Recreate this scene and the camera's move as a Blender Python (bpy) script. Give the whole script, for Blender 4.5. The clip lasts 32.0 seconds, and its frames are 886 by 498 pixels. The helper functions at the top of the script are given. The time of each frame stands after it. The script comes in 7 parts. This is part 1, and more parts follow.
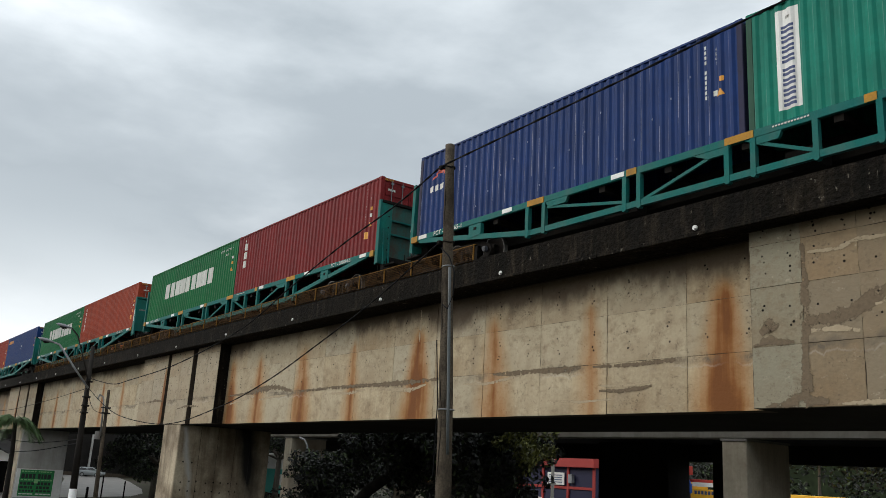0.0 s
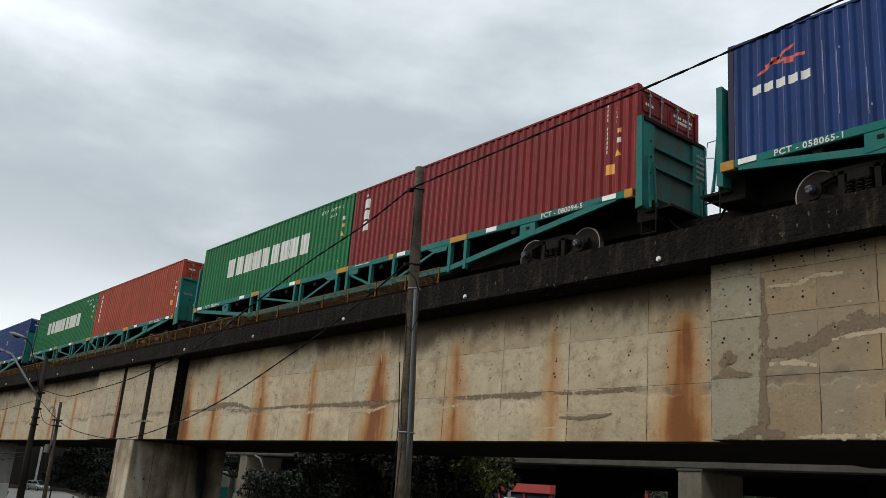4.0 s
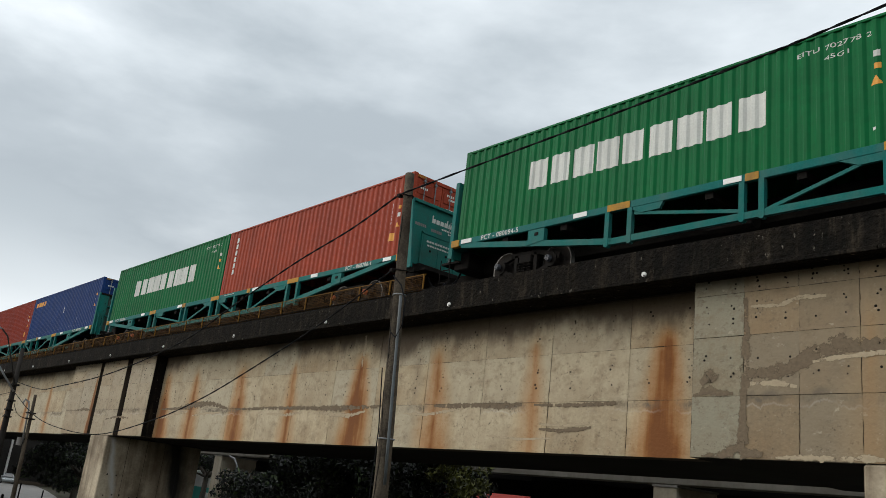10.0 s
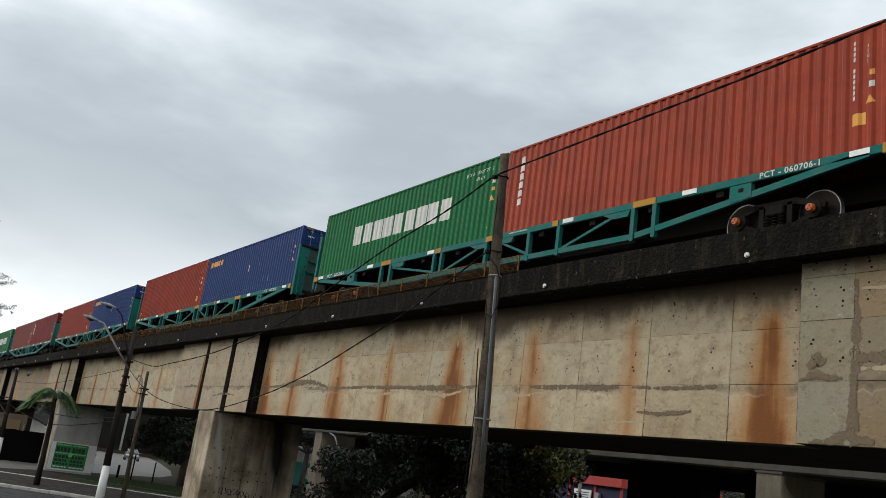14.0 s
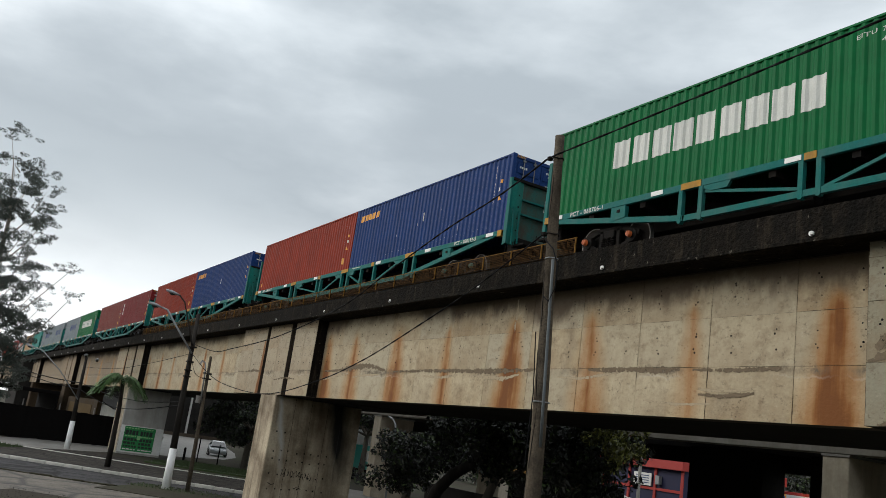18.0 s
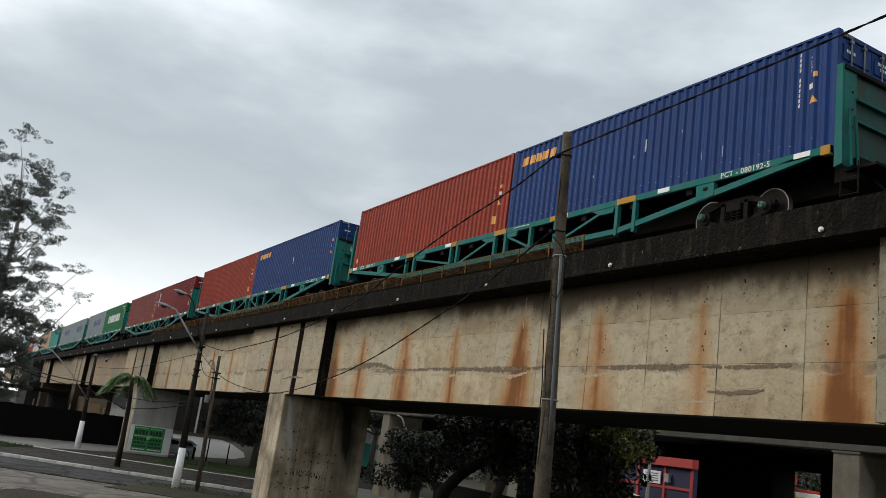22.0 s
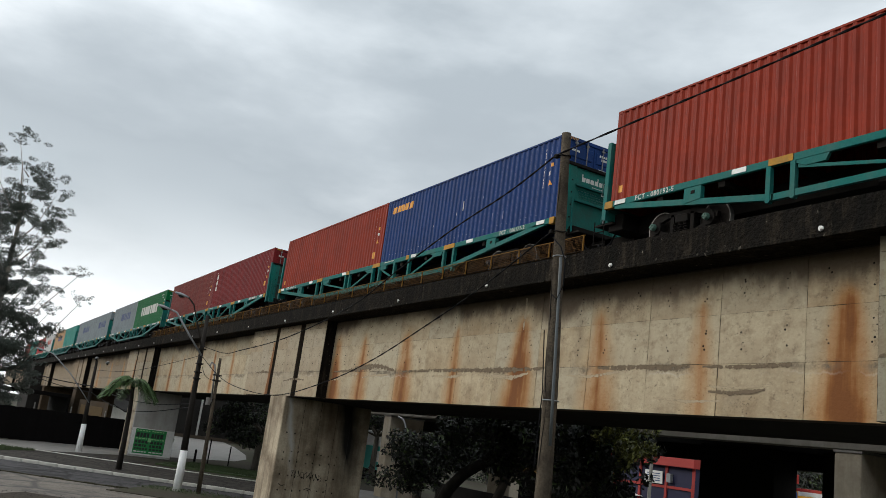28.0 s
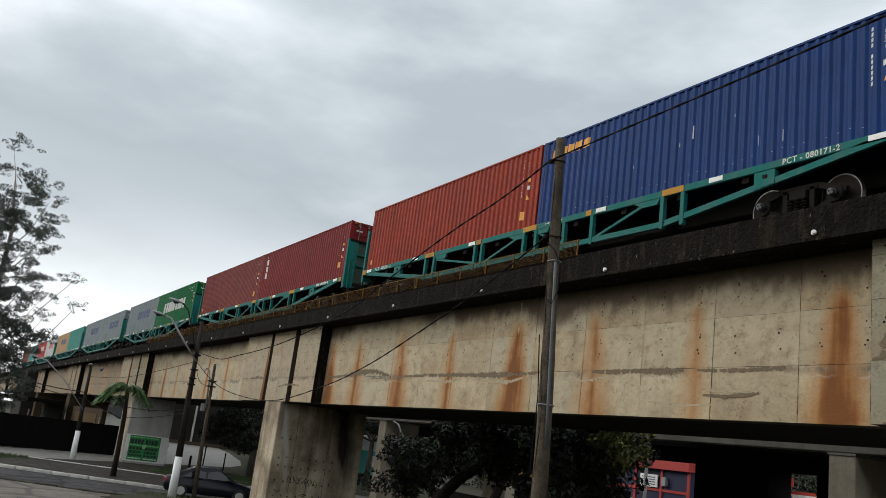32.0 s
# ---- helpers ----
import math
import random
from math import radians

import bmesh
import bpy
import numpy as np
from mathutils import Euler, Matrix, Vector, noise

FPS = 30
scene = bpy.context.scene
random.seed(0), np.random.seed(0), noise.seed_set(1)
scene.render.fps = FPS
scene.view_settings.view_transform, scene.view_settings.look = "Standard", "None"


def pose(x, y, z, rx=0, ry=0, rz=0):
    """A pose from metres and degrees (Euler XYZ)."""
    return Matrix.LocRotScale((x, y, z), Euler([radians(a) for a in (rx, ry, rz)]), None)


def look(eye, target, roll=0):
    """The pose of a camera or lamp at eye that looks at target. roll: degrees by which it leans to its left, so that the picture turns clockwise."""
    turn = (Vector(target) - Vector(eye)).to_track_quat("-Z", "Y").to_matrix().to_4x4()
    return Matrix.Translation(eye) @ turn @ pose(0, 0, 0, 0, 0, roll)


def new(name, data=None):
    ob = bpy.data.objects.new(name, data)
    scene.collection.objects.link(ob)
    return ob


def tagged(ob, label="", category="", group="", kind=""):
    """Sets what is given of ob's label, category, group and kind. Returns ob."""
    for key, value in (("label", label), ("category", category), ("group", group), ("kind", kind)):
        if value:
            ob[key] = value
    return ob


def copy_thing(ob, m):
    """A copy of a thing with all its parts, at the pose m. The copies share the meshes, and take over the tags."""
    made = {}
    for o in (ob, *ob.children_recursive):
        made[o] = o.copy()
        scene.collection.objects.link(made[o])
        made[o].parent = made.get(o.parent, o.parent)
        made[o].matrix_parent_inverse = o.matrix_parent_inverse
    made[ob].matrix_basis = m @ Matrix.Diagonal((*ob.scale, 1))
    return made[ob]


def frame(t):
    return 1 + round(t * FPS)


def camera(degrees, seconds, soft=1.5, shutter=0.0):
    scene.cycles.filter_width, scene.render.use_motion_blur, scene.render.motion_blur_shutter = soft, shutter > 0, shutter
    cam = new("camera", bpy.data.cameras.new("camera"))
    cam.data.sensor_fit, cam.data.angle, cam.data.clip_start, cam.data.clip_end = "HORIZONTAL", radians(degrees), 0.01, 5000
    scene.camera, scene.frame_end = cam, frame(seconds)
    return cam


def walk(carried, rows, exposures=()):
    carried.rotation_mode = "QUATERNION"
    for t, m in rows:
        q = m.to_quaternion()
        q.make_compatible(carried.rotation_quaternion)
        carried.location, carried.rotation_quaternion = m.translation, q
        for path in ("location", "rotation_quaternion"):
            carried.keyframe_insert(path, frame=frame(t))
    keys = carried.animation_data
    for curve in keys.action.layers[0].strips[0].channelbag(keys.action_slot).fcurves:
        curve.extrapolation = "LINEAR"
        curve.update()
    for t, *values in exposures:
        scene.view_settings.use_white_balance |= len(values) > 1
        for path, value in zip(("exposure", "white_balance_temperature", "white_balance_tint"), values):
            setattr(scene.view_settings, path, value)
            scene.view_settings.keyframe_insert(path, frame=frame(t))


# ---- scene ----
cam = camera(54.3, 32.0, soft=0.75)
PATH = [
    (0, (0.085, 0.114, 3.459), (-1.489, 1.242, 3.961), 3.4),
    (0.5, (0.084, 0.111, 3.463), (-1.4788, 1.2493, 3.9724), 3.53),
    (1, (0.084, 0.107, 3.466), (-1.4740, 1.2529, 3.9771), 3.84),
    (1.5, (0.083, 0.104, 3.470), (-1.4718, 1.2527, 3.9825), 4.05),
    (2, (0.082, 0.101, 3.473), (-1.4658, 1.2549, 3.9936), 4.13),
    (2.5, (0.082, 0.097, 3.476), (-1.4537, 1.2522, 4.0324), 4.10),
    (3, (0.081, 0.094, 3.48), (-1.441, 1.267, 4.034), 4.4),
    (3.5, (0.076, 0.077, 3.478), (-1.4378, 1.2605, 4.0339), 4.77),
    (5.5, (0.056, 0.011, 3.472), (-1.461, 1.193, 4.021), 4.9),
    (6, (0.039, 0.001, 3.481), (-1.458, 1.206, 4.034), 4.9),
    (6.5, (0.044, -0.001, 3.477), (-1.458, 1.198, 4.03), 5.5),
    (7, (0.046, -0.002, 3.473), (-1.443, 1.21, 4.033), 5.6),
    (7.5, (0.029, 0.015, 3.479), (-1.458, 1.225, 4.049), 5.8),
    (8, (0.036, -0.002, 3.476), (-1.454, 1.205, 4.047), 6.0),
    (8.5, (0.03, 0.004, 3.481), (-1.457, 1.215, 4.051), 6.0),
    (9, (0.035, 0.001, 3.469), (-1.454, 1.206, 4.044), 6.4),
    (9.5, (0.021, 0.008, 3.483), (-1.467, 1.215, 4.057), 6.6),
    (10, (0.02, 0.013, 3.482), (-1.467, 1.222, 4.056), 6.8),
    (10.5, (0.017, 0.018, 3.481), (-1.466, 1.229, 4.057), 6.7),
    (11, (0.029, 0.014, 3.478), (-1.463, 1.217, 4.051), 7.0),
    (11.5, (0.023, 0.011, 3.475), (-1.477, 1.204, 4.045), 7.1),
    (12, (0.026, -0.001, 3.479), (-1.491, 1.174, 4.044), 7.3),
    (12.5, (0.013, 0.01, 3.478), (-1.521, 1.167, 4.032), 7.8),
    (13, (0.007, 0.013, 3.478), (-1.571, 1.12, 4.014), 7.9),
    (13.5, (0.021, -0.004, 3.464), (-1.58, 1.076, 3.984), 8.1),
    (14, (0.027, -0.004, 3.476), (-1.599, 1.045, 3.981), 8.2),
    (14.5, (0.019, 0.008, 3.467), (-1.636, 1.021, 3.953), 8.5),
    (16.5, (-0.012, 0.016, 3.47), (-1.7, 0.983, 3.931), 8.2),
    (17, (0.0, 0.012, 3.48), (-1.696, 0.968, 3.938), 8.1),
    (17.5, (0.007, -0.005, 3.476), (-1.694, 0.945, 3.929), 8.1),
    (18, (0.01, -0.007, 3.477), (-1.69, 0.945, 3.928), 8.2),
    (18.5, (-0.008, 0.002, 3.468), (-1.71, 0.952, 3.917), 8.2),
    (19, (0.0, 0.014, 3.471), (-1.706, 0.958, 3.92), 8.2),
    (19.5, (0.0, -0.001, 3.461), (-1.706, 0.943, 3.909), 8.2),
    (20, (-0.018, 0.002, 3.463), (-1.723, 0.948, 3.911), 8.2),
    (20.5, (-0.025, 0.032, 3.476), (-1.73, 0.977, 3.924), 8.3),
    (21, (0.004, 0.005, 3.477), (-1.703, 0.948, 3.922), 8.3),
    (21.5, (-0.023, 0.03, 3.478), (-1.731, 0.97, 3.926), 8.1),
    (22, (-0.015, 0.011, 3.469), (-1.725, 0.949, 3.915), 8.0),
    (22.5, (-0.012, 0.02, 3.471), (-1.722, 0.956, 3.915), 8.1),
    (23, (-0.021, 0.005, 3.472), (-1.733, 0.938, 3.918), 8.1),
    (23.5, (-0.008, 0.01, 3.467), (-1.72, 0.944, 3.911), 8.0),
    (24, (-0.001, 0.004, 3.457), (-1.716, 0.935, 3.898), 8.1),
    (24.5, (0.01, -0.002, 3.474), (-1.703, 0.931, 3.914), 8.1),
    (25, (-0.005, 0.013, 3.468), (-1.717, 0.948, 3.911), 8.0),
    (25.5, (0.005, 0.011, 3.471), (-1.705, 0.949, 3.913), 8.1),
    (27.5, (-0.028, 0.042, 3.463), (-1.738, 0.977, 3.912), 7.7),
    (28, (-0.014, 0.026, 3.475), (-1.724, 0.962, 3.923), 7.7),
    (28.5, (-0.013, 0.021, 3.483), (-1.726, 0.952, 3.931), 7.6),
    (29, (-0.009, 0.011, 3.482), (-1.721, 0.943, 3.931), 7.6),
    (29.5, (-0.018, 0.018, 3.47), (-1.73, 0.95, 3.919), 7.7),
    (30, (-0.027, 0.021, 3.477), (-1.738, 0.954, 3.926), 7.6),
    (30.5, (-0.012, 0.02, 3.479), (-1.724, 0.952, 3.926), 7.5),
    (31, (-0.019, 0.021, 3.462), (-1.729, 0.956, 3.911), 7.6),
    (31.5, (-0.02, 0.013, 3.471), (-1.729, 0.949, 3.921), 7.5),
    (32, (0.021, -0.011, 3.474), (-1.681, 0.934, 3.934), 7.4),
]
walk(cam, [(t, look(eye, target, roll)) for t, eye, target, roll in PATH])
# ---- world, sun, exposure ----
scene.view_settings.exposure = 0.0
world = bpy.data.worlds.new("overcast")
scene.world = world
world.use_nodes = True
wn, wl = world.node_tree.nodes, world.node_tree.links
wn.clear()
w_out, w_bg = wn.new("ShaderNodeOutputWorld"), wn.new("ShaderNodeBackground")
w_sky = wn.new("ShaderNodeTexSky")
w_sky.sky_type, w_sky.sun_disc = "NISHITA", False
w_sky.sun_elevation, w_sky.sun_rotation = radians(26), radians(212)
w_sky.air_density, w_sky.dust_density = 1.5, 3.0
w_co, w_map = wn.new("ShaderNodeTexCoord"), wn.new("ShaderNodeMapping")
w_map.inputs["Scale"].default_value = (1.0, 1.0, 2.6)
w_n1, w_n2 = wn.new("ShaderNodeTexNoise"), wn.new("ShaderNodeTexNoise")
w_n1.inputs["Scale"].default_value, w_n1.inputs["Detail"].default_value, w_n1.inputs["Roughness"].default_value = 2.1, 7, 0.52
w_n2.inputs["Scale"].default_value, w_n2.inputs["Detail"].default_value = 0.9, 3
w_add, w_ramp = wn.new("ShaderNodeMath"), wn.new("ShaderNodeValToRGB")
w_add.operation = "MULTIPLY_ADD"
w_add.inputs[1].default_value = 0.62
w_half = wn.new("ShaderNodeMath")
w_half.operation = "MULTIPLY"
w_half.inputs[1].default_value = 0.42
els = w_ramp.color_ramp.elements
els[0].position, els[0].color = 0.38, (0.36, 0.405, 0.44, 1)
els[1].position, els[1].color = 0.63, (0.97, 1.0, 1.02, 1)
mid = els.new(0.50)
mid.color = (0.60, 0.65, 0.685, 1)
w_sep, w_hor, w_mixh = wn.new("ShaderNodeSeparateXYZ"), wn.new("ShaderNodeMapRange"), wn.new("ShaderNodeMix")
w_mixh.data_type = "RGBA"
w_hor.inputs["From Min"].default_value, w_hor.inputs["From Max"].default_value = 0.02, 0.25
w_hor.inputs["To Min"].default_value, w_hor.inputs["To Max"].default_value = 0.85, 0.0
w_mixh.inputs[7].default_value = (0.80, 0.825, 0.85, 1)
w_mix, w_sc = wn.new("ShaderNodeMix"), wn.new("ShaderNodeVectorMath")
w_mix.data_type = "RGBA"
w_mix.inputs[0].default_value = 0.93
w_sc.operation = "SCALE"
w_sc.inputs["Scale"].default_value = 0.12
wl.new(w_co.outputs["Generated"], w_map.inputs[0])
wl.new(w_map.outputs[0], w_n1.inputs["Vector"])
wl.new(w_map.outputs[0], w_n2.inputs["Vector"])
wl.new(w_n1.outputs[0], w_add.inputs[0])
wl.new(w_n2.outputs[0], w_half.inputs[0])
wl.new(w_half.outputs[0], w_add.inputs[2])
wl.new(w_add.outputs[0], w_ramp.inputs[0])
wl.new(w_co.outputs["Generated"], w_sep.inputs[0])
wl.new(w_sep.outputs[2], w_hor.inputs[0])
w_dir, w_side, w_gate = wn.new("ShaderNodeVectorMath"), wn.new("ShaderNodeMapRange"), wn.new("ShaderNodeMath")      # thin bright cloud low in the far west
w_dir.operation, w_gate.operation = "DOT_PRODUCT", "MULTIPLY"
w_dir.inputs[1].default_value = (-0.97, 0.24, 0.0)
w_side.interpolation_type = "SMOOTHSTEP"
w_side.inputs["From Min"].default_value, w_side.inputs["From Max"].default_value = 0.45, 0.95
wl.new(w_co.outputs["Generated"], w_dir.inputs[0])
wl.new(w_dir.outputs["Value"], w_side.inputs[0])
wl.new(w_side.outputs[0], w_gate.inputs[0])
wl.new(w_hor.outputs[0], w_gate.inputs[1])
wl.new(w_gate.outputs[0], w_mixh.inputs[0])
wl.new(w_ramp.outputs[0], w_mixh.inputs[6])
w_roll, w_abs, w_thick, w_amt, w_dark = (wn.new("ShaderNodeMath") for _ in range(5))      # a long roll of darker cloud over the west
w_roll.operation, w_abs.operation, w_thick.operation, w_amt.operation, w_dark.operation = "MULTIPLY_ADD", "ABSOLUTE", "MULTIPLY_ADD", "MULTIPLY", "MULTIPLY"
w_roll.inputs[1].default_value = 0.34
w_low = wn.new("ShaderNodeMath")
w_low.operation = "SUBTRACT"
w_low.inputs[1].default_value = 0.45
wl.new(w_n1.outputs[0], w_roll.inputs[0])
wl.new(w_sep.outputs[2], w_low.inputs[0])
wl.new(w_low.outputs[0], w_roll.inputs[2])
wl.new(w_roll.outputs[0], w_abs.inputs[0])
w_thick.inputs[1].default_value, w_thick.inputs[2].default_value, w_thick.use_clamp = -7.5, 1.0, True
wl.new(w_abs.outputs[0], w_thick.inputs[0])
wl.new(w_thick.outputs[0], w_amt.inputs[0])
wl.new(w_side.outputs[0], w_amt.inputs[1])
wl.new(w_amt.outputs[0], w_dark.inputs[0])
w_dark.inputs[1].default_value = 0.95
w_mixd = wn.new("ShaderNodeMix")
w_mixd.data_type = "RGBA"
w_mixd.inputs[7].default_value = (0.345, 0.385, 0.42, 1)
wl.new(w_dark.outputs[0], w_mixd.inputs[0])
wl.new(w_mixh.outputs[2], w_mixd.inputs[6])
wl.new(w_sky.outputs[0], w_sc.inputs[0])
wl.new(w_sc.outputs[0], w_mix.inputs[6])
wl.new(w_mixd.outputs[2], w_mix.inputs[7])
w_zen, w_lift = wn.new("ShaderNodeMapRange"), wn.new("ShaderNodeVectorMath")      # an overcast sky is brightest overhead
w_zen.interpolation_type = "SMOOTHSTEP"
w_zen.inputs["From Min"].default_value, w_zen.inputs["From Max"].default_value = 0.45, 1.0
w_zen.inputs["To Min"].default_value, w_zen.inputs["To Max"].default_value = 1.0, 1.05
w_lift.operation = "SCALE"
wl.new(w_sep.outputs[2], w_zen.inputs[0])
wl.new(w_zen.outputs[0], w_lift.inputs["Scale"])
wl.new(w_mix.outputs[2], w_lift.inputs[0])
wl.new(w_lift.outputs[0], w_bg.inputs["Color"])
w_bg.inputs["Strength"].default_value = 1.40
wl.new(w_bg.outputs[0], w_out.inputs[0])

sun = new("sun", bpy.data.lights.new("sun", "SUN"))
sun.data.energy, sun.data.angle, sun.data.color = 1.5, radians(38), (1.0, 0.965, 0.91)
sun.matrix_world = look((-90, -62, 57), (-20, 14, 6))


# ---- materials ----
def shade(name, col, rough=0.8, metal=0.0, grain=0.12, scale=6.0, dirt=(0.05, 0.045, 0.04), dirt_amount=0.0, dirt_scale=0.8,
          streaks=0.0, bump=0.15, per_object=0.0, glow=0.0):
    """Base colour broken by fine grain, large blotches, downward streaks and a bump."""
    m = bpy.data.materials.new(name)
    m.use_nodes = True
    n, l = m.node_tree.nodes, m.node_tree.links
    b = n["Principled BSDF"]
    b.inputs["Roughness"].default_value, b.inputs["Metallic"].default_value = rough, metal
    co = n.new("ShaderNodeTexCoord")
    fine = n.new("ShaderNodeTexNoise")
    fine.inputs["Scale"].default_value, fine.inputs["Detail"].default_value = scale * 4, 5
    l.new(co.outputs["Object"], fine.inputs["Vector"])
    vary = n.new("ShaderNodeMapRange")
    vary.inputs["To Min"].default_value, vary.inputs["To Max"].default_value = 1 - grain * 1.6, 1 + grain * 1.6
    l.new(fine.outputs[0], vary.inputs[0])
    mul = n.new("ShaderNodeVectorMath")
    mul.operation = "SCALE"
    mul.inputs[0].default_value = col
    l.new(vary.outputs[0], mul.inputs["Scale"])
    last = mul.outputs[0]
    if per_object:
        info, r = n.new("ShaderNodeObjectInfo"), n.new("ShaderNodeMapRange")
        r.inputs["To Min"].default_value, r.inputs["To Max"].default_value = 1 - per_object, 1 + per_object
        l.new(info.outputs["Random"], r.inputs[0])
        k = n.new("ShaderNodeVectorMath")
        k.operation = "SCALE"
        l.new(last, k.inputs[0])
        l.new(r.outputs[0], k.inputs["Scale"])
        last = k.outputs[0]
    for amount, sc, stretch in ((dirt_amount, dirt_scale, 1.0), (streaks, 2.2, 0.12)):
        if not amount:
            continue
        mp, big, ramp, mix = n.new("ShaderNodeMapping"), n.new("ShaderNodeTexNoise"), n.new("ShaderNodeMapRange"), n.new("ShaderNodeMix")
        mp.inputs["Scale"].default_value = (1, 1, stretch)
        big.inputs["Scale"].default_value, big.inputs["Detail"].default_value, big.inputs["Roughness"].default_value = sc, 6, 0.62
        ramp.inputs["From Min"].default_value, ramp.inputs["From Max"].default_value = 0.44, 0.72
        ramp.inputs["To Max"].default_value = amount
        mix.data_type = "RGBA"
        mix.inputs[7].default_value = (*dirt, 1)
        l.new(co.outputs["Object"], mp.inputs[0])
        l.new(mp.outputs[0], big.inputs["Vector"])
        l.new(big.outputs[0], ramp.inputs[0])
        l.new(ramp.outputs[0], mix.inputs[0])
        l.new(last, mix.inputs[6])
        last = mix.outputs[2]
    l.new(last, b.inputs["Base Color"])
    if bump:
        bp = n.new("ShaderNodeBump")
        bp.inputs["Strength"].default_value, bp.inputs["Distance"].default_value = bump, 0.02
        l.new(fine.outputs[0], bp.inputs["Height"])
        l.new(bp.outputs[0], b.inputs["Normal"])
    if glow:
        l.new(last, b.inputs["Emission Color"])
        b.inputs["Emission Strength"].default_value = glow
    return m


def web_concrete(name, col, streak_list, seam_z=None, stain_shade_z=7.55):
    """Weathered board-marked concrete with rust runs at given places along x (world): (x, half width, strength)."""
    m = shade(name, col, 0.9, grain=0.17, scale=3.5, dirt=(0.25, 0.165, 0.085), dirt_amount=0.75, dirt_scale=0.7, streaks=0.45, bump=0.6, per_object=0.12)
    n, l = m.node_tree.nodes, m.node_tree.links
    b = n["Principled BSDF"]
    last = b.inputs["Base Color"].links[0].from_socket
    geo, sep = n.new("ShaderNodeNewGeometry"), n.new("ShaderNodeSeparateXYZ")
    l.new(geo.outputs["Position"], sep.inputs[0])

    def op(kind, a, c=0.0, clamp=False):
        k = n.new("ShaderNodeMath")
        k.operation, k.use_clamp = kind, clamp
        for i, v in enumerate((a, c)):
            if isinstance(v, float):
                k.inputs[i].default_value = v
            else:
                l.new(v, k.inputs[i])
        return k.outputs[0]

    def tex(scale, sx, sy, sz, detail=4, rough=0.6):
        mp, t = n.new("ShaderNodeMapping"), n.new("ShaderNodeTexNoise")
        mp.inputs["Scale"].default_value = (sx, sy, sz)
        t.inputs["Scale"].default_value, t.inputs["Detail"].default_value, t.inputs["Roughness"].default_value = scale, detail, rough
        l.new(geo.outputs["Position"], mp.inputs[0])
        l.new(mp.outputs[0], t.inputs["Vector"])
        return t.outputs[0]

    # some pours set greyer than others
    info, pour = n.new("ShaderNodeObjectInfo"), n.new("ShaderNodeMix")
    pour.data_type = "RGBA"
    pour.inputs[7].default_value = tuple(c * k for c, k in zip(col, (0.88, 0.955, 1.06))) + (1,)
    l.new(op("MULTIPLY", op("FRACT", op("MULTIPLY", info.outputs["Random"], 7.3)), 0.85), pour.inputs[0])
    l.new(last, pour.inputs[6])
    last = pour.outputs[2]
    run = tex(1.0, 3.2, 3.2, 0.22, 5)
    patchy = tex(0.9, 1.0, 1.0, 0.8, 5)
    wob = op("MULTIPLY", op("SUBTRACT", tex(0.8, 0.6, 0.6, 1.0), 0.5), 0.35)
    x = op("ADD", sep.outputs[0], wob)
    # runs start under the deck and spread on their way down
    down = n.new("ShaderNodeMapRange")
    down.inputs["From Min"].default_value, down.inputs["From Max"].default_value = 7.5, 5.2
    down.inputs["To Min"].default_value, down.inputs["To Max"].default_value = 0.36, 1.08
    l.new(sep.outputs[2], down.inputs[0])
    flare = down.outputs[0]
    total = None
    for sx, half, power in streak_list:
        width = op("MULTIPLY", flare, float(half) * 1.55)
        d = op("DIVIDE", op("ABSOLUTE", op("SUBTRACT", x, float(sx))), width)
        g = op("MULTIPLY", op("SUBTRACT", 1.0, d, True), float(power))
        total = g if total is None else op("MAXIMUM", total, g)
    fade = n.new("ShaderNodeMapRange")
    fade.interpolation_type = "SMOOTHSTEP"
    fade.inputs["From Min"].default_value, fade.inputs["From Max"].default_value = 7.75, 6.9
    l.new(sep.outputs[2], fade.inputs[0])
    soft = op("MULTIPLY", op("MULTIPLY", total, fade.outputs[0]), op("ADD", op("MULTIPLY", op("ADD", run, patchy), 1.1), -0.1), True)
    # mottled grime and lime flecks at hand size
    for sc, lo, hi, colour, amount in ((2.4, 0.50, 0.68, (0.19, 0.135, 0.08, 1), 0.6), (7.0, 0.56, 0.68, (0.14, 0.105, 0.07, 1), 0.6), (5.0, 0.60, 0.70, (0.52, 0.46, 0.35, 1), 0.55)):
        k, r = n.new("ShaderNodeMix"), n.new("ShaderNodeMapRange")
        k.data_type = "RGBA"
        k.inputs[7].default_value = colour
        r.inputs["From Min"].default_value, r.inputs["From Max"].default_value, r.inputs["To Max"].default_value = lo, hi, amount
        l.new(tex(sc, 1.0, 1.0, 1.3, 8, 0.72), r.inputs[0])
        l.new(r.outputs[0], k.inputs[0])
        l.new(last, k.inputs[6])
        last = k.outputs[2]
    # pitted skin: clusters of small dark pores
    pit = n.new("ShaderNodeMix")
    pit.data_type = "RGBA"
    pit.inputs[7].default_value = (0.085, 0.065, 0.042, 1)
    pores = op("MULTIPLY", op("SUBTRACT", tex(16.0, 1.0, 1.0, 1.0, 5, 0.7), 0.56), 9.0, True)
    l.new(op("MULTIPLY", op("MULTIPLY", pores, op("MULTIPLY", op("SUBTRACT", tex(1.4, 1.0, 1.0, 1.6, 4), 0.50), 8.0, True)), 0.95), pit.inputs[0])
    l.new(last, pit.inputs[6])
    last = pit.outputs[2]
    # grey damp patches
    damp = n.new("ShaderNodeMix")
    damp.data_type = "RGBA"
    damp.inputs[7].default_value = (0.13, 0.10, 0.07, 1)
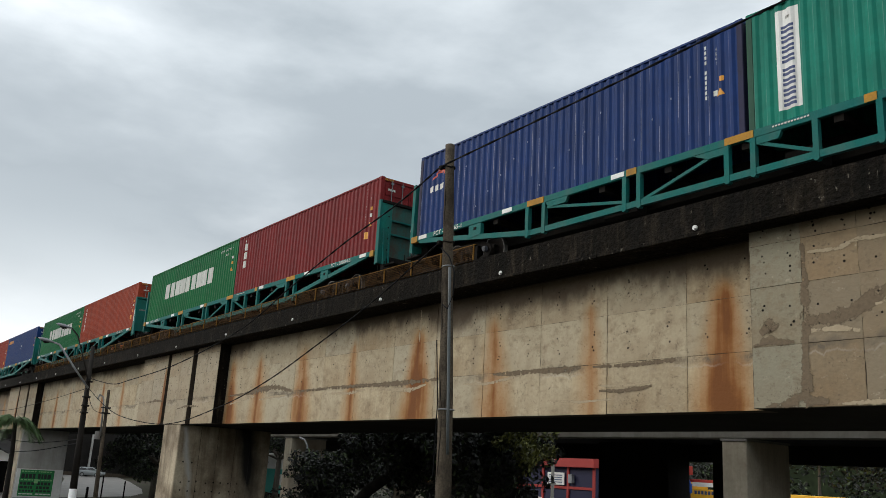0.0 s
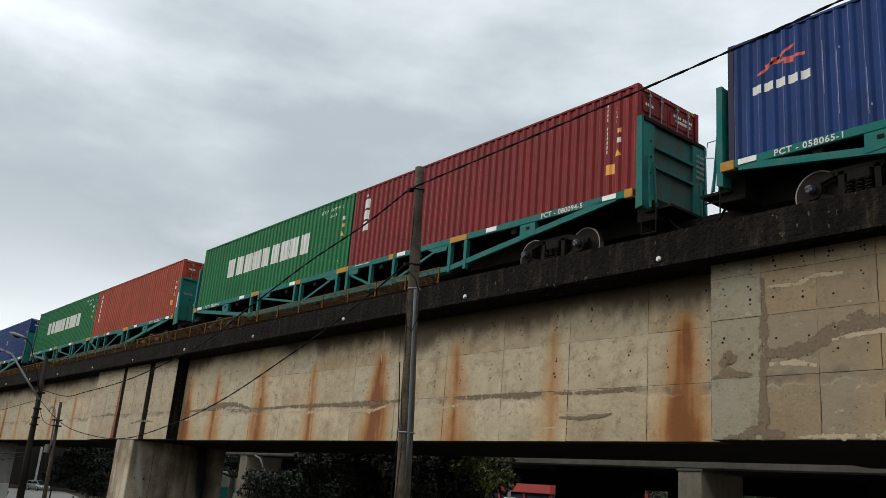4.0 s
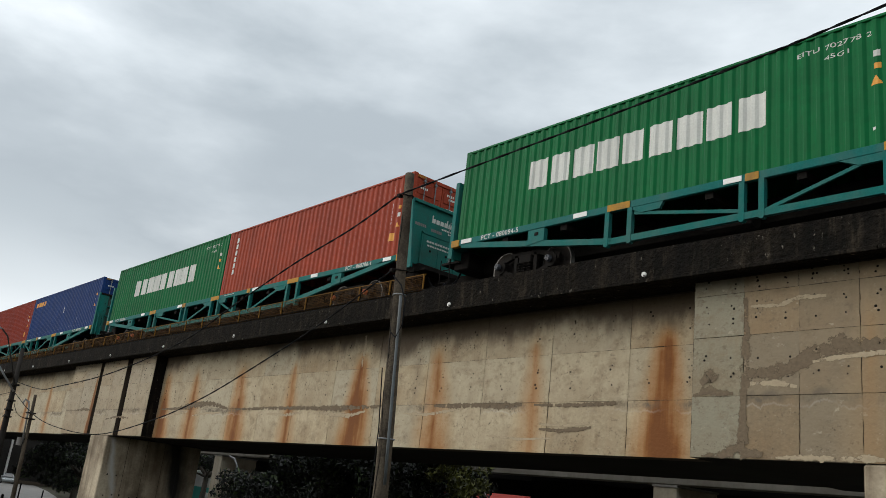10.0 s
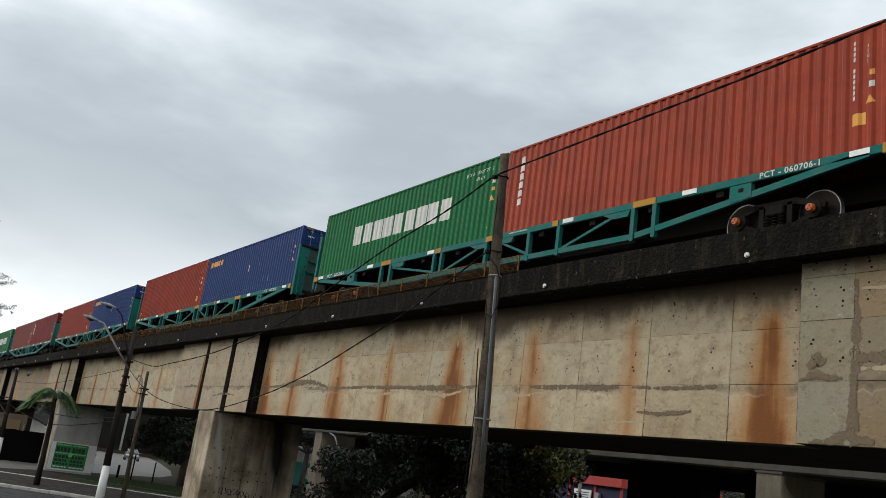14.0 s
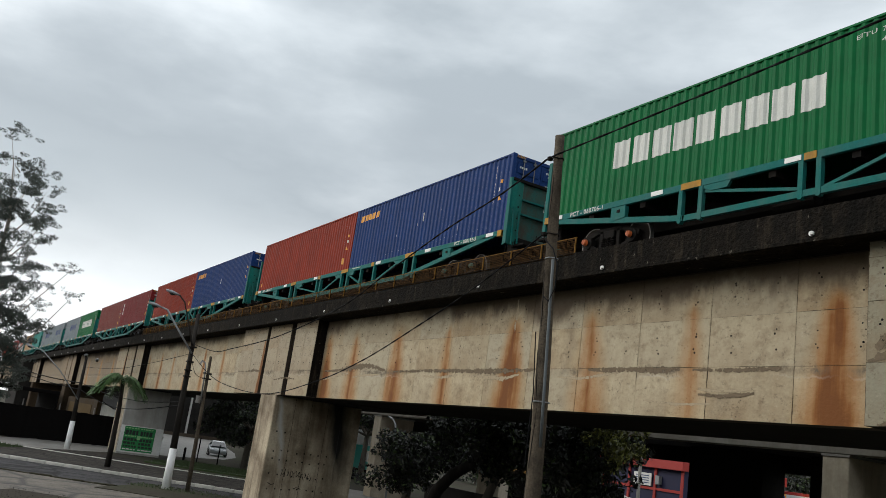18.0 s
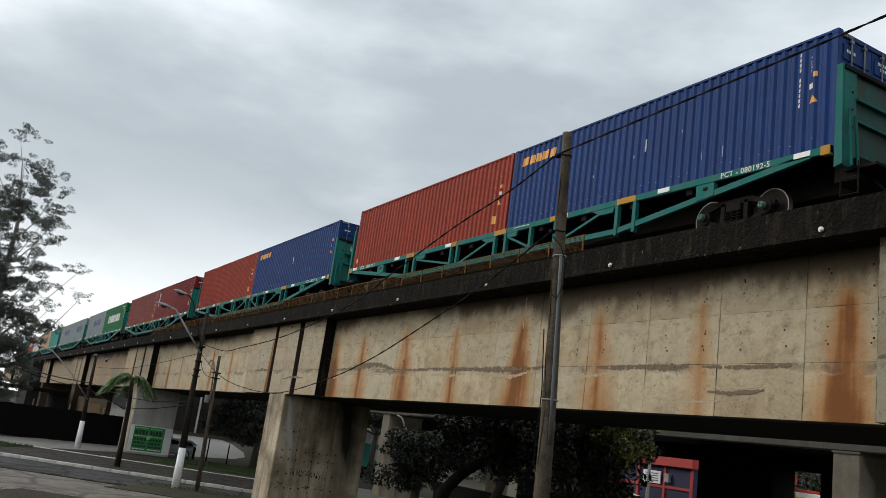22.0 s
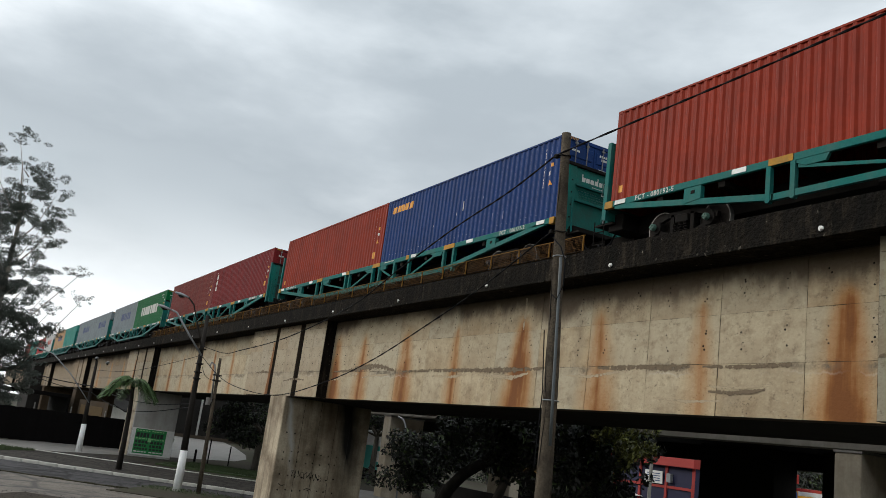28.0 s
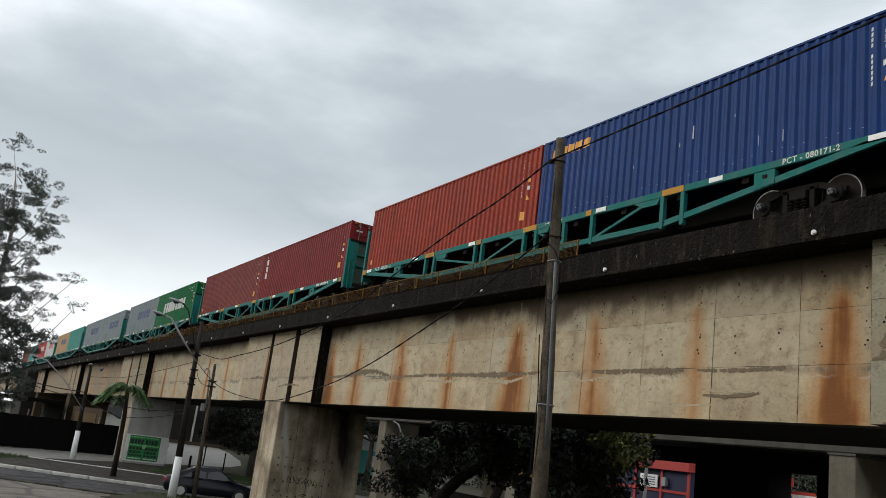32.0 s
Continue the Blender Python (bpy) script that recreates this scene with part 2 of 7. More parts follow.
    l.new(op("MULTIPLY", op("SUBTRACT", patchy, 0.58), 2.2, True), damp.inputs[0])
    l.new(last, damp.inputs[6])
    last = damp.outputs[2]
    rust = n.new("ShaderNodeMix")
    rust.data_type = "RGBA"
    tone = n.new("ShaderNodeValToRGB")
    te = tone.color_ramp.elements
    te[0].position, te[0].color = 0.12, (0.42, 0.28, 0.13, 1)
    te[1].position, te[1].color = 1.0, (0.17, 0.058, 0.011, 1)
    tm = te.new(0.6)
    tm.color = (0.35, 0.15, 0.033, 1)
    l.new(soft, tone.inputs[0])
    l.new(tone.outputs[0], rust.inputs[7])
    l.new(op("MULTIPLY", op("POWER", soft, 1.15), 1.15, True), rust.inputs[0])
    l.new(last, rust.inputs[6])
    last = rust.outputs[2]
    # brown-black water stain and painted shade hanging from the deck, wandering lower edge
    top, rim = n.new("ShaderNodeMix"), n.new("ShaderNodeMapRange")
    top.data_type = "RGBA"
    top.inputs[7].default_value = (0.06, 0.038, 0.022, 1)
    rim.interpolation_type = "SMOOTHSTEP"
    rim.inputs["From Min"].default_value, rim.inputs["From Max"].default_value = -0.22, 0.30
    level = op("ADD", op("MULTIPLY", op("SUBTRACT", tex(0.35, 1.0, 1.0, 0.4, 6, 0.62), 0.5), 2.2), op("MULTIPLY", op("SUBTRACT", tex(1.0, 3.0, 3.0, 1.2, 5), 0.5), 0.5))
    far_lift = n.new("ShaderNodeMapRange")          # the band sits higher on the far half
    far_lift.inputs["From Min"].default_value, far_lift.inputs["From Max"].default_value = -19.5, -25.0
    far_lift.inputs["To Max"].default_value = 0.32
    l.new(sep.outputs[0], far_lift.inputs[0])
    l.new(op("SUBTRACT", op("ADD", op("SUBTRACT", sep.outputs[2], float(stain_shade_z)), level), far_lift.outputs[0]), rim.inputs[0])
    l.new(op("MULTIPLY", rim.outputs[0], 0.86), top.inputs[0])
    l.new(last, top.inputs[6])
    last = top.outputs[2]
    if seam_z:
        # ragged dark mortar line with a pale lower lip along one pour joint
        edge = op("MULTIPLY", op("SUBTRACT", tex(1.6, 1.0, 1.0, 0.1, 6, 0.7), 0.5), 0.55)
        h = op("SUBTRACT", op("SUBTRACT", sep.outputs[2], float(seam_z)), edge)
        band = op("MULTIPLY", op("SUBTRACT", 1.0, op("DIVIDE", op("ABSOLUTE", op("ADD", h, 0.07)), 0.13), True), op("ADD", op("MULTIPLY", tex(6.0, 1.0, 1.0, 1.0, 6, 0.75), 5.0), -1.6), True)
        lip = op("SUBTRACT", 1.0, op("DIVIDE", op("ABSOLUTE", op("ADD", h, 0.20)), 0.03), True)
        gate = op("MULTIPLY", op("SUBTRACT", tex(0.7, 1.0, 1.0, 0.1, 3), 0.42), 6.0, True)
        for amount, c in ((op("MULTIPLY", band, gate), (0.13, 0.105, 0.075, 1)), (op("MULTIPLY", lip, gate), (0.50, 0.47, 0.42, 1))):
            k = n.new("ShaderNodeMix")
            k.data_type = "RGBA"
            k.inputs[7].default_value = c
            l.new(op("MULTIPLY", amount, 0.9 if c[0] < 0.3 else 0.3, True), k.inputs[0])
            l.new(last, k.inputs[6])
            last = k.outputs[2]
    l.new(last, b.inputs["Base Color"])
    return m


STREAKS = [(-9.85, 0.6, 1.05), (-13.3, 0.45, 0.65), (-16.6, 0.6, 0.9), (-19.95, 0.62, 1.3), (-23.5, 0.45, 0.85), (-26.9, 0.65, 1.0), (-30.4, 0.6, 0.85),
           (-32.9, 0.6, 1.1), (-47.5, 0.5, 0.8), (-51.2, 0.45, 0.9), (-55.0, 0.5, 1.0), (-58.6, 0.5, 0.7), (-62.0, 0.5, 0.9), (-65.8, 0.5, 0.8),
           (-80.0, 0.7, 0.8), (-86.0, 0.8, 0.8), (-93.0, 0.7, 0.8)]
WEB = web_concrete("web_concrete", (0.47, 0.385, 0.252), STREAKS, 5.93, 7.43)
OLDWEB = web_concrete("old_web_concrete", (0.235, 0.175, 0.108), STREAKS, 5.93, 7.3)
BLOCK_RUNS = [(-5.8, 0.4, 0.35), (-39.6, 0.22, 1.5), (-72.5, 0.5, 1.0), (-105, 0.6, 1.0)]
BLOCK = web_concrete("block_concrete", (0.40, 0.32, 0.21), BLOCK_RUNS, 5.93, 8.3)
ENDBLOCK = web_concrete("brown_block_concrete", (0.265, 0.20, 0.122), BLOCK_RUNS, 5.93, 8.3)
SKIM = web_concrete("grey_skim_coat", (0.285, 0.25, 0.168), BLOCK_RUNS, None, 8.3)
PIER = shade("pier_concrete", (0.46, 0.385, 0.275), 0.92, grain=0.2, scale=3.5, dirt=(0.10, 0.068, 0.038), dirt_amount=0.85, dirt_scale=0.7, streaks=0.85, bump=0.5)
# brown far piers, with the shade below the spans put into the colour
BROWNPIER = shade("dark_brown_pier", (0.055, 0.039, 0.024), 0.92, grain=0.2, scale=2.5, dirt=(0.035, 0.024, 0.015), dirt_amount=0.9, dirt_scale=0.5, streaks=0.8, bump=0.4)
def pier_runs(m):
    """Lime run and black wet stain down the first pier's side."""
    n, l = m.node_tree.nodes, m.node_tree.links
    b = n["Principled BSDF"]
    geo, sep, wob = n.new("ShaderNodeNewGeometry"), n.new("ShaderNodeSeparateXYZ"), n.new("ShaderNodeTexNoise")
    wob.inputs["Scale"].default_value, wob.inputs["Detail"].default_value = 1.3, 5
    l.new(geo.outputs["Position"], sep.inputs[0])
    l.new(geo.outputs["Position"], wob.inputs["Vector"])

    def op(kind, a, c, clamp=False):
        k = n.new("ShaderNodeMath")
        k.operation, k.use_clamp = kind, clamp
        for i, v in enumerate((a, c)):
            if isinstance(v, float):
                k.inputs[i].default_value = v
            else:
                l.new(v, k.inputs[i])
        return k.outputs[0]

    y = op("ADD", sep.outputs[1], op("MULTIPLY", op("SUBTRACT", wob.outputs[0], 0.5), 0.35))
    here = op("SUBTRACT", 1.0, op("MULTIPLY", op("ABSOLUTE", op("ADD", sep.outputs[0], 36.9), 0.0), 0.4), True)
    drift = op("MULTIPLY", op("SUBTRACT", 4.8, sep.outputs[2]), 0.18)
    for at, half, colour, power in ((13.62, 0.16, (0.42, 0.40, 0.36, 1), 1.1), (16.5, 0.75, (0.02, 0.018, 0.015, 1), 1.5), (15.6, 0.5, (0.09, 0.055, 0.03, 1), 0.7)):
        d = op("SUBTRACT", 1.0, op("DIVIDE", op("ABSOLUTE", op("SUBTRACT", y, op("ADD", drift, at)), 0.0), half), True)
        fade = op("MULTIPLY", op("SUBTRACT", sep.outputs[2], 1.2), 0.6, True)
        mix = n.new("ShaderNodeMix")
        mix.data_type = "RGBA"
        mix.inputs[7].default_value = colour
        l.new(op("MULTIPLY", op("MULTIPLY", d, power), op("MULTIPLY", here, fade), True), mix.inputs[0])
        l.new(b.inputs["Base Color"].links[0].from_socket, mix.inputs[6])
        l.new(mix.outputs[2], b.inputs["Base Color"])


pier_runs(PIER)


def sooty(name):
    """Soot-black parapet concrete: pale runs, crusted black, lichen flecks."""
    m = shade(name, (0.016, 0.013, 0.0098), 0.95, grain=0.8, scale=3.5, dirt=(0.007, 0.0065, 0.006), dirt_amount=0.97, dirt_scale=1.8, streaks=0.95, bump=1.0)
    n, l = m.node_tree.nodes, m.node_tree.links
    n["Bump"].inputs["Distance"].default_value = 0.06
    b = n["Principled BSDF"]
    b.inputs["Specular IOR Level"].default_value = 0.05
    co = n["Texture Coordinate"]
    for sc, lo, hi, colour, amount, stretch in ((9.0, 0.63, 0.70, (0.22, 0.20, 0.165, 1), 0.8, 0.7), (3.5, 0.53, 0.66, (0.05, 0.04, 0.029, 1), 0.55, 0.16), (1.1, 0.5, 0.66, (0.010, 0.009, 0.008, 1), 0.85, 0.25), (7.0, 0.5, 0.62, (0.006, 0.006, 0.005, 1), 0.8, 0.10)):
        mp, t, r, mix = n.new("ShaderNodeMapping"), n.new("ShaderNodeTexNoise"), n.new("ShaderNodeMapRange"), n.new("ShaderNodeMix")
        mp.inputs["Scale"].default_value = (1, 1, stretch)
        t.inputs["Scale"].default_value, t.inputs["Detail"].default_value, t.inputs["Roughness"].default_value = sc, 5, 0.7
        r.inputs["From Min"].default_value, r.inputs["From Max"].default_value, r.inputs["To Max"].default_value = lo, hi, amount
        mix.data_type = "RGBA"
        mix.inputs[7].default_value = colour
        l.new(co.outputs["Object"], mp.inputs[0])
        l.new(mp.outputs[0], t.inputs["Vector"])
        l.new(t.outputs[0], r.inputs[0])
        l.new(r.outputs[0], mix.inputs[0])
        l.new(b.inputs["Base Color"].links[0].from_socket, mix.inputs[6])
        l.new(mix.outputs[2], b.inputs["Base Color"])
    return m


FASCIA = sooty("black_stained_concrete")
GREYCON = shade("grey_concrete", (0.25, 0.24, 0.215), 0.92, grain=0.12, scale=2.0, dirt=(0.14, 0.13, 0.11), dirt_amount=0.6, dirt_scale=0.4, streaks=0.3, bump=0.25)
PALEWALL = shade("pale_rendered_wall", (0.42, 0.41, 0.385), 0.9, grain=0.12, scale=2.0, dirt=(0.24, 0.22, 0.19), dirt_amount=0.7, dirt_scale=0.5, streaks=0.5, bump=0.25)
RUSTY = shade("rusted_netting", (0.085, 0.040, 0.011), 0.85, grain=0.3, scale=4, dirt=(0.06, 0.04, 0.022), dirt_amount=0.8, dirt_scale=1.6, streaks=0.5)
def pierced(m, scale):
    """Corroded sheet, eaten through in places."""
    n, l = m.node_tree.nodes, m.node_tree.links
    t, r = n.new("ShaderNodeTexNoise"), n.new("ShaderNodeMapRange")
    t.inputs["Scale"].default_value, t.inputs["Detail"].default_value, t.inputs["Roughness"].default_value = scale, 6, 0.7
    r.inputs["From Min"].default_value, r.inputs["From Max"].default_value = 0.34, 0.42
    r.inputs["To Min"].default_value = 0.05
    l.new(n["Texture Coordinate"].outputs["Object"], t.inputs["Vector"])
    l.new(t.outputs[0], r.inputs[0])
    l.new(r.outputs[0], n["Principled BSDF"].inputs["Alpha"])


pierced(RUSTY, 2.5)
RUSTPOST = shade("ochre_painted_post", (0.17, 0.085, 0.011), 0.7, grain=0.2, dirt=(0.10, 0.04, 0.015), dirt_amount=0.7, dirt_scale=3)
TEAL = shade("teal_frame_paint", (0.006, 0.118, 0.106), 0.45, grain=0.15, dirt=(0.07, 0.12, 0.105), dirt_amount=0.5, dirt_scale=1.5, streaks=0.3, bump=0.06)
PALETEAL = shade("dusty_bulkhead_paint", (0.008, 0.145, 0.12), 0.6, grain=0.2, dirt=(0.035, 0.07, 0.06), dirt_amount=0.7, dirt_scale=1.4, streaks=0.4, bump=0.08)
BULKRUST = shade("rust_stained_teal", (0.008, 0.075, 0.063), 0.8, grain=0.3, dirt=(0.05, 0.022, 0.010), dirt_amount=0.9, dirt_scale=2.2, streaks=0.7, bump=0.2)
YELLOW = shade("yellow_marker", (0.40, 0.205, 0.03), 0.65, grain=0.15, dirt=(0.16, 0.11, 0.05), dirt_amount=0.7, dirt_scale=2.5)
WHITE = shade("white_paint", (0.72, 0.72, 0.69), 0.6, grain=0.08, dirt=(0.35, 0.34, 0.31), dirt_amount=0.5, bump=0.05)
OFFWHITE = shade("worn_white_lettering", (0.54, 0.55, 0.51), 0.65, grain=0.12, dirt=(0.36, 0.37, 0.34), dirt_amount=0.45, bump=0.0)
AMBER = shade("amber_decal", (0.62, 0.27, 0.02), 0.6, grain=0.1, bump=0.0)
NAVYINK = shade("navy_lettering", (0.03, 0.05, 0.14), 0.6, grain=0.1, bump=0.0)
REDINK = shade("red_mark", (0.45, 0.06, 0.03), 0.6, grain=0.1, bump=0.0)
BLACKSTEEL = shade("grimy_steel", (0.008, 0.007, 0.006), 0.85, metal=0.0, grain=0.3, dirt=(0.018, 0.013, 0.009), dirt_amount=0.5, dirt_scale=3)
WHEEL = shade("worn_wheel_steel", (0.013, 0.0105, 0.009), 0.8, metal=0.0, grain=0.2, dirt=(0.05, 0.035, 0.02), dirt_amount=0.5)
RIM = shade("polished_wheel_rim", (0.11, 0.107, 0.10), 0.5, metal=0.9, grain=0.1)
CAP = shade("orange_bearing_cap", (0.52, 0.11, 0.02), 0.6, grain=0.2, dirt=(0.1, 0.04, 0.02), dirt_amount=0.5, dirt_scale=6)
GREYCAP = shade("grey_bearing_cap", (0.16, 0.15, 0.14), 0.6, grain=0.2)
CONDUIT = shade("grey_conduit", (0.085, 0.097, 0.10), 0.6, grain=0.15, streaks=0.4)
STEEL = shade("galvanised_steel", (0.26, 0.275, 0.285), 0.55, metal=0.5, grain=0.15, dirt=(0.2, 0.19, 0.18), dirt_amount=0.5)
RUBBER = shade("black_cable_sheath", (0.008, 0.008, 0.009), 0.9, grain=0.2)
POLE = shade("weathered_pole", (0.105, 0.085, 0.062), 0.92, grain=0.5, scale=9, dirt=(0.02, 0.016, 0.012), dirt_amount=0.8, dirt_scale=3.5, streaks=0.95, bump=0.9)
DARKPOLE = shade("dark_pole", (0.016, 0.014, 0.012), 0.9, grain=0.25, scale=5, streaks=0.6, bump=0.4)
LIME = shade("limewashed_base", (0.74, 0.75, 0.74), 0.9, grain=0.08, dirt=(0.4, 0.38, 0.34), dirt_amount=0.5, dirt_scale=3)
# near-black concrete: the deep shade under the decks is put into the colour
SHADEDARK = shade("shade_dark_concrete", (0.022, 0.02, 0.018), 0.95, grain=0.2, scale=2.0, dirt=(0.009, 0.008, 0.007), dirt_amount=0.8, dirt_scale=0.4, bump=0.2)
GRIME = shade("grime_filled_joint", (0.055, 0.04, 0.026), 0.95, grain=0.3)
WOODS = shade("distant_woods", (0.018, 0.026, 0.012), 0.95, grain=0.6, scale=0.3, dirt=(0.006, 0.008, 0.005), dirt_amount=0.8, dirt_scale=0.15)
ASPHALT = shade("asphalt", (0.058, 0.056, 0.06), 0.8, grain=0.4, scale=8, dirt=(0.022, 0.02, 0.019), dirt_amount=0.8, dirt_scale=0.35, bump=0.3)
LANE = shade("concrete_lane", (0.14, 0.118, 0.092), 0.75, grain=0.45, scale=6, dirt=(0.028, 0.024, 0.021), dirt_amount=0.9, dirt_scale=0.5, bump=0.5)
PAVE = shade("worn_pavement", (0.042, 0.038, 0.033), 0.9, grain=0.25, scale=5, dirt=(0.035, 0.03, 0.025), dirt_amount=0.8, dirt_scale=0.5, bump=0.4)
KERB = shade("whitewashed_kerb", (0.52, 0.50, 0.45), 0.9, grain=0.15, dirt=(0.20, 0.19, 0.17), dirt_amount=0.8, dirt_scale=1.5, per_object=0.12)
EARTH = shade("earth", (0.04, 0.033, 0.025), 0.95, grain=0.3, scale=2, dirt=(0.045, 0.06, 0.025), dirt_amount=0.8, dirt_scale=0.2, bump=0.4)
GRASS = shade("grass", (0.035, 0.06, 0.016), 0.85, grain=0.3, scale=4, dirt=(0.05, 0.06, 0.02), dirt_amount=0.6, dirt_scale=0.6)
BARK = shade("bark", (0.10, 0.085, 0.068), 0.95, grain=0.3, scale=6, streaks=0.6, bump=0.5)
PALEBARK = shade("pale_bark", (0.26, 0.235, 0.20), 0.9, grain=0.25, scale=3, dirt=(0.09, 0.075, 0.06), dirt_amount=0.8, dirt_scale=0.8, bump=0.4)
BALLAST = shade("ballast", (0.035, 0.032, 0.03), 0.95, grain=0.5, scale=7, bump=0.8)
GLASS = shade("dark_glass", (0.012, 0.014, 0.016), 0.06, grain=0.0, bump=0.0)
FENCE = shade("dark_fence_board", (0.0035, 0.003, 0.003), 0.95, grain=0.3, scale=3, dirt=(0.006, 0.005, 0.004), dirt_amount=0.6, per_object=0.2)
def worn_ground(m, dark, pale, cell):
    """Stains, pale worn patches, damp sheen and a net of cracks."""
    n, l = m.node_tree.nodes, m.node_tree.links
    b, co = n["Principled BSDF"], n["Texture Coordinate"]

    def blend(fac, colour):
        mix = n.new("ShaderNodeMix")
        mix.data_type = "RGBA"
        mix.inputs[7].default_value = (*colour, 1)
        l.new(fac, mix.inputs[0])
        l.new(b.inputs["Base Color"].links[0].from_socket, mix.inputs[6])
        l.new(mix.outputs[2], b.inputs["Base Color"])

    def cloud(sc, lo, hi, amount):
        t, r = n.new("ShaderNodeTexNoise"), n.new("ShaderNodeMapRange")
        t.inputs["Scale"].default_value, t.inputs["Detail"].default_value, t.inputs["Roughness"].default_value = sc, 7, 0.7
        r.inputs["From Min"].default_value, r.inputs["From Max"].default_value, r.inputs["To Max"].default_value = lo, hi, amount
        l.new(co.outputs["Object"], t.inputs["Vector"])
        l.new(t.outputs[0], r.inputs[0])
        return r.outputs[0]

    blend(cloud(0.9, 0.48, 0.60, 0.8), dark)
    blend(cloud(1.7, 0.54, 0.66, 0.7), pale)
    blend(cloud(5.0, 0.54, 0.66, 0.7), dark)
    v, r = n.new("ShaderNodeTexVoronoi"), n.new("ShaderNodeMapRange")
    v.feature = "DISTANCE_TO_EDGE"
    v.inputs["Scale"].default_value = cell
    r.inputs["From Min"].default_value, r.inputs["From Max"].default_value = 0.05, 0.012
    r.inputs["To Max"].default_value = 0.8
    l.new(co.outputs["Object"], v.inputs["Vector"])
    l.new(v.outputs["Distance"], r.inputs[0])
    blend(r.outputs[0], tuple(c * 0.4 for c in dark))


worn_ground(ASPHALT, (0.018, 0.0175, 0.018), (0.085, 0.08, 0.078), 0.35)
worn_ground(PAVE, (0.014, 0.012, 0.0105), (0.085, 0.075, 0.062), 0.8)
worn_ground(LANE, (0.035, 0.029, 0.024), (0.15, 0.13, 0.105), 0.22)
TEAL.node_tree.nodes["Principled BSDF"].inputs["Specular IOR Level"].default_value = 0.04
for m in (FENCE, SHADEDARK, WOODS, ASPHALT, PAVE, EARTH, PALETEAL, WHEEL, BLACKSTEEL, DARKPOLE, POLE, RUBBER, RUSTY, RUSTPOST, YELLOW):
    m.node_tree.nodes["Principled BSDF"].inputs["Specular IOR Level"].default_value = 0.12


def leaf(name, col, var=0.5, skew=1.0):
    m = shade(name, col, 0.6, grain=0.15, bump=0.0)
    n, l = m.node_tree.nodes, m.node_tree.links
    b = n["Principled BSDF"]
    geo, r, k = n.new("ShaderNodeNewGeometry"), n.new("ShaderNodeMapRange"), n.new("ShaderNodeVectorMath")
    r.inputs["To Min"].default_value, r.inputs["To Max"].default_value = 1 - var, 1 + var * skew
    k.operation = "SCALE"
    few = n.new("ShaderNodeMath")          # high skew paints in shade and sky glints: most leaves dark, few pale
    few.operation = "POWER"
    few.inputs[1].default_value = skew
    l.new(geo.outputs["Random Per Island"], few.inputs[0])
    l.new(few.outputs[0], r.inputs[0])
    l.new(b.inputs["Base Color"].links[0].from_socket, k.inputs[0])
    l.new(r.outputs[0], k.inputs["Scale"])
    l.new(k.outputs[0], b.inputs["Base Color"])
    return m


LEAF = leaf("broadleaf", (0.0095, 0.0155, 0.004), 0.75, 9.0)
# lit copy of the leaf: light from the gap above put into the colour
LITLEAF = leaf("lit_leaf", (0.10, 0.105, 0.02), 0.7, 2.0)
GUMLEAF = leaf("gum_leaf", (0.045, 0.058, 0.046))
FROND = leaf("palm_frond", (0.055, 0.11, 0.028))
PAINTS = {}


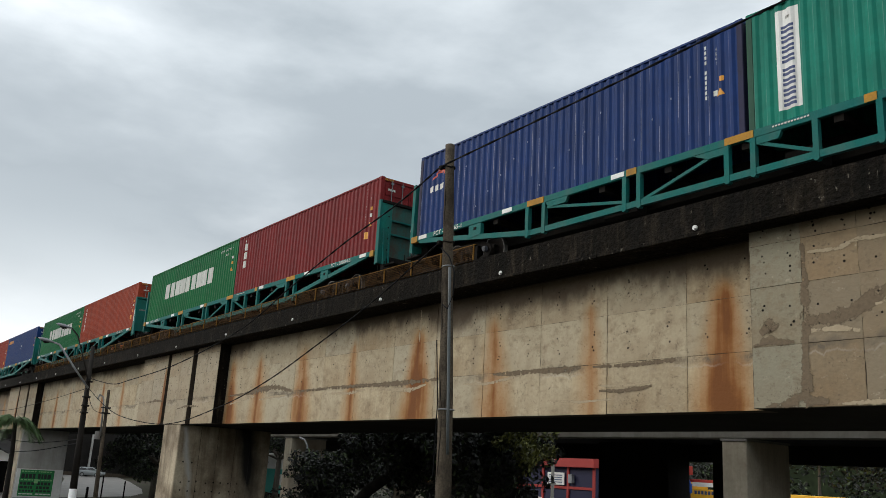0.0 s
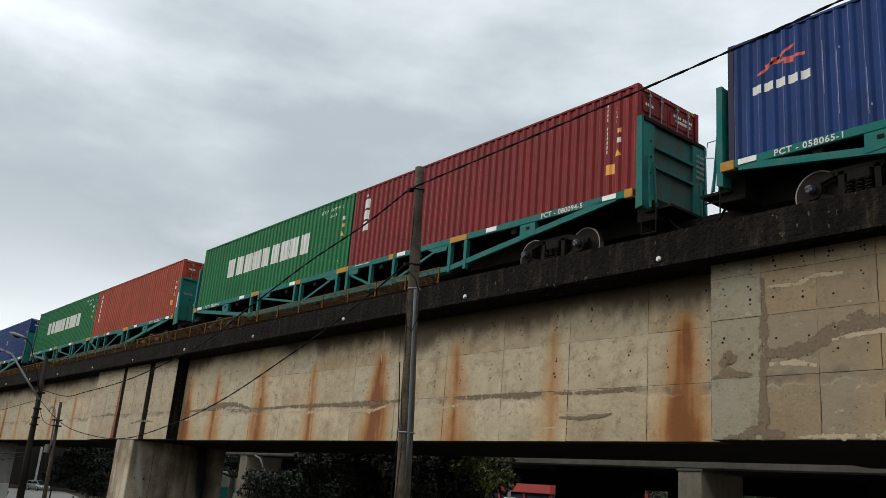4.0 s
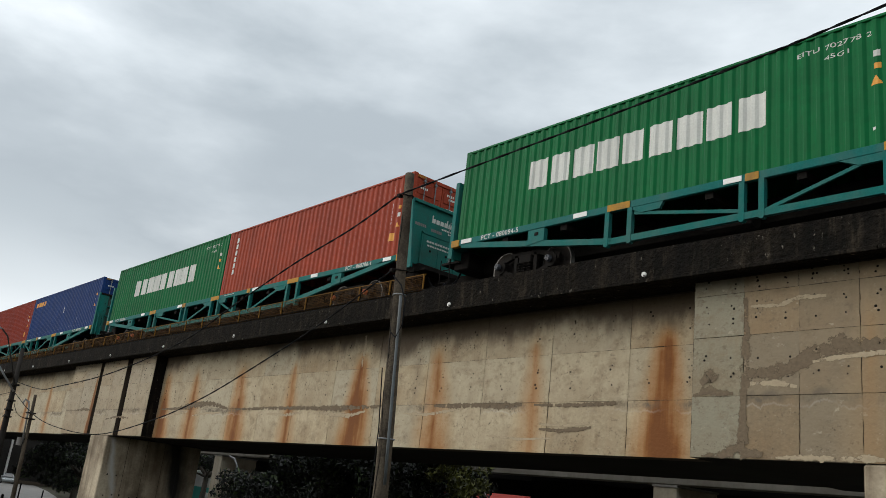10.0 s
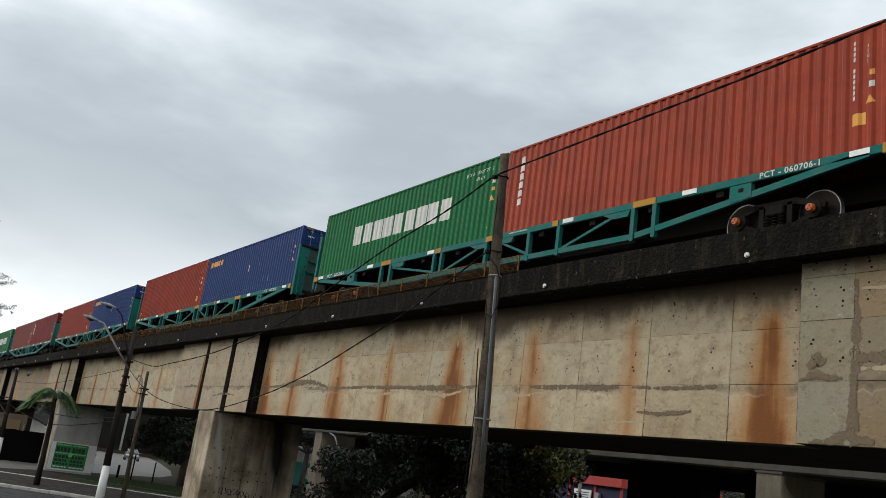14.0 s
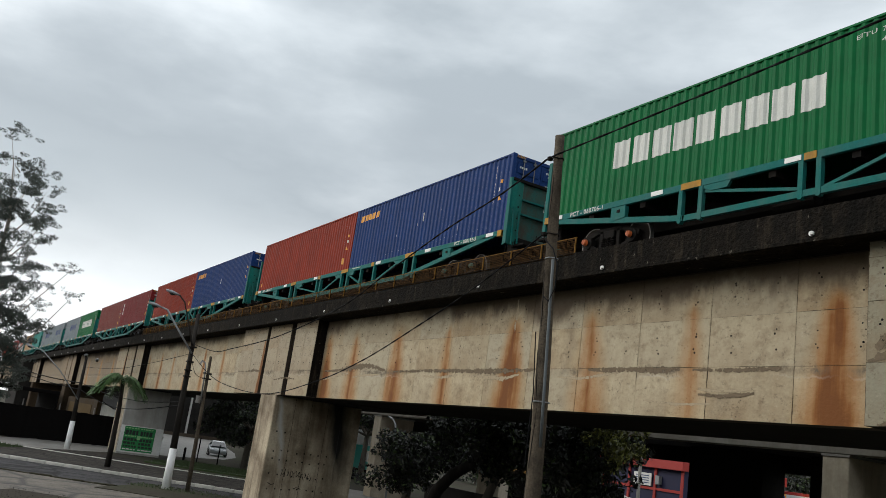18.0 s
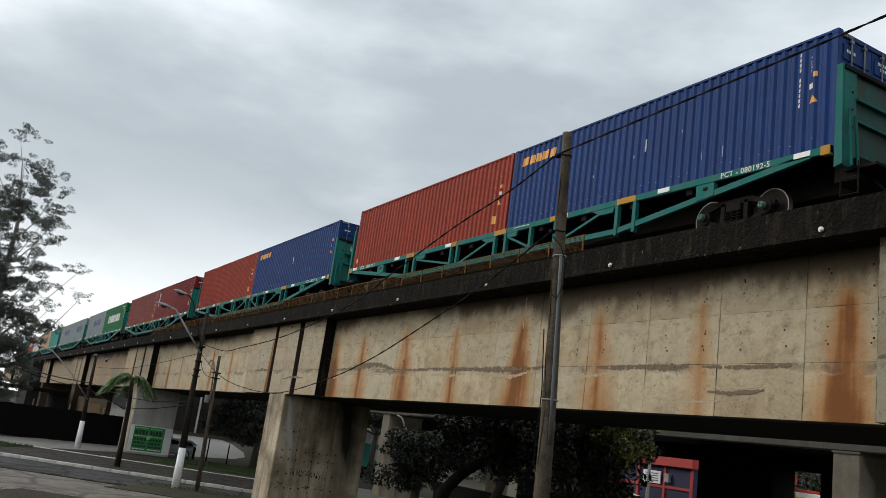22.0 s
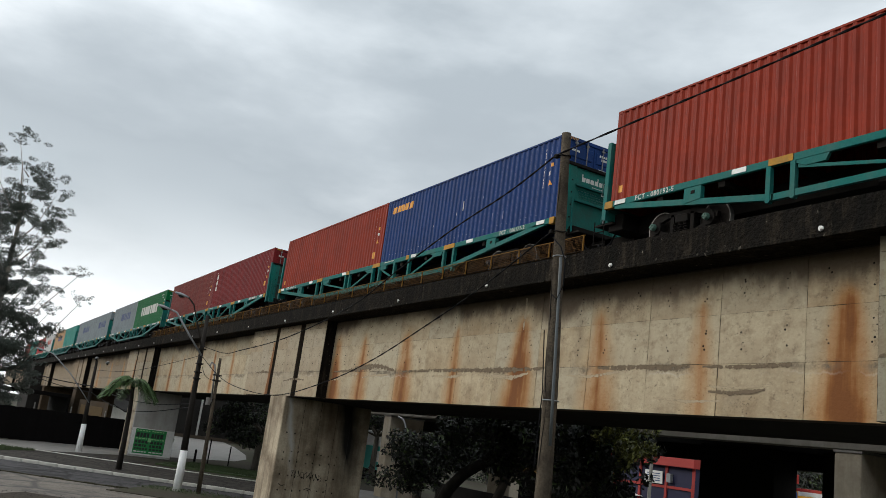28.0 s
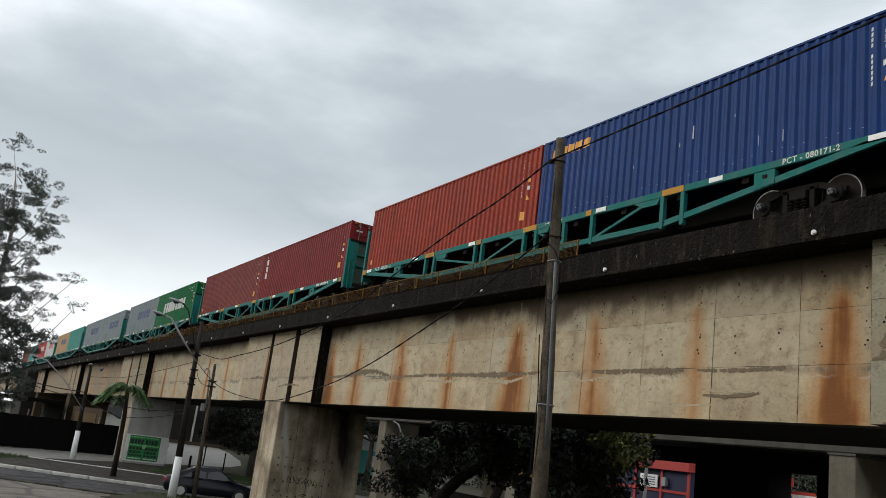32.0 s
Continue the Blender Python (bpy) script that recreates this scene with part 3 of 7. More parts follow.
def scuffed(m, col, wear, rub):
    """Pale scrapes, small rust spots, darker washes, and paint rubbed thin along the crests of the corrugation."""
    n, l = m.node_tree.nodes, m.node_tree.links
    b = n["Principled BSDF"]
    b.inputs["Specular IOR Level"].default_value = 0.1
    pale = tuple(c * 0.8 + 0.10 for c in col) + (1,)

    def blend(amount, colour):
        mix = n.new("ShaderNodeMix")
        mix.data_type = "RGBA"
        mix.inputs[7].default_value = colour
        l.new(amount, mix.inputs[0])
        l.new(b.inputs["Base Color"].links[0].from_socket, mix.inputs[6])
        l.new(mix.outputs[2], b.inputs["Base Color"])

    def patches(stretch, sc, lo, hi, amount):
        mp, t, r = n.new("ShaderNodeMapping"), n.new("ShaderNodeTexNoise"), n.new("ShaderNodeMapRange")
        mp.inputs["Scale"].default_value = stretch
        t.inputs["Scale"].default_value, t.inputs["Detail"].default_value, t.inputs["Roughness"].default_value = sc, 6, 0.65
        r.inputs["From Min"].default_value, r.inputs["From Max"].default_value, r.inputs["To Max"].default_value = lo, hi, amount
        l.new(n["Texture Coordinate"].outputs["Object"], mp.inputs[0])
        l.new(mp.outputs[0], t.inputs["Vector"])
        l.new(t.outputs[0], r.inputs[0])
        return r.outputs[0]

    blend(patches((5.0, 1, 0.35), 3.0, 0.64, 0.78, 0.10 + 0.5 * wear), pale)
    blend(patches((1, 1, 0.5), 6.0, 0.68, 0.76, wear), (0.07, 0.03, 0.015, 1))
    blend(patches((0.25, 1, 0.9), 1.2, 0.5, 0.75, 0.6), tuple(c * 0.6 for c in col) + (1,))
    blend(patches((2.4, 1, 0.12), 2.0, 0.56, 0.74, 0.55), tuple(c * 0.5 + 0.004 for c in col) + (1,))
    sep = n.new("ShaderNodeSeparateXYZ")
    l.new(n["Texture Coordinate"].outputs["Object"], sep.inputs[0])
    last = sep.outputs[0]
    for kind, v in (("ADD", 12.032 + 0.014), ("DIVIDE", 0.278), ("FRACT", 0.0), ("LESS_THAN", 0.06)):
        k = n.new("ShaderNodeMath")
        k.operation = kind
        l.new(last, k.inputs[0])
        k.inputs[1].default_value = v
        last = k.outputs[0]
    k = n.new("ShaderNodeMath")
    k.operation = "MULTIPLY"
    l.new(last, k.inputs[0])
    l.new(patches((3.0, 1, 0.4), 1.6, 0.42, 0.62, rub), k.inputs[1])
    blend(k.outputs[0], tuple(c * 0.7 + 0.22 for c in col) + (1,))


def paint(name, col, wear=0.35, rub=0.15):
    if name not in PAINTS:
        PAINTS[name] = shade(name + "_container_paint", col, 0.55, grain=0.10, scale=2.0, dirt=tuple(c * 0.5 + 0.006 for c in col), dirt_amount=wear, dirt_scale=1.1,
                             streaks=wear * 1.2, bump=0.05)
        scuffed(PAINTS[name], col, wear, rub)
    return PAINTS[name]


# ---- mesh helpers ----
def finish(name, bm, mat, parent=None, label="", smooth=False):
    me = bpy.data.meshes.new(name)
    bm.normal_update()
    bm.to_mesh(me)
    bm.free()
    if isinstance(mat, (list, tuple)):
        for k in mat:
            me.materials.append(k)
    else:
        me.materials.append(mat)
    if smooth:
        for p in me.polygons:
            p.use_smooth = True
    ob = new(name, me)
    if parent is not None:
        ob.parent = parent
    if label:
        ob["label"] = label
    return ob


def part(name, bm, mat, parent, label="", smooth=False):
    return finish(name, bm, mat, parent, label, smooth)


def share(name, source, parent, m):
    """Another object on the mesh of source."""
    ob = new(name, source.data)
    ob.parent = parent
    ob.matrix_basis = m
    return ob


def box(bm, x0, x1, y0, y1, z0, z1, bevel=0.0):
    v = [bm.verts.new((x, y, z)) for x in (x0, x1) for y in (y0, y1) for z in (z0, z1)]
    fs = [bm.faces.new([v[i] for i in q]) for q in ((0, 1, 3, 2), (4, 6, 7, 5), (0, 4, 5, 1), (2, 3, 7, 6), (0, 2, 6, 4), (1, 5, 7, 3))]
    if bevel:
        es = list({e for f in fs for e in f.edges})
        bmesh.ops.bevel(bm, geom=es, offset=bevel, segments=1, affect="EDGES")
    return bm


def cube(x0, x1, y0, y1, z0, z1, bevel=0.0):
    return box(bmesh.new(), x0, x1, y0, y1, z0, z1, bevel)


def prism(bm, pts, axis, a, b):
    """Polygon pts extruded from a to b along axis: 'y' takes (x, z) points, 'x' takes (y, z), 'z' takes (x, y)."""
    def at(p, w):
        return {"y": (p[0], w, p[1]), "x": (w, p[0], p[1]), "z": (p[0], p[1], w)}[axis]
    lo, hi = [bm.verts.new(at(p, a)) for p in pts], [bm.verts.new(at(p, b)) for p in pts]
    bm.faces.new(lo), bm.faces.new(hi[::-1])
    for i in range(len(pts)):
        j = (i + 1) % len(pts)
        bm.faces.new((lo[j], lo[i], hi[i], hi[j]))
    bmesh.ops.recalc_face_normals(bm, faces=bm.faces)
    return bm


def tube(bm, path, radii, n=8, caps=True):
    """A round tube along points."""
    rings = []
    path = [Vector(p) for p in path]
    if not isinstance(radii, (list, tuple)):
        radii = [radii] * len(path)
    for i, p in enumerate(path):
        d = (path[min(i + 1, len(path) - 1)] - path[max(i - 1, 0)]).normalized()
        a = d.cross(Vector((0, 0, 1)) if abs(d.z) < 0.9 else Vector((1, 0, 0))).normalized()
        b = d.cross(a)
        rings.append([bm.verts.new(p + radii[i] * (math.cos(k) * a + math.sin(k) * b)) for k in (2 * math.pi * j / n for j in range(n))])
    for r, s in zip(rings, rings[1:]):
        for j in range(n):
            bm.faces.new((r[j], r[(j + 1) % n], s[(j + 1) % n], s[j]))
    if caps:
        bm.faces.new(rings[0][::-1]), bm.faces.new(rings[-1])
    return bm


def bar(bm, p0, p1, w, d):
    """A flat bar between two points in an xz plane: w across in that plane, d in y."""
    p0, p1 = Vector(p0), Vector(p1)
    t = (p1 - p0).normalized()
    s = Vector((-t.z, 0, t.x)) * (w / 2)
    prism(bm, [(q.x, q.z) for q in (p0 - s, p1 - s, p1 + s, p0 + s)], "y", p0.y, p0.y + d)
    return bm


def empty(name, m, **tags):
    ob = new(name)
    ob.matrix_basis = m
    return tagged(ob, **tags)


# ---- viaduct ----
WY, BY, FY = 13.83, 13.38, 12.9          # web, pier-zone block and fascia planes
ZB, ZS, ZT = 4.86, 8.02, 8.64             # beam underside, slab underside, parapet top
TRACK, RAIL = 16.25, 9.27
X0, X1 = -245.0, 40.0
SPANS = [(-33.45, -8.94), (-66.4, -43.0), (-99.4, -76.0), (-132.4, -109.0), (-165.4, -142.0), (-198.4, -175.0), (-231.4, -208.0)]

viaduct = empty("viaduct", pose(0, 0, 0), label="long weathered concrete railway viaduct, rust-streaked", category="viaduct", kind="structure")
bm = bmesh.new()
prism(bm, [(FY, 7.98), (FY, ZT), (FY + 0.28, ZT), (FY + 0.28, 8.50), (2 * TRACK - FY - 0.28, 8.50), (2 * TRACK - FY - 0.28, ZT), (2 * TRACK - FY, ZT),
           (2 * TRACK - FY, 7.98), (2 * TRACK - FY - 0.25, ZS), (FY + 0.25, ZS)], "x", X0, X1)
part("deck_slab", bm, FASCIA, viaduct, "black-stained concrete deck edge")
bm = bmesh.new()
x = X0
while x < X1:          # lip along the foot of the parapet, in short worn lengths
    n_len = random.uniform(1.6, 3.2)
    box(bm, x, min(x + n_len - 0.01, X1), FY - 0.035 - random.uniform(0, 0.015), FY - 0.002, 7.985, 8.055 + random.uniform(-0.012, 0.012), 0.008)
    x += n_len
part("drip_lip", bm, FASCIA, viaduct)
bm = bmesh.new()
prism(bm, [(TRACK - 2.3, 8.51), (TRACK - 1.6, 9.08), (TRACK + 1.6, 9.08), (TRACK + 2.3, 8.51)], "x", X0, X1)
part("ballast_bed", bm, BALLAST, viaduct)
for side in (-0.8, 0.8):
    bm = bmesh.new()
    prism(bm, [(TRACK + side - 0.07, 9.09), (TRACK + side - 0.07, 9.11), (TRACK + side - 0.02, 9.14), (TRACK + side - 0.035, 9.23), (TRACK + side - 0.035, RAIL),
               (TRACK + side + 0.035, RAIL), (TRACK + side + 0.035, 9.23), (TRACK + side + 0.02, 9.14), (TRACK + side + 0.07, 9.11), (TRACK + side + 0.07, 9.09)], "x", X0, X1)
    part("rail", bm, WHEEL, viaduct)
for i, (a, b) in enumerate(SPANS):
    bm = bmesh.new()
    box(bm, a, b, WY + 0.012, WY + 0.45, ZB, ZS)
    part("web", bm, GRIME if i < 3 else OLDWEB, viaduct)
    bm = bmesh.new()
    box(bm, a, b, 2 * TRACK - WY - 0.45, 2 * TRACK - WY, ZB, ZS)
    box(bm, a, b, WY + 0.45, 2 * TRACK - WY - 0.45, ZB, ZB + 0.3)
    part("box_floor", bm, SHADEDARK, viaduct)
BLOCKS = [(-8.94, -0.5), (-43.0, -33.45), (-76.0, -66.4), (-109.0, -99.4), (-142.0, -132.4), (-175.0, -165.4), (-208.0, -198.4)]
def block_pieces(a, b):
    """Lengths of a pier block between its two open joints."""
    if a > -10:
        return [(a, b)]
    return [(a, a + 3.5), (a + 3.9, a + 6.6), (a + 7.15, b)]


for i, (a, b) in enumerate(BLOCKS):
    for u, v in block_pieces(a, b):
        bm = bmesh.new()
        box(bm, u, v, BY + 0.012, 2 * TRACK - BY, ZB - 0.015, ZS, 0.0)
        part("end_block", bm, GRIME if i < 3 else OLDWEB, viaduct)
    if a < -10:
        part("joint_filler", cube(a + 3.3, a + 7.4, BY + 0.16, 2 * TRACK - BY - 0.2, ZB + 0.01, ZS - 0.01), FASCIA, viaduct, "black stained joint")
        # thin dark sheet that paints shade on the block's underside
        part("block_soffit", cube(a + 0.02, b - 0.02, BY + 0.03, 2 * TRACK - BY - 0.02, ZB - 0.021, ZB - 0.017), SHADEDARK, viaduct)
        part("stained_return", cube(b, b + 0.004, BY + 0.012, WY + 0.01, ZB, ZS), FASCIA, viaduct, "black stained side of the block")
part("block_soffit", cube(-8.9, -0.6, BY + 0.03, 2 * TRACK - BY - 0.02, ZB - 0.021, ZB - 0.017), SHADEDARK, viaduct)
bm = bmesh.new()
box(bm, 0.2, X1, WY, 2 * TRACK - WY, ZB, ZS)
part("web", bm, WEB, viaduct)

# drain spouts in the parapet
spout = empty("drain_spout", pose(-9.73, FY, 8.15), label="white plastic drain spout in the parapet", category="drain", group="parapet drains")
bm = bmesh.new()
tube(bm, [(0, 0.05, 0), (0, -0.03, 0)], [0.058, 0.05], 9)
part("collar", bm, WHITE, spout)
bm = bmesh.new()
tube(bm, [(0.015, 0.0, -0.025), (0.02, -0.045, -0.035)], [0.024, 0.02], 8)
part("pipe_end", bm, GREYCAP, spout)
for i in range(1, 22):
    copy_thing(spout, pose(-9.73 - 5.5 * i + random.uniform(-0.12, 0.12), FY, 8.15 + random.uniform(-0.02, 0.02), 0, random.uniform(-30, 30), 0))

# rusted wire netting between slim ochre posts on the parapet
guard = empty("walkway_guard", pose(-16.45, FY + 0.02, ZT), label="rusted wire netting guard with slim ochre posts along the parapet top", category="guard rail")


def netting():
    """One bay of square netting, wires crossing front to back."""
    bm = bmesh.new()
    for i in range(27):
        u = -0.03 - 0.05 * i
        box(bm, u - 0.006, u, 0.030, 0.036, 0.0, 0.40)
    for i in range(8):
        z = 0.02 + 0.05 * i
        box(bm, -1.36, -0.02, 0.036, 0.042, z, z + 0.006)
    return bm


net = first_post = None
for i in range(36):
    x = -1.38 * i
    tilt = random.uniform(-1.5, 1.5)
    if net is None:
        net = part("netting", netting(), RUSTY, guard)
        first_post = part("post", cube(-0.042, -0.018, -0.01, 0.022, -0.03, 0.41), RUSTPOST, guard)
        continue
    share("netting", net, guard, pose(x, 0, random.uniform(-0.015, 0.01)))
    share("post", first_post, guard, pose(x, 0, 0, 0, tilt, 0))
bm = bmesh.new()
box(bm, -49.7, 0, -0.02, 0.01, -0.045, -0.015)
part("foot_rail", bm, RUSTPOST, guard)
bm = bmesh.new()
box(bm, -49.7, 0, 0.02, 0.045, 0.40, 0.418)
part("top_rail", bm, RUSTPOST, guard)

# ---- piers ----
def pier(x0, x1, y1, label, mat=PIER):
    ob = empty("bridge_pier", pose(0, 0, 0), label=label, category="bridge pier", group="viaduct piers")
    bm = bmesh.new()
    box(bm, x0, x1, BY, y1, -0.3, ZB - 0.015, 0.04)
    part("shaft", bm, mat, ob)
    if mat is not PIER:
        return ob
    bm = bmesh.new()
    box(bm, x0 + 0.1, x1 - 0.35, y1, y1 + 1.1, -0.3, ZB - 0.015, 0.04)
    part("rear_shaft", bm, mat, ob)
    return ob


PIERS = [pier(-38.93, -36.9, 16.7, "rectangular stained concrete pier with graffiti near its foot"),
         pier(-5.95, -3.9, 16.7, "rectangular stained concrete pier"),
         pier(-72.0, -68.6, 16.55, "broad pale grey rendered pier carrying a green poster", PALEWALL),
         pier(-105.2, -102.6, 17.5, "rectangular brown-stained concrete pier, darkened with painted shade", BROWNPIER),
         pier(-138.0, -135.5, 17.5, "rectangular brown-stained concrete pier, darkened with painted shade", BROWNPIER),
         pier(-171.0, -168.5, 17.5, "rectangular brown-stained concrete pier, darkened with painted shade", BROWNPIER)]

part("front_face", cube(-71.9, -68.75, BY - 0.012, BY - 0.004, 0.0, ZB - 0.03), PIER, PIERS[2], "brown-stained front face")

# ---- ground ----
D2, N2 = Vector((0.58, 0.815, 0)).normalized(), Vector((0.815, -0.58, 0)).normalized()


def street(s, n, z=0.0):
    """A point s metres along the street and n across it."""
    p = D2 * s + N2 * n
    return Vector((p.x, p.y, z))


def strip(bm, n0, n1, s0, s1, z0, z1):
    pts = [street(s, n) for n, s in ((n0, s0), (n1, s0), (n1, s1), (n0, s1))]
    prism(bm, [(p.x, p.y) for p in pts], "z", z0, z1)
    return bm


HEAD = math.degrees(math.atan2(D2.y, D2.x))
bm = bmesh.new()
bmesh.ops.create_grid(bm, x_segments=2, y_segments=2, size=1500)
ground = tagged(finish("ground", bm, EARTH), "bare earth and worn paving", "ground", kind="structure")
ground.location = (-100, 300, -0.02)
tagged(finish("road", strip(bmesh.new(), -44.0, -37.8, -90, 100, -0.015, 0.0), ASPHALT), "grey asphalt road beside a white kerb", "road", kind="structure")
def ribbon(pts, half, z):
    bm = bmesh.new()
    pts = [Vector((*p, 0)) for p in pts]
    rows = []
    for i, p in enumerate(pts):
        d = (pts[min(i + 1, len(pts) - 1)] - pts[max(i - 1, 0)]).normalized()
        side = Vector((d.y, -d.x, 0)) * half
        rows.append([bm.verts.new((q.x, q.y, z)) for q in (p - side, p + side)])
    for a, b in zip(rows, rows[1:]):
        bm.faces.new((a[0], a[1], b[1], b[0]))
    bmesh.ops.recalc_face_normals(bm, faces=bm.faces)
    return bm


PALELANE = shade("pale_concrete_road", (0.185, 0.174, 0.158), 0.7, grain=0.3, scale=5, dirt=(0.11, 0.10, 0.09), dirt_amount=0.7, dirt_scale=0.4, bump=0.3)
FAR_ROAD = [(-38, -38), (-58, -7), (-63.5, 1.0), (-66.5, 5.2), (-69, 8.4), (-71.8, 11), (-74.6, 13.6), (-77.2, 17.4), (-80.5, 21.4), (-86, 24.0), (-97, 27.4), (-120, 33.2), (-140, 37.5)]
tagged(finish("road", ribbon(FAR_ROAD, 4.0, 0.004), PALELANE), "pale wet road bending away under the viaduct", "road", kind="structure")
tagged(finish("road", strip(bmesh.new(), -62.0, -44.2, -12.0, 100, -0.015, -0.004), PALELANE), "grey asphalt crossing under the viaduct", "road", kind="structure")
tagged(finish("road_apron", strip(bmesh.new(), -37.6, 3.0, -90, -12, -0.015, 0.006), LANE), "pale worn concrete lane", "road", kind="structure")
tagged(finish("pavement", strip(bmesh.new(), -52.8, -44.2, -90, -12.2, -0.015, 0.12), PAVE), "worn dark paved median", "pavement", kind="structure")
tagged(finish("pavement", strip(bmesh.new(), -59.0, -53.0, -31, -25, -0.015, 0.0), PAVE), "worn dark paving beside the far pier", "pavement", kind="structure")
for off, s1 in ((-52.9, -12), (-44.1, -12)):
    kerb = empty("kerb", pose(0, 0, 0), label="whitewashed concrete kerb stones, chipped and dirty", category="kerb", kind="structure")
    s = -50.0
    first = None
    while s < s1:
        if first is None:
            bm = cube(-0.49, 0.49, -0.09, 0.09, -0.02, 0.16, 0.02)
            first = part("kerb_stone", bm, KERB, kerb)
            ob = first
        else:
            ob = share("kerb_stone", first, kerb, pose(0, 0, 0))
        p = street(s, off + random.uniform(-0.012, 0.012))
        ob.matrix_basis = pose(p.x, p.y, random.uniform(-0.015, 0.01), 0, 0, HEAD + random.uniform(-0.8, 0.8))
        s += 1.0
tagged(finish("gravel_patch", strip(bmesh.new(), -31.0, -8.0, -17.6, -6, -0.015, 0.02), EARTH), "dark gravel strewn beside the lane", "gravel", kind="structure")
verts, faces = [], []
rng = random.Random(77)
for _ in range(1800):
    c, r = street(rng.uniform(-18.0, -12), rng.uniform(-31.5, -20), 0.02), rng.uniform(0.01, 0.035)
    i = len(verts)
    verts += [c + Vector((r * math.cos(a) * rng.uniform(0.7, 1.2), r * math.sin(a) * rng.uniform(0.7, 1.2), 0)) for a in (0.2, 1.5, 2.7, 4.0, 5.2)] + [c + Vector((0, 0, r * rng.uniform(0.4, 0.9)))]
    faces += [(i + k, i + (k + 1) % 5, i + 5) for k in range(5)]
me = bpy.data.meshes.new("gravel")
me.from_pydata(verts, [], faces)
me.materials.append(PAVE)
tagged(new("gravel", me), "loose grey gravel stones beside the lane", "gravel", kind="stuff")
edging = empty("road_edging", pose(0, 0, 0), label="low brown broken edging stones between road and lane", category="kerb", kind="structure")
first = None
for i in range(62):
    if first is None:
        first = ob = part("edging_stone", cube(-0.24, 0.24, -0.1, 0.1, -0.03, 0.07, 0.02), EARTH, edging)
    else:
        ob = share("edging_stone", first, edging, pose(0, 0, 0))
    p = street(-47 + 0.5 * i, -37.7 + random.uniform(-0.03, 0.03))
    ob.matrix_basis = pose(p.x, p.y, random.uniform(-0.03, 0.015), 0, 0, HEAD + random.uniform(-4, 4))
tagged(finish("verge", strip(bmesh.new(), -40.9, -36.0, -16.9, -3, -0.015, 0.035), EARTH), "bare earthen verge at the foot of the pier", "verge", kind="structure")


# ---- train ----
TY, CB = 15.03, 10.57                    # near side of the boxes, their underside
LEN, WID, HIGH, GAP, PITCH = 12.192, 2.438, 2.896, 0.09, 26.9


def along(t):
    """Place of the reference wagon's front end along the track."""
    return -78.471 + 3.18421 * t - 0.0055295 * t * t


CORR = 0.278


def dent(u):
    """Depth of the side's corrugation at u metres from its left end."""
    k = (u - 0.16) % CORR
    if u < 0.16 or u > LEN - 0.16:
        return 0.012
    for a, b, ya, yb in ((0, 0.072, 0.012, 0.012), (0.072, 0.14, 0.012, 0.048), (0.14, 0.21, 0.048, 0.048), (0.21, CORR, 0.048, 0.012)):
        if k <= b:
            return ya + (yb - ya) * (k - a) / (b - a)
    return 0.012


def stops(u0, u1):
    out, k = {round(u0, 4), round(u1, 4)}, 0.16
    while k < LEN - 0.16:
        for a in (0, 0.072, 0.14, 0.21):
            if u0 < k + a < u1:
                out.add(round(k + a, 4))
        k += CORR
    return sorted(out)


def ribbed(bm, u0, u1, z0, z1, lift=0.0, slant=0.0, flip=False):
    """A sheet that follows the corrugation, standing on the near side (or the far side); slant leans its ends."""
    lean = slant * (z1 - z0)
    us = sorted(set(stops(u0, u1 + lean)) | {round(u1, 4), round(u0 + lean, 4)})
    lo, hi = [], []
    for u in us:
        y = (WID - dent(u) + lift) if flip else dent(u) - lift
        za = z0 if u <= u1 or not lean else z0 + (u - u1) / slant
        zb = z1 if u >= u0 + lean or not lean else z0 + (u - u0) / slant
        lo.append(bm.verts.new((-LEN + u, y, za)))
        hi.append(bm.verts.new((-LEN + u, y, zb + 0.0005)))
    for i in range(len(us) - 1):
        q = (lo[i], lo[i + 1], hi[i + 1], hi[i])
        bm.faces.new(q[::-1] if flip else q)
    return bm


BARSTEEL = shade("dull_bar_steel", (0.16, 0.17, 0.18), 0.6, metal=0.2, grain=0.2, dirt=(0.06, 0.045, 0.035), dirt_amount=0.6, dirt_scale=4)


PALERUB = shade("rubbed_paint", (0.17, 0.20, 0.30), 0.6, grain=0.2, bump=0.0)


def casting(bm, x, y, z):
    box(bm, x - 0.089, x + 0.089, y - 0.081, y + 0.081, z - 0.059, z + 0.059, 0.012)
    return bm


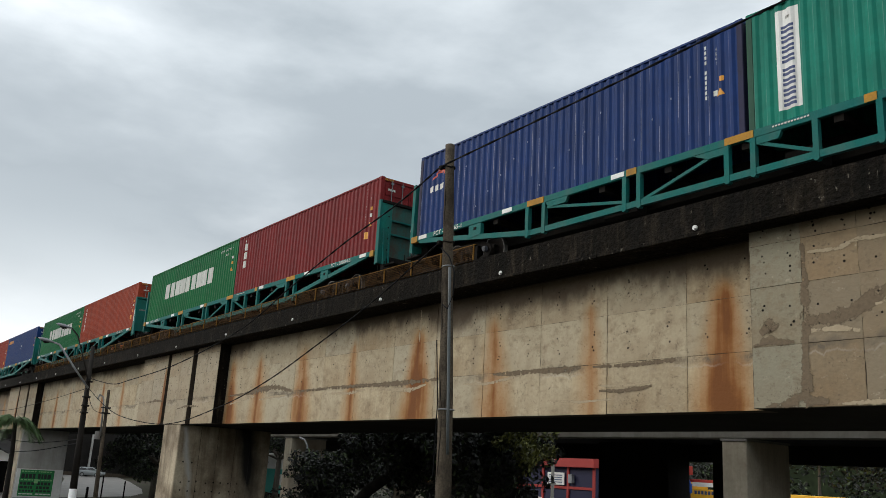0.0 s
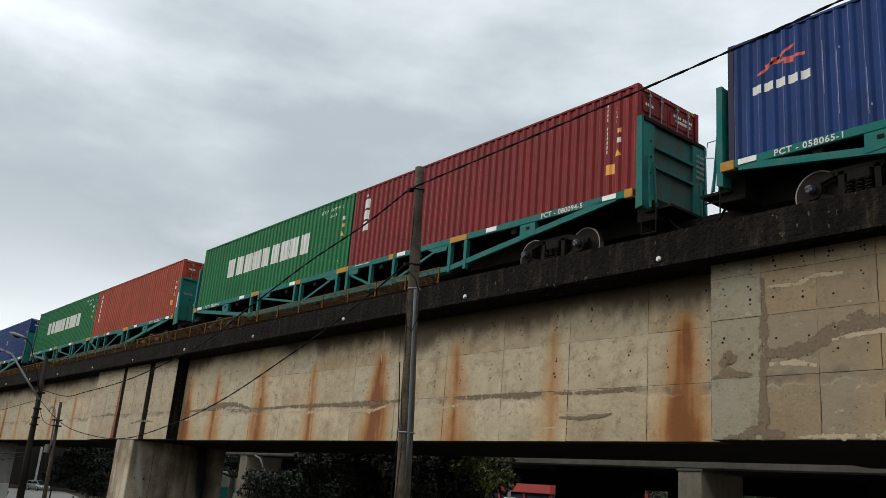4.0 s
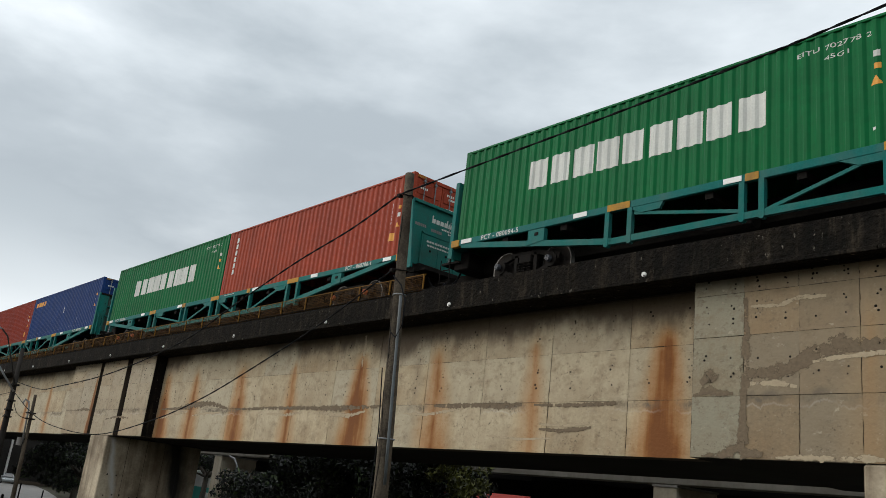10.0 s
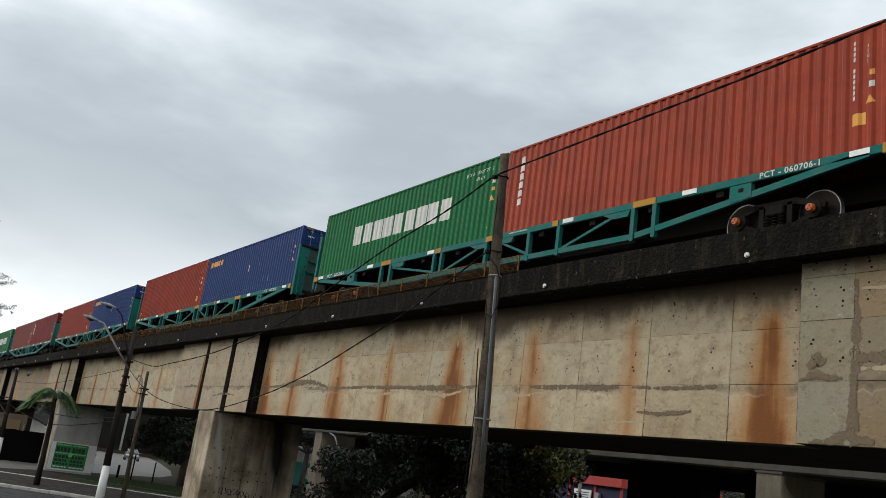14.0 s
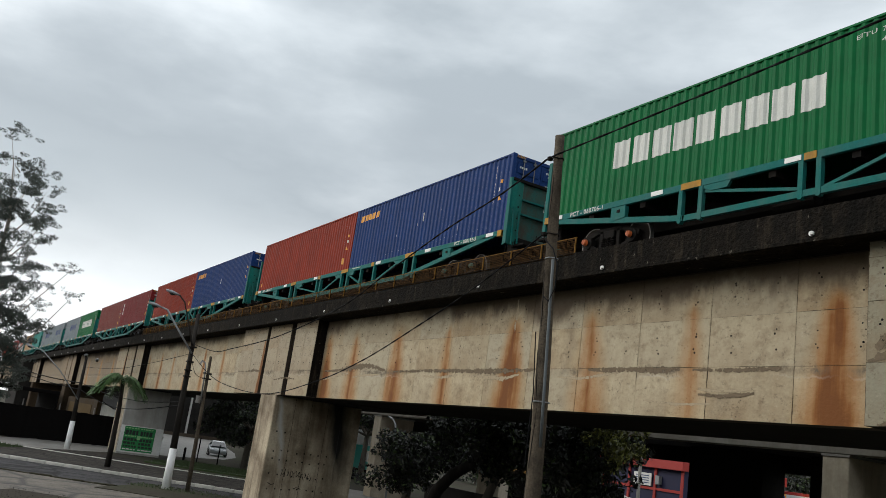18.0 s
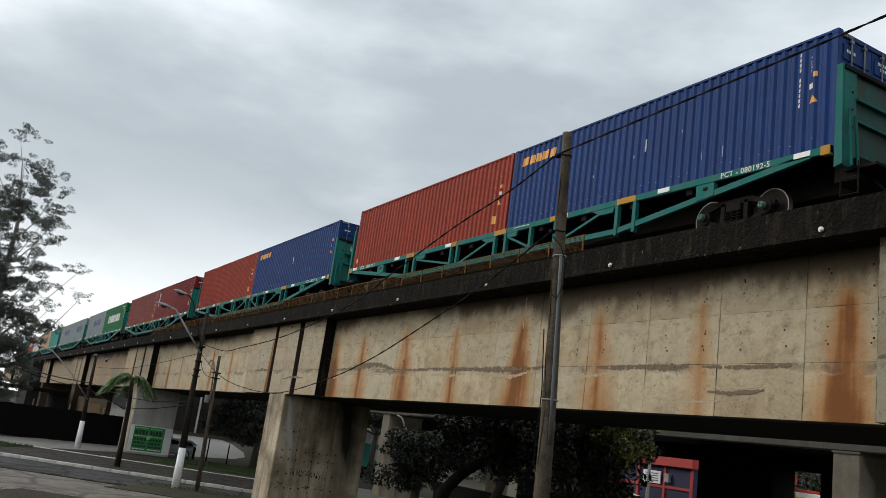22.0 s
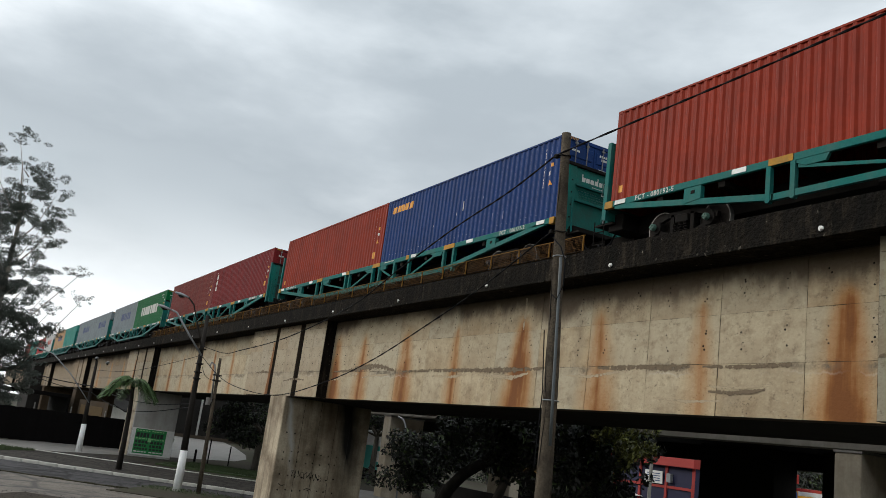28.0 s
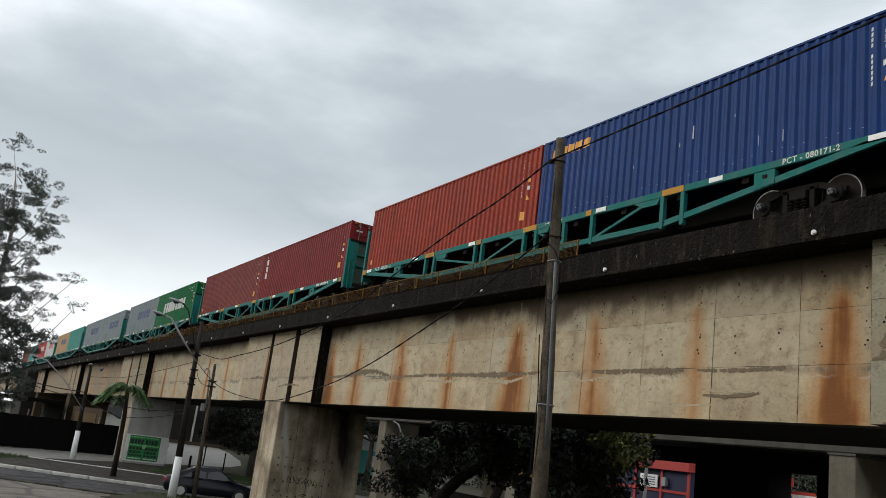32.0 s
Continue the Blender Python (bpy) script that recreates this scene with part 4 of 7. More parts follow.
def container(label, mat, name="shipping_container", post=None):
    """A 40 ft high-cube box; its origin is the lower near corner of its front (+x) end."""
    c = empty(name, pose(0, 0, 0), label=label, category="container")
    part("side_panel", ribbed(bmesh.new(), 0.1, LEN - 0.1, 0.14, HIGH - 0.06), mat, c)
    part("side_panel", ribbed(bmesh.new(), 0.1, LEN - 0.1, 0.14, HIGH - 0.06, 0, 0, True), mat, c)
    bm = bmesh.new()
    n = 44
    top = [[bm.verts.new((-0.1 - (LEN - 0.2) * i / n, y, HIGH - 0.03 - (0.02 if i % 2 else 0))) for i in range(n + 1)] for y in (0.05, WID - 0.05)]
    for i in range(n):
        bm.faces.new((top[0][i], top[1][i], top[1][i + 1], top[0][i + 1]))
    part("roof_panel", bm, mat, c)
    for y in (0.0, WID - 0.06):
        part("top_rail", cube(-LEN + 0.17, -0.17, y, y + 0.06, HIGH - 0.075, HIGH - 0.012, 0.008), mat, c)
        part("bottom_rail", cube(-LEN + 0.17, -0.17, y, y + 0.06, 0.0, 0.16, 0.008), mat, c)
    for x in (-0.15, -LEN):
        for y in (0.0, WID - 0.14):
            part("corner_post", cube(x, x + 0.15, y, y + 0.14, 0.11, HIGH - 0.11, 0.012), post or mat, c)
        part("header", cube(x + 0.02, x + 0.13, 0.14, WID - 0.14, HIGH - 0.14, HIGH - 0.02, 0.01), mat, c)
        part("end_sill", cube(x + 0.02, x + 0.13, 0.14, WID - 0.14, 0.02, 0.16, 0.01), mat, c)
    for x in (-0.089, -LEN + 0.089):
        for y in (0.081, WID - 0.081):
            for z in (0.059, HIGH - 0.059):
                part("corner_casting", casting(bmesh.new(), x, y, z), mat, c)
    for y0 in (0.16, WID - 0.52):
        for i in range(6):
            bm = bmesh.new()
            y = y0 + 0.062 * i
            prism(bm, [(y, HIGH - 0.12), (y + 0.03, HIGH - 0.12), (y + 0.055, HIGH - 0.035), (y + 0.025, HIGH - 0.035)], "x", -0.019, -0.012)
            part("height_stripe", bm, YELLOW, c)
    bm = bmesh.new()
    for z, y0, y1 in ((2.50, 1.42, 1.72), (2.50, 1.80, 2.16), (2.38, 1.50, 2.1), (2.02, 1.42, 2.16), (1.93, 1.42, 2.0), (2.42, 0.32, 0.62)):
        y = y0
        while y < y1:
            box(bm, -0.0245, -0.021, y, y + 0.055, z, z + 0.07)
            y += 0.08
    tagged(part("door_marking", bm, OFFWHITE, c, "white rows of door markings"), kind="stuff")
    # doors at the front end
    for y0, y1 in ((0.15, WID / 2 - 0.01), (WID / 2 + 0.01, WID - 0.15)):
        bm = bmesh.new()
        box(bm, -0.09, -0.05, y0, y1, 0.17, HIGH - 0.15)
        for k in range(5):
            z = 0.24 + 0.5 * k
            box(bm, -0.05, -0.025, y0 + 0.07, y1 - 0.07, z, z + 0.38, 0.015)
        door = part("door", bm, mat, c)
        for f in (0.3, 0.72):
            bm = bmesh.new()
            y = y0 + (y1 - y0) * f
            tube(bm, [(-0.005, y, 0.12), (-0.005, y, HIGH - 0.08)], 0.018, 6)
            for z in (0.2, 0.95, 1.9, HIGH - 0.2):
                box(bm, -0.03, 0.02, y - 0.05, y + 0.05, z - 0.03, z + 0.03)
            part("locking_bar", bm, BARSTEEL, door)
    bm = bmesh.new()
    cols = [(0.14 + 0.07 * k, -LEN + (0.04 if k % 4 < 2 else 0.075)) for k in range(32)]
    lo, hi = [bm.verts.new((x, y, 0.16)) for y, x in cols], [bm.verts.new((x, y, HIGH - 0.14)) for y, x in cols]
    for k in range(31):
        bm.faces.new((lo[k + 1], lo[k], hi[k], hi[k + 1]))
    part("end_panel", bm, mat, c)
    return c


def mark(c, name, mat, pieces, label=""):
    """Paint on the near side: (u0, u1, z0, z1) or with a slant, u from the left end."""
    bm = bmesh.new()
    for p in pieces:
        ribbed(bm, p[0], p[1], p[2], p[3], 0.004, p[4] if len(p) > 4 else 0.0)
    ob = part(name, bm, mat, c, label)
    if len(pieces) > 1:
        ob["kind"] = "stuff"
    return ob


def letters(c, mat, pieces, label=""):
    """A wordmark as plain blocks, each a part."""
    for p in pieces:
        part("wordmark_block", ribbed(bmesh.new(), p[0], p[1], p[2], p[3], 0.004, p[4]), mat, c, label)


def column_of_marks(u, z, n, w, h, gap, skip=()):
    return [(u, u + w, z - i * (h + gap) - h, z - i * (h + gap)) for i in range(n) if i not in skip]


def wordmark(u0, u1, z0, z1, n, slant=0.0):
    """Plain upright blocks, one for each letter's room."""
    w = (u1 - u0) / n
    return [(u0 + i * w, u0 + (i + 1) * w - w * (0.15, 0.2, 0.17)[i % 3], z0, z1, slant) for i in range(n)]


def painted_text(c, name, mat, words, u, z, w, h):
    """Words painted on the near side, bent over the corrugation; u, z is their lower left corner."""
    cu = bpy.data.curves.new(name, "FONT")
    cu.body = words
    tmp = bpy.data.objects.new(name, cu)
    me = bpy.data.meshes.new_from_object(tmp)
    bpy.data.objects.remove(tmp)
    bm = bmesh.new()
    bm.from_mesh(me)
    xs, ys = [v.co.x for v in bm.verts], [v.co.y for v in bm.verts]
    x0, y0, kx, ky = min(xs), min(ys), w / (max(xs) - min(xs)), h / (max(ys) - min(ys))
    for v in bm.verts:
        v.co = (u + (v.co.x - x0) * kx, 0, z + (v.co.y - y0) * ky)
    for cut in stops(u, u + w):
        bmesh.ops.bisect_plane(bm, geom=list(bm.verts) + list(bm.edges) + list(bm.faces), plane_co=(cut, 0, 0), plane_no=(1, 0, 0))
    for v in bm.verts:
        v.co = (v.co.x - LEN, dent(v.co.x) - 0.004, v.co.z)
    ob = part(name, bm, mat, c)
    ob["kind"] = "stuff"
    return ob


def triangle(u0, u1, z0, z1, n=6):
    """A warning triangle in thin courses."""
    h, half = (z1 - z0) / n, (u1 - u0) / 2
    return [(u0 + half * i / n, u1 - half * i / n, z0 + h * i, z0 + h * (i + 1) + 0.001) for i in range(n)]


def decals(c, u=11.22, caution=True, square_z=1.75, triangle_z=1.15, plate=(11.57, 1.49), code="45G1"):
    mark(c, "serial_marking", OFFWHITE, column_of_marks(u, 2.6, 11, 0.06, 0.085, 0.038, (4,)))
    painted_text(c, "size_code", OFFWHITE, "\n".join(code), u + 0.29, 2.04, 0.06, 0.42)
    if caution:
        mark(c, "height_decal", AMBER, [(11.58, 11.68, square_z, square_z + 0.12)], "amber height plate")
        mark(c, "caution_decal", AMBER, triangle(11.49, 11.69, triangle_z, triangle_z + 0.16), "amber warning triangle")
        mark(c, "data_plate", OFFWHITE, [(plate[0], plate[0] + 0.11, plate[1], plate[1] + 0.13)])


def evergreen_box():
    c = container("bright green corrugated container with a broad white wordmark", paint("green", (0.0, 0.118, 0.033)))
    letters(c, OFFWHITE, wordmark(2.63, 9.5, 1.19, 1.97, 9), "white block of a wordmark")
    painted_text(c, "serial_number", OFFWHITE, "EITU 702778 2", 10.04, 2.49, 1.5, 0.105)
    painted_text(c, "size_code", OFFWHITE, "45G1", 10.6, 2.26, 0.5, 0.10)
    mark(c, "height_decal", AMBER, [(11.57, 11.69, 1.75, 1.87)], "amber height plate")
    mark(c, "caution_decal", AMBER, triangle(11.49, 11.70, 1.42, 1.60), "amber warning triangle")
    mark(c, "data_plate", OFFWHITE, [(11.56, 11.68, 2.01, 2.14)])
    mark(c, "data_plate", OFFWHITE, [(11.5, 11.56, 0.5, 0.56)])
    return c


def red_box(label, col, name, side_marks=True, tall=False):
    c = container(label, paint(name, col, 0.45, 0.3))
    if side_marks:
        mark(c, "brand_marking", OFFWHITE, column_of_marks(0.62, 2.55, 6, 0.20, 0.20, 0.07) if tall else column_of_marks(0.60, 2.46, 3, 0.30, 0.32, 0.08) + [(0.72, 0.78, 2.54, 2.62)], "white vertical brand marks")
    decals(c)
    mark(c, "orange_plate", AMBER, [(11.22, 11.5, 0.72, 0.98)] if side_marks else [(0.26, 0.42, 0.42, 0.62), (11.3, 11.5, 0.5, 0.78)])
    return c


def blue_box(label, logo=True, col=(0.007, 0.034, 0.138)):
    c = container(label, paint("blue" if logo else "old_blue", col, 0.35 if logo else 0.55, 0.12 if logo else 0.6), "shipping_container", None if logo else paint("rusted_navy", (0.025, 0.025, 0.06), 1.0, 0.0))
    if logo:
        letters(c, AMBER, wordmark(0.5, 2.3, 2.26, 2.54, 5, 0.1), "yellow block of a wordmark")
        mark(c, "scuff_marking", OFFWHITE, [(6.36, 6.39, 1.4, 1.75), (5.9, 5.92, 1.3, 1.4)])
        ticks = [(0.16 + CORR * i + 0.03, 0.16 + CORR * i + 0.075, 0.40 + 0.03 * (i % 3), 0.415 + 0.03 * (i % 3)) for i in range(2, 42) if i % 5]
        mark(c, "rub_mark", PALERUB, ticks + [(4.2, 4.24, 1.1, 1.18), (7.7, 7.73, 1.6, 1.68), (8.4, 8.42, 0.7, 0.95), (9.1, 9.13, 0.62, 0.9)], "small pale rub marks")
        decals(c, 11.2, True, 1.92, 1.31, (11.47, 1.65))
    else:
        mark(c, "logo", OFFWHITE, [(0.57 + 0.27 * i, 0.57 + 0.27 * i + 0.21, 1.55, 1.74) for i in range(5)], "white plain wordmark under a red sign")
        mark(c, "logo_sign", REDINK, [(0.66, 0.78, 1.96, 2.42, 1.7), (0.86, 1.74, 2.10, 2.17), (1.02, 1.2, 2.17, 2.26), (1.3, 1.5, 2.03, 2.10)], "orange-red crossed swoosh")
        mark(c, "rub_mark", PALERUB, [(0.168 + CORR * i, 0.18 + CORR * i, 0.4 + 0.17 * (i * 7 % 5), 0.75 + 0.3 * (i * 5 % 6)) for i in range(6, 41) if (i * 7 % 5) < (i * 5 % 6)], "pale scraped rub marks")
        mark(c, "dents", PALERUB, [(0.22 + CORR * i, 0.25 + CORR * i, 0.55 + 0.35 * (i * 3 % 5), 0.60 + 0.35 * (i * 3 % 5)) for i in range(8, 40, 2)], "small scraped dents")
        decals(c, 11.17, True, 1.6, 1.27, (11.4, 1.3))
    return c


def grey_box(label, col, name, logo=NAVYINK, words=True):
    c = container(label, paint(name, col, 0.35))
    if words:
        letters(c, logo, wordmark(4.6, 9.4, 1.35, 2.05, 6, 0.0))
    decals(c, 11.2, False)
    return c


def dong_box():
    c = container("faded teal container with a white vertical lettered panel", paint("faded_teal", (0.010, 0.19, 0.135), 0.5, 0.35), "shipping_container", paint("rusted_teal", (0.03, 0.10, 0.065), 1.0, 0.0))
    mark(c, "sign_panel", WHITE, [(0.70, 1.22, 0.43, 2.68)], "white painted panel with navy marks")
    for i in range(8):
        z = 2.30 - 0.226 * i - (0.06 if i > 3 else 0)
        part("panel_mark", ribbed(bmesh.new(), 0.82, 1.10, z - 0.16, z - 0.095, 0.009), NAVYINK, c)
        part("panel_mark", ribbed(bmesh.new(), 0.82, 1.10, z - 0.06, z, 0.009), NAVYINK, c)
    mark(c, "worn_mark", GREYCAP, [(0.92, 1.02, 2.45, 2.52)])
    return c


def fleet_number(w, words):
    """The wagon's painted number at both ends of its near chord; plain bars where it cannot be made out."""
    y = -0.07
    for u0 in (-3.0, -23.4):
        if words:
            cu = bpy.data.curves.new("fleet_number", "FONT")
            cu.body, cu.size, cu.extrude, cu.space_character = words, 0.185, 0.0, 1.12
            cu.offset = 0.0035
            tmp = bpy.data.objects.new("fleet_number", cu)
            me = bpy.data.meshes.new_from_object(tmp)
            bpy.data.objects.remove(tmp)
            width = max(v.co.x for v in me.vertices)
            me.transform(Matrix.Diagonal((1.42 / width, 1.0, 1.0, 1.0)))
            me.transform(pose(u0, y - 0.012, 0.015, 90, 0, 0))
            me.materials.clear()
            me.materials.append(OFFWHITE)
            ob = new("fleet_number", me)
            ob.parent = w
            ob["kind"] = "stuff"
        else:
            bm = bmesh.new()
            for i in range(11):
                if i not in (3, 9):
                    box(bm, u0 + i * 0.135, u0 + i * 0.135 + 0.095, y - 0.012, y - 0.004, 0.02, 0.14)
                else:
                    box(bm, u0 + i * 0.135 + 0.02, u0 + i * 0.135 + 0.08, y - 0.012, y - 0.004, 0.07, 0.095)
            tagged(part("fleet_marking", bm, OFFWHITE, w), kind="stuff")


NUMBERS = {-3: "PCT - 058065-1", -2: "PCT - 080094-5", -1: "PCT - 060706-1", 0: "PCT - 080192-5", 1: "PCT - 080171-2"}
HUB = shade("oily_hub_steel", (0.045, 0.05, 0.06), 0.55, metal=0.2, grain=0.3, dirt=(0.015, 0.013, 0.012), dirt_amount=0.7, dirt_scale=9)
GREENCAP = shade("green_bearing_cap", (0.05, 0.12, 0.09), 0.7, grain=0.2, dirt=(0.03, 0.05, 0.04), dirt_amount=0.5, dirt_scale=6)


def wagon(caps, style):
    """A long skeleton wagon, origin at the near lower corner of its front box; teal truss sides, bulkheads at both ends."""
    w = empty("container_wagon", pose(0, 0, 0), label="teal truss-sided container wagon with yellow and white marker plates", category="rail wagon", group="train wagons")
    for side, y in ((1, -0.07), (-1, WID - 0.03)):
        near = side == 1
        part("top_chord", cube(-24.55, -0.05, y, y + 0.10, -0.01, 0.17, 0.012), TEAL, w)
        bm = bmesh.new()
        d = 0.10
        bar(bm, (-18.95, y, -0.74), (-6.55, y, -0.74), 0.15, d)
        bar(bm, (-6.62, y, -0.74), (-0.55, y, 0.04), 0.15, d)
        bar(bm, (-18.9, y, -0.74), (-24.2, y, 0.0), 0.15, d)
        part("bottom_chord", bm, TEAL, w)
        for u in (-5.95, -6.65, -9.41, -10.68, -12.07, -12.71, -15.14, -15.58, -18.4, -19.05):
            bm = bmesh.new()
            prism(bm, [(u - 0.062, -0.82), (u - 0.035, -0.86), (u + 0.035, -0.86), (u + 0.062, -0.82), (u + 0.062, 0.0), (u - 0.062, 0.0)], "y", y - 0.012, y + 0.112)
            part("post", bm, TEAL, w)
        for u in (-3.45, -21.3):
            bm = bmesh.new()
            prism(bm, [(u - 0.3, -0.42), (u + 0.26, -0.36), (u + 0.26, -0.03), (u - 0.3, -0.03)], "y", y - 0.015, y + 0.115)
            part("gusset", bm, TEAL, w)
            part("jacking_pad", cube(u - 0.06, u + 0.06, y - 0.03, y - 0.015, -0.2, -0.12), BLACKSTEEL, w)
        for p, q in (((-9.3, y + 0.03, -0.68), (-7.2, y + 0.03, -0.05)), ((-10.75, y + 0.03, -0.62), (-12.0, y + 0.03, -0.12)),
                     ((-15.05, y + 0.03, -0.68), (-12.85, y + 0.03, -0.05)), ((-15.65, y + 0.03, -0.60), (-18.3, y + 0.03, -0.14))):
            part("brace", bar(bmesh.new(), p, q, 0.075, 0.05), TEAL, w)
        for u, k in ((-7.25, 0.5), (-11.85, 0.45), (-13.1, 0.5), (-18.0, 0.5)):
            bm = bmesh.new()
            prism(bm, [(u - k, 0.0), (u - k * 0.2, -0.17), (u + k * 0.8, -0.17), (u + k, 0.0)], "y", y + 0.01, y + 0.09)
            part("gusset", bm, TEAL, w)
        if near:
            for u0, u1 in ((-12.74, -12.04), (-6.66, -5.92), (-19.05, -18.4), (-9.68, -9.44), (-15.5, -15.2)):
                part("marker_plate", cube(u0, u1, y - 0.018, y - 0.004, 0.0, 0.165), YELLOW, w, "yellow marker plate")
            for u0 in (-9.25, -5.1, -0.95, -16.0, -20.1, -24.2):
                part("marker_plate", cube(u0, u0 + 0.42, y - 0.016, y - 0.004, 0.03, 0.15), WHITE, w, "white reflective plate")
            for u0, u1, z0 in ((-0.28, -0.05, -0.04), (-24.62, -24.3, -0.03)):
                part("end_bracket", cube(u0, u1, y - 0.02, y + 0.11, z0, 0.175, 0.008), YELLOW, w, "yellow end bracket")
            bm = bmesh.new()
            for i in range(12):
                box(bm, -11.6 + i * 0.07, -11.555 + i * 0.07, y - 0.012, y - 0.004, 0.085, 0.12)
            tagged(part("fleet_marking", bm, OFFWHITE, w), kind="stuff")
    bm = bmesh.new()
    box(bm, -24.4, -0.2, WID / 2 - 0.25, WID / 2 + 0.25, -0.55, -0.02)
    for u in range(1, 12):
        box(bm, -2.05 * u - 0.1, -2.05 * u + 0.1, 0.03, WID - 0.03, -0.16, -0.01)
    part("centre_sill", bm, BLACKSTEEL, w)
    bm = bmesh.new()
    box(bm, -11.6, -10.9, 0.3, 0.9, -0.7, -0.35, 0.03)
    part("brake_gear", bm, BLACKSTEEL, w)
    for u in (-8.3, -16.8):
        part("air_reservoir", tube(bmesh.new(), [(u, 0.7, -0.55), (u + 1.1, 0.7, -0.55)], 0.2, 10), BLACKSTEEL, w)
    # bulkheads: (style) flat with a hatch, or a ribbed recess between two wide plates
    for u, sgn in ((0.05, 1), (-24.6, -1)):
        def slab(x0, x1, y0, y1, z0, z1, bevel=0.0):
            a, b = sorted((u + sgn * x0, u + sgn * x1))
            return cube(a, b, y0, y1, z0, z1, bevel)
        bh = part("bulkhead", slab(-0.02, 0.04, 0.0, WID, -0.05, 1.95, 0.01), PALETEAL, w, "dusty teal end bulkhead")
        deep = 0.13 if sgn < 0 else 0.42 if style == "flat" else 0.17
        for y in (-0.06, WID - 0.01):
            bm = bmesh.new()
            prism(bm, [(u - sgn * 0.02, -0.35), (u + sgn * deep, -0.30), (u + sgn * 0.12, 1.97), (u - sgn * 0.02, 1.97)], "y", y, y + 0.07)
            part("side_cheek", bm, TEAL, bh)
        part("top_beam", slab(0, 0.14, 0.02, WID - 0.02, 1.88, 1.98, 0.01), BLACKSTEEL if style != "flat" else PALETEAL, bh)
        if style == "flat" and sgn > 0:
            part("white_stripe", slab(0.03, 0.12, -0.068, -0.062, 0.5, 1.2), WHITE, bh, "white reflective strip")
        if style == "flat":
            for y0, y1, z0, z1 in ((0.5, 1.95, 0.98, 1.03), (0.5, 1.95, -0.05, 0.0), (0.5, 0.56, -0.05, 1.03), (1.89, 1.95, -0.05, 1.03)):
                part("hatch_frame", slab(0, 0.07, y0, y1, z0, z1), PALETEAL, bh)
            for y0, y1 in ((0.57, 1.2), (1.21, 1.88)):
                hatch = part("hatch", slab(0.03, 0.06, y0, y1, 0.01, 0.97, 0.01), PALETEAL, bh, "teal hatch door")
                part("hatch_bolt", slab(0.06, 0.08, (y0 + y1) / 2 - 0.03, (y0 + y1) / 2 + 0.03, 0.45, 0.51), BLACKSTEEL, hatch)
            for y0, z0 in ((0.2, 1.18), (0.85, 1.13), (1.75, 1.08)):
                bm = bmesh.new()
                for i in range(6):
                    box(bm, u + 0.041, u + 0.046, y0 + 0.075 * i, y0 + 0.06 + 0.075 * i, z0, z0 + 0.09)
                tagged(part("stencil_marking", bm, GREYCAP, bh, "faint grey stencil marks"), kind="stuff")
            bm = bmesh.new()
            for i in range(9):
                box(bm, u + sgn * 0.061 - 0.002, u + sgn * 0.061 + 0.004, 0.72 + 0.11 * i, 0.80 + 0.11 * i, 0.74, 0.80)
                box(bm, u + sgn * 0.061 - 0.002, u + sgn * 0.061 + 0.004, 0.76 + 0.10 * i, 0.83 + 0.10 * i, 0.62, 0.67)
            tagged(part("hatch_marking", bm, OFFWHITE, bh, "white rows of small marks"), kind="stuff")
        else:
            for y0, y1 in ((0.0, 0.46), (1.98, WID)):
                plate = part("side_plate", slab(0.04, 0.10, y0, y1, -0.3, 1.95, 0.008), PALETEAL, bh, "dirty teal bolted side plate")
                for k in range(4):
                    part("bolt", slab(0.10, 0.115, y0 + 0.30, y0 + 0.34, 0.2 + 0.4 * k, 0.24 + 0.4 * k), BLACKSTEEL, plate)
            part("recess_sheet", slab(0.04, 0.046, 0.46, 1.98, -0.2, 1.88), BULKRUST if style == "ribbed" else PALETEAL, bh, "recessed teal sheet with rust stains")
            for z in (1.30, 0.80):
                part("cross_rib", slab(0.04, 0.15, 0.46, 1.98, z - 0.03, z + 0.03), TEAL, bh)
            part("foot_beam", slab(0.04, 0.18, 0.46, 1.98, -0.3, -0.2, 0.01), BLACKSTEEL, bh)
            for y, top in ((0.08, 0.95), (0.30, 0.85), (2.1, 0.8), (2.28, 0.7)):
                bm = bmesh.new()
                tube(bm, [(u + sgn * 0.30, y, -0.35), (u + sgn * 0.19, y + 0.02, top)], 0.032, 6)
                part("stake", bm, TEAL, bh, "teal stake post")
            bm = bmesh.new()
            for r in range(5):
                for i in range(5):
                    box(bm, u + sgn * 0.161 - 0.002, u + sgn * 0.161 + 0.004, 2.03 + 0.07 * i, 2.08 + 0.07 * i, 1.0 + 0.14 * r, 1.06 + 0.14 * r)
            tagged(part("stencil_marking", bm, GREYCAP, bh, "faint grey stencil marks"), kind="stuff")
        if sgn > 0 and style != "ribbed":
            x, y0, z0 = (u + 0.041, 0.85, 1.42) if style == "flat" else (u + 0.041, 0.72, 1.48)
            bm = bmesh.new()
            for i in range(5):
                box(bm, x, x + 0.008, y0 + 0.17 * i, y0 + 0.135 + 0.17 * i, z0, z0 + 0.14)
                if i in (0, 3):
                    box(bm, x, x + 0.008, y0 + 0.17 * i + (0.1 if i else 0), y0 + 0.17 * i + (0.135 if i else 0.035), z0 + 0.14, z0 + 0.24)
            for i in range(6):
                box(bm, x, x + 0.006, y0 + 0.42 + 0.07 * i, y0 + 0.47 + 0.07 * i, z0 - 0.13, z0 - 0.08)
            tagged(part("logo_marking", bm, OFFWHITE, bh, "white plain logo marks"), kind="stuff")
            if style == "logo":
                bm = bmesh.new()
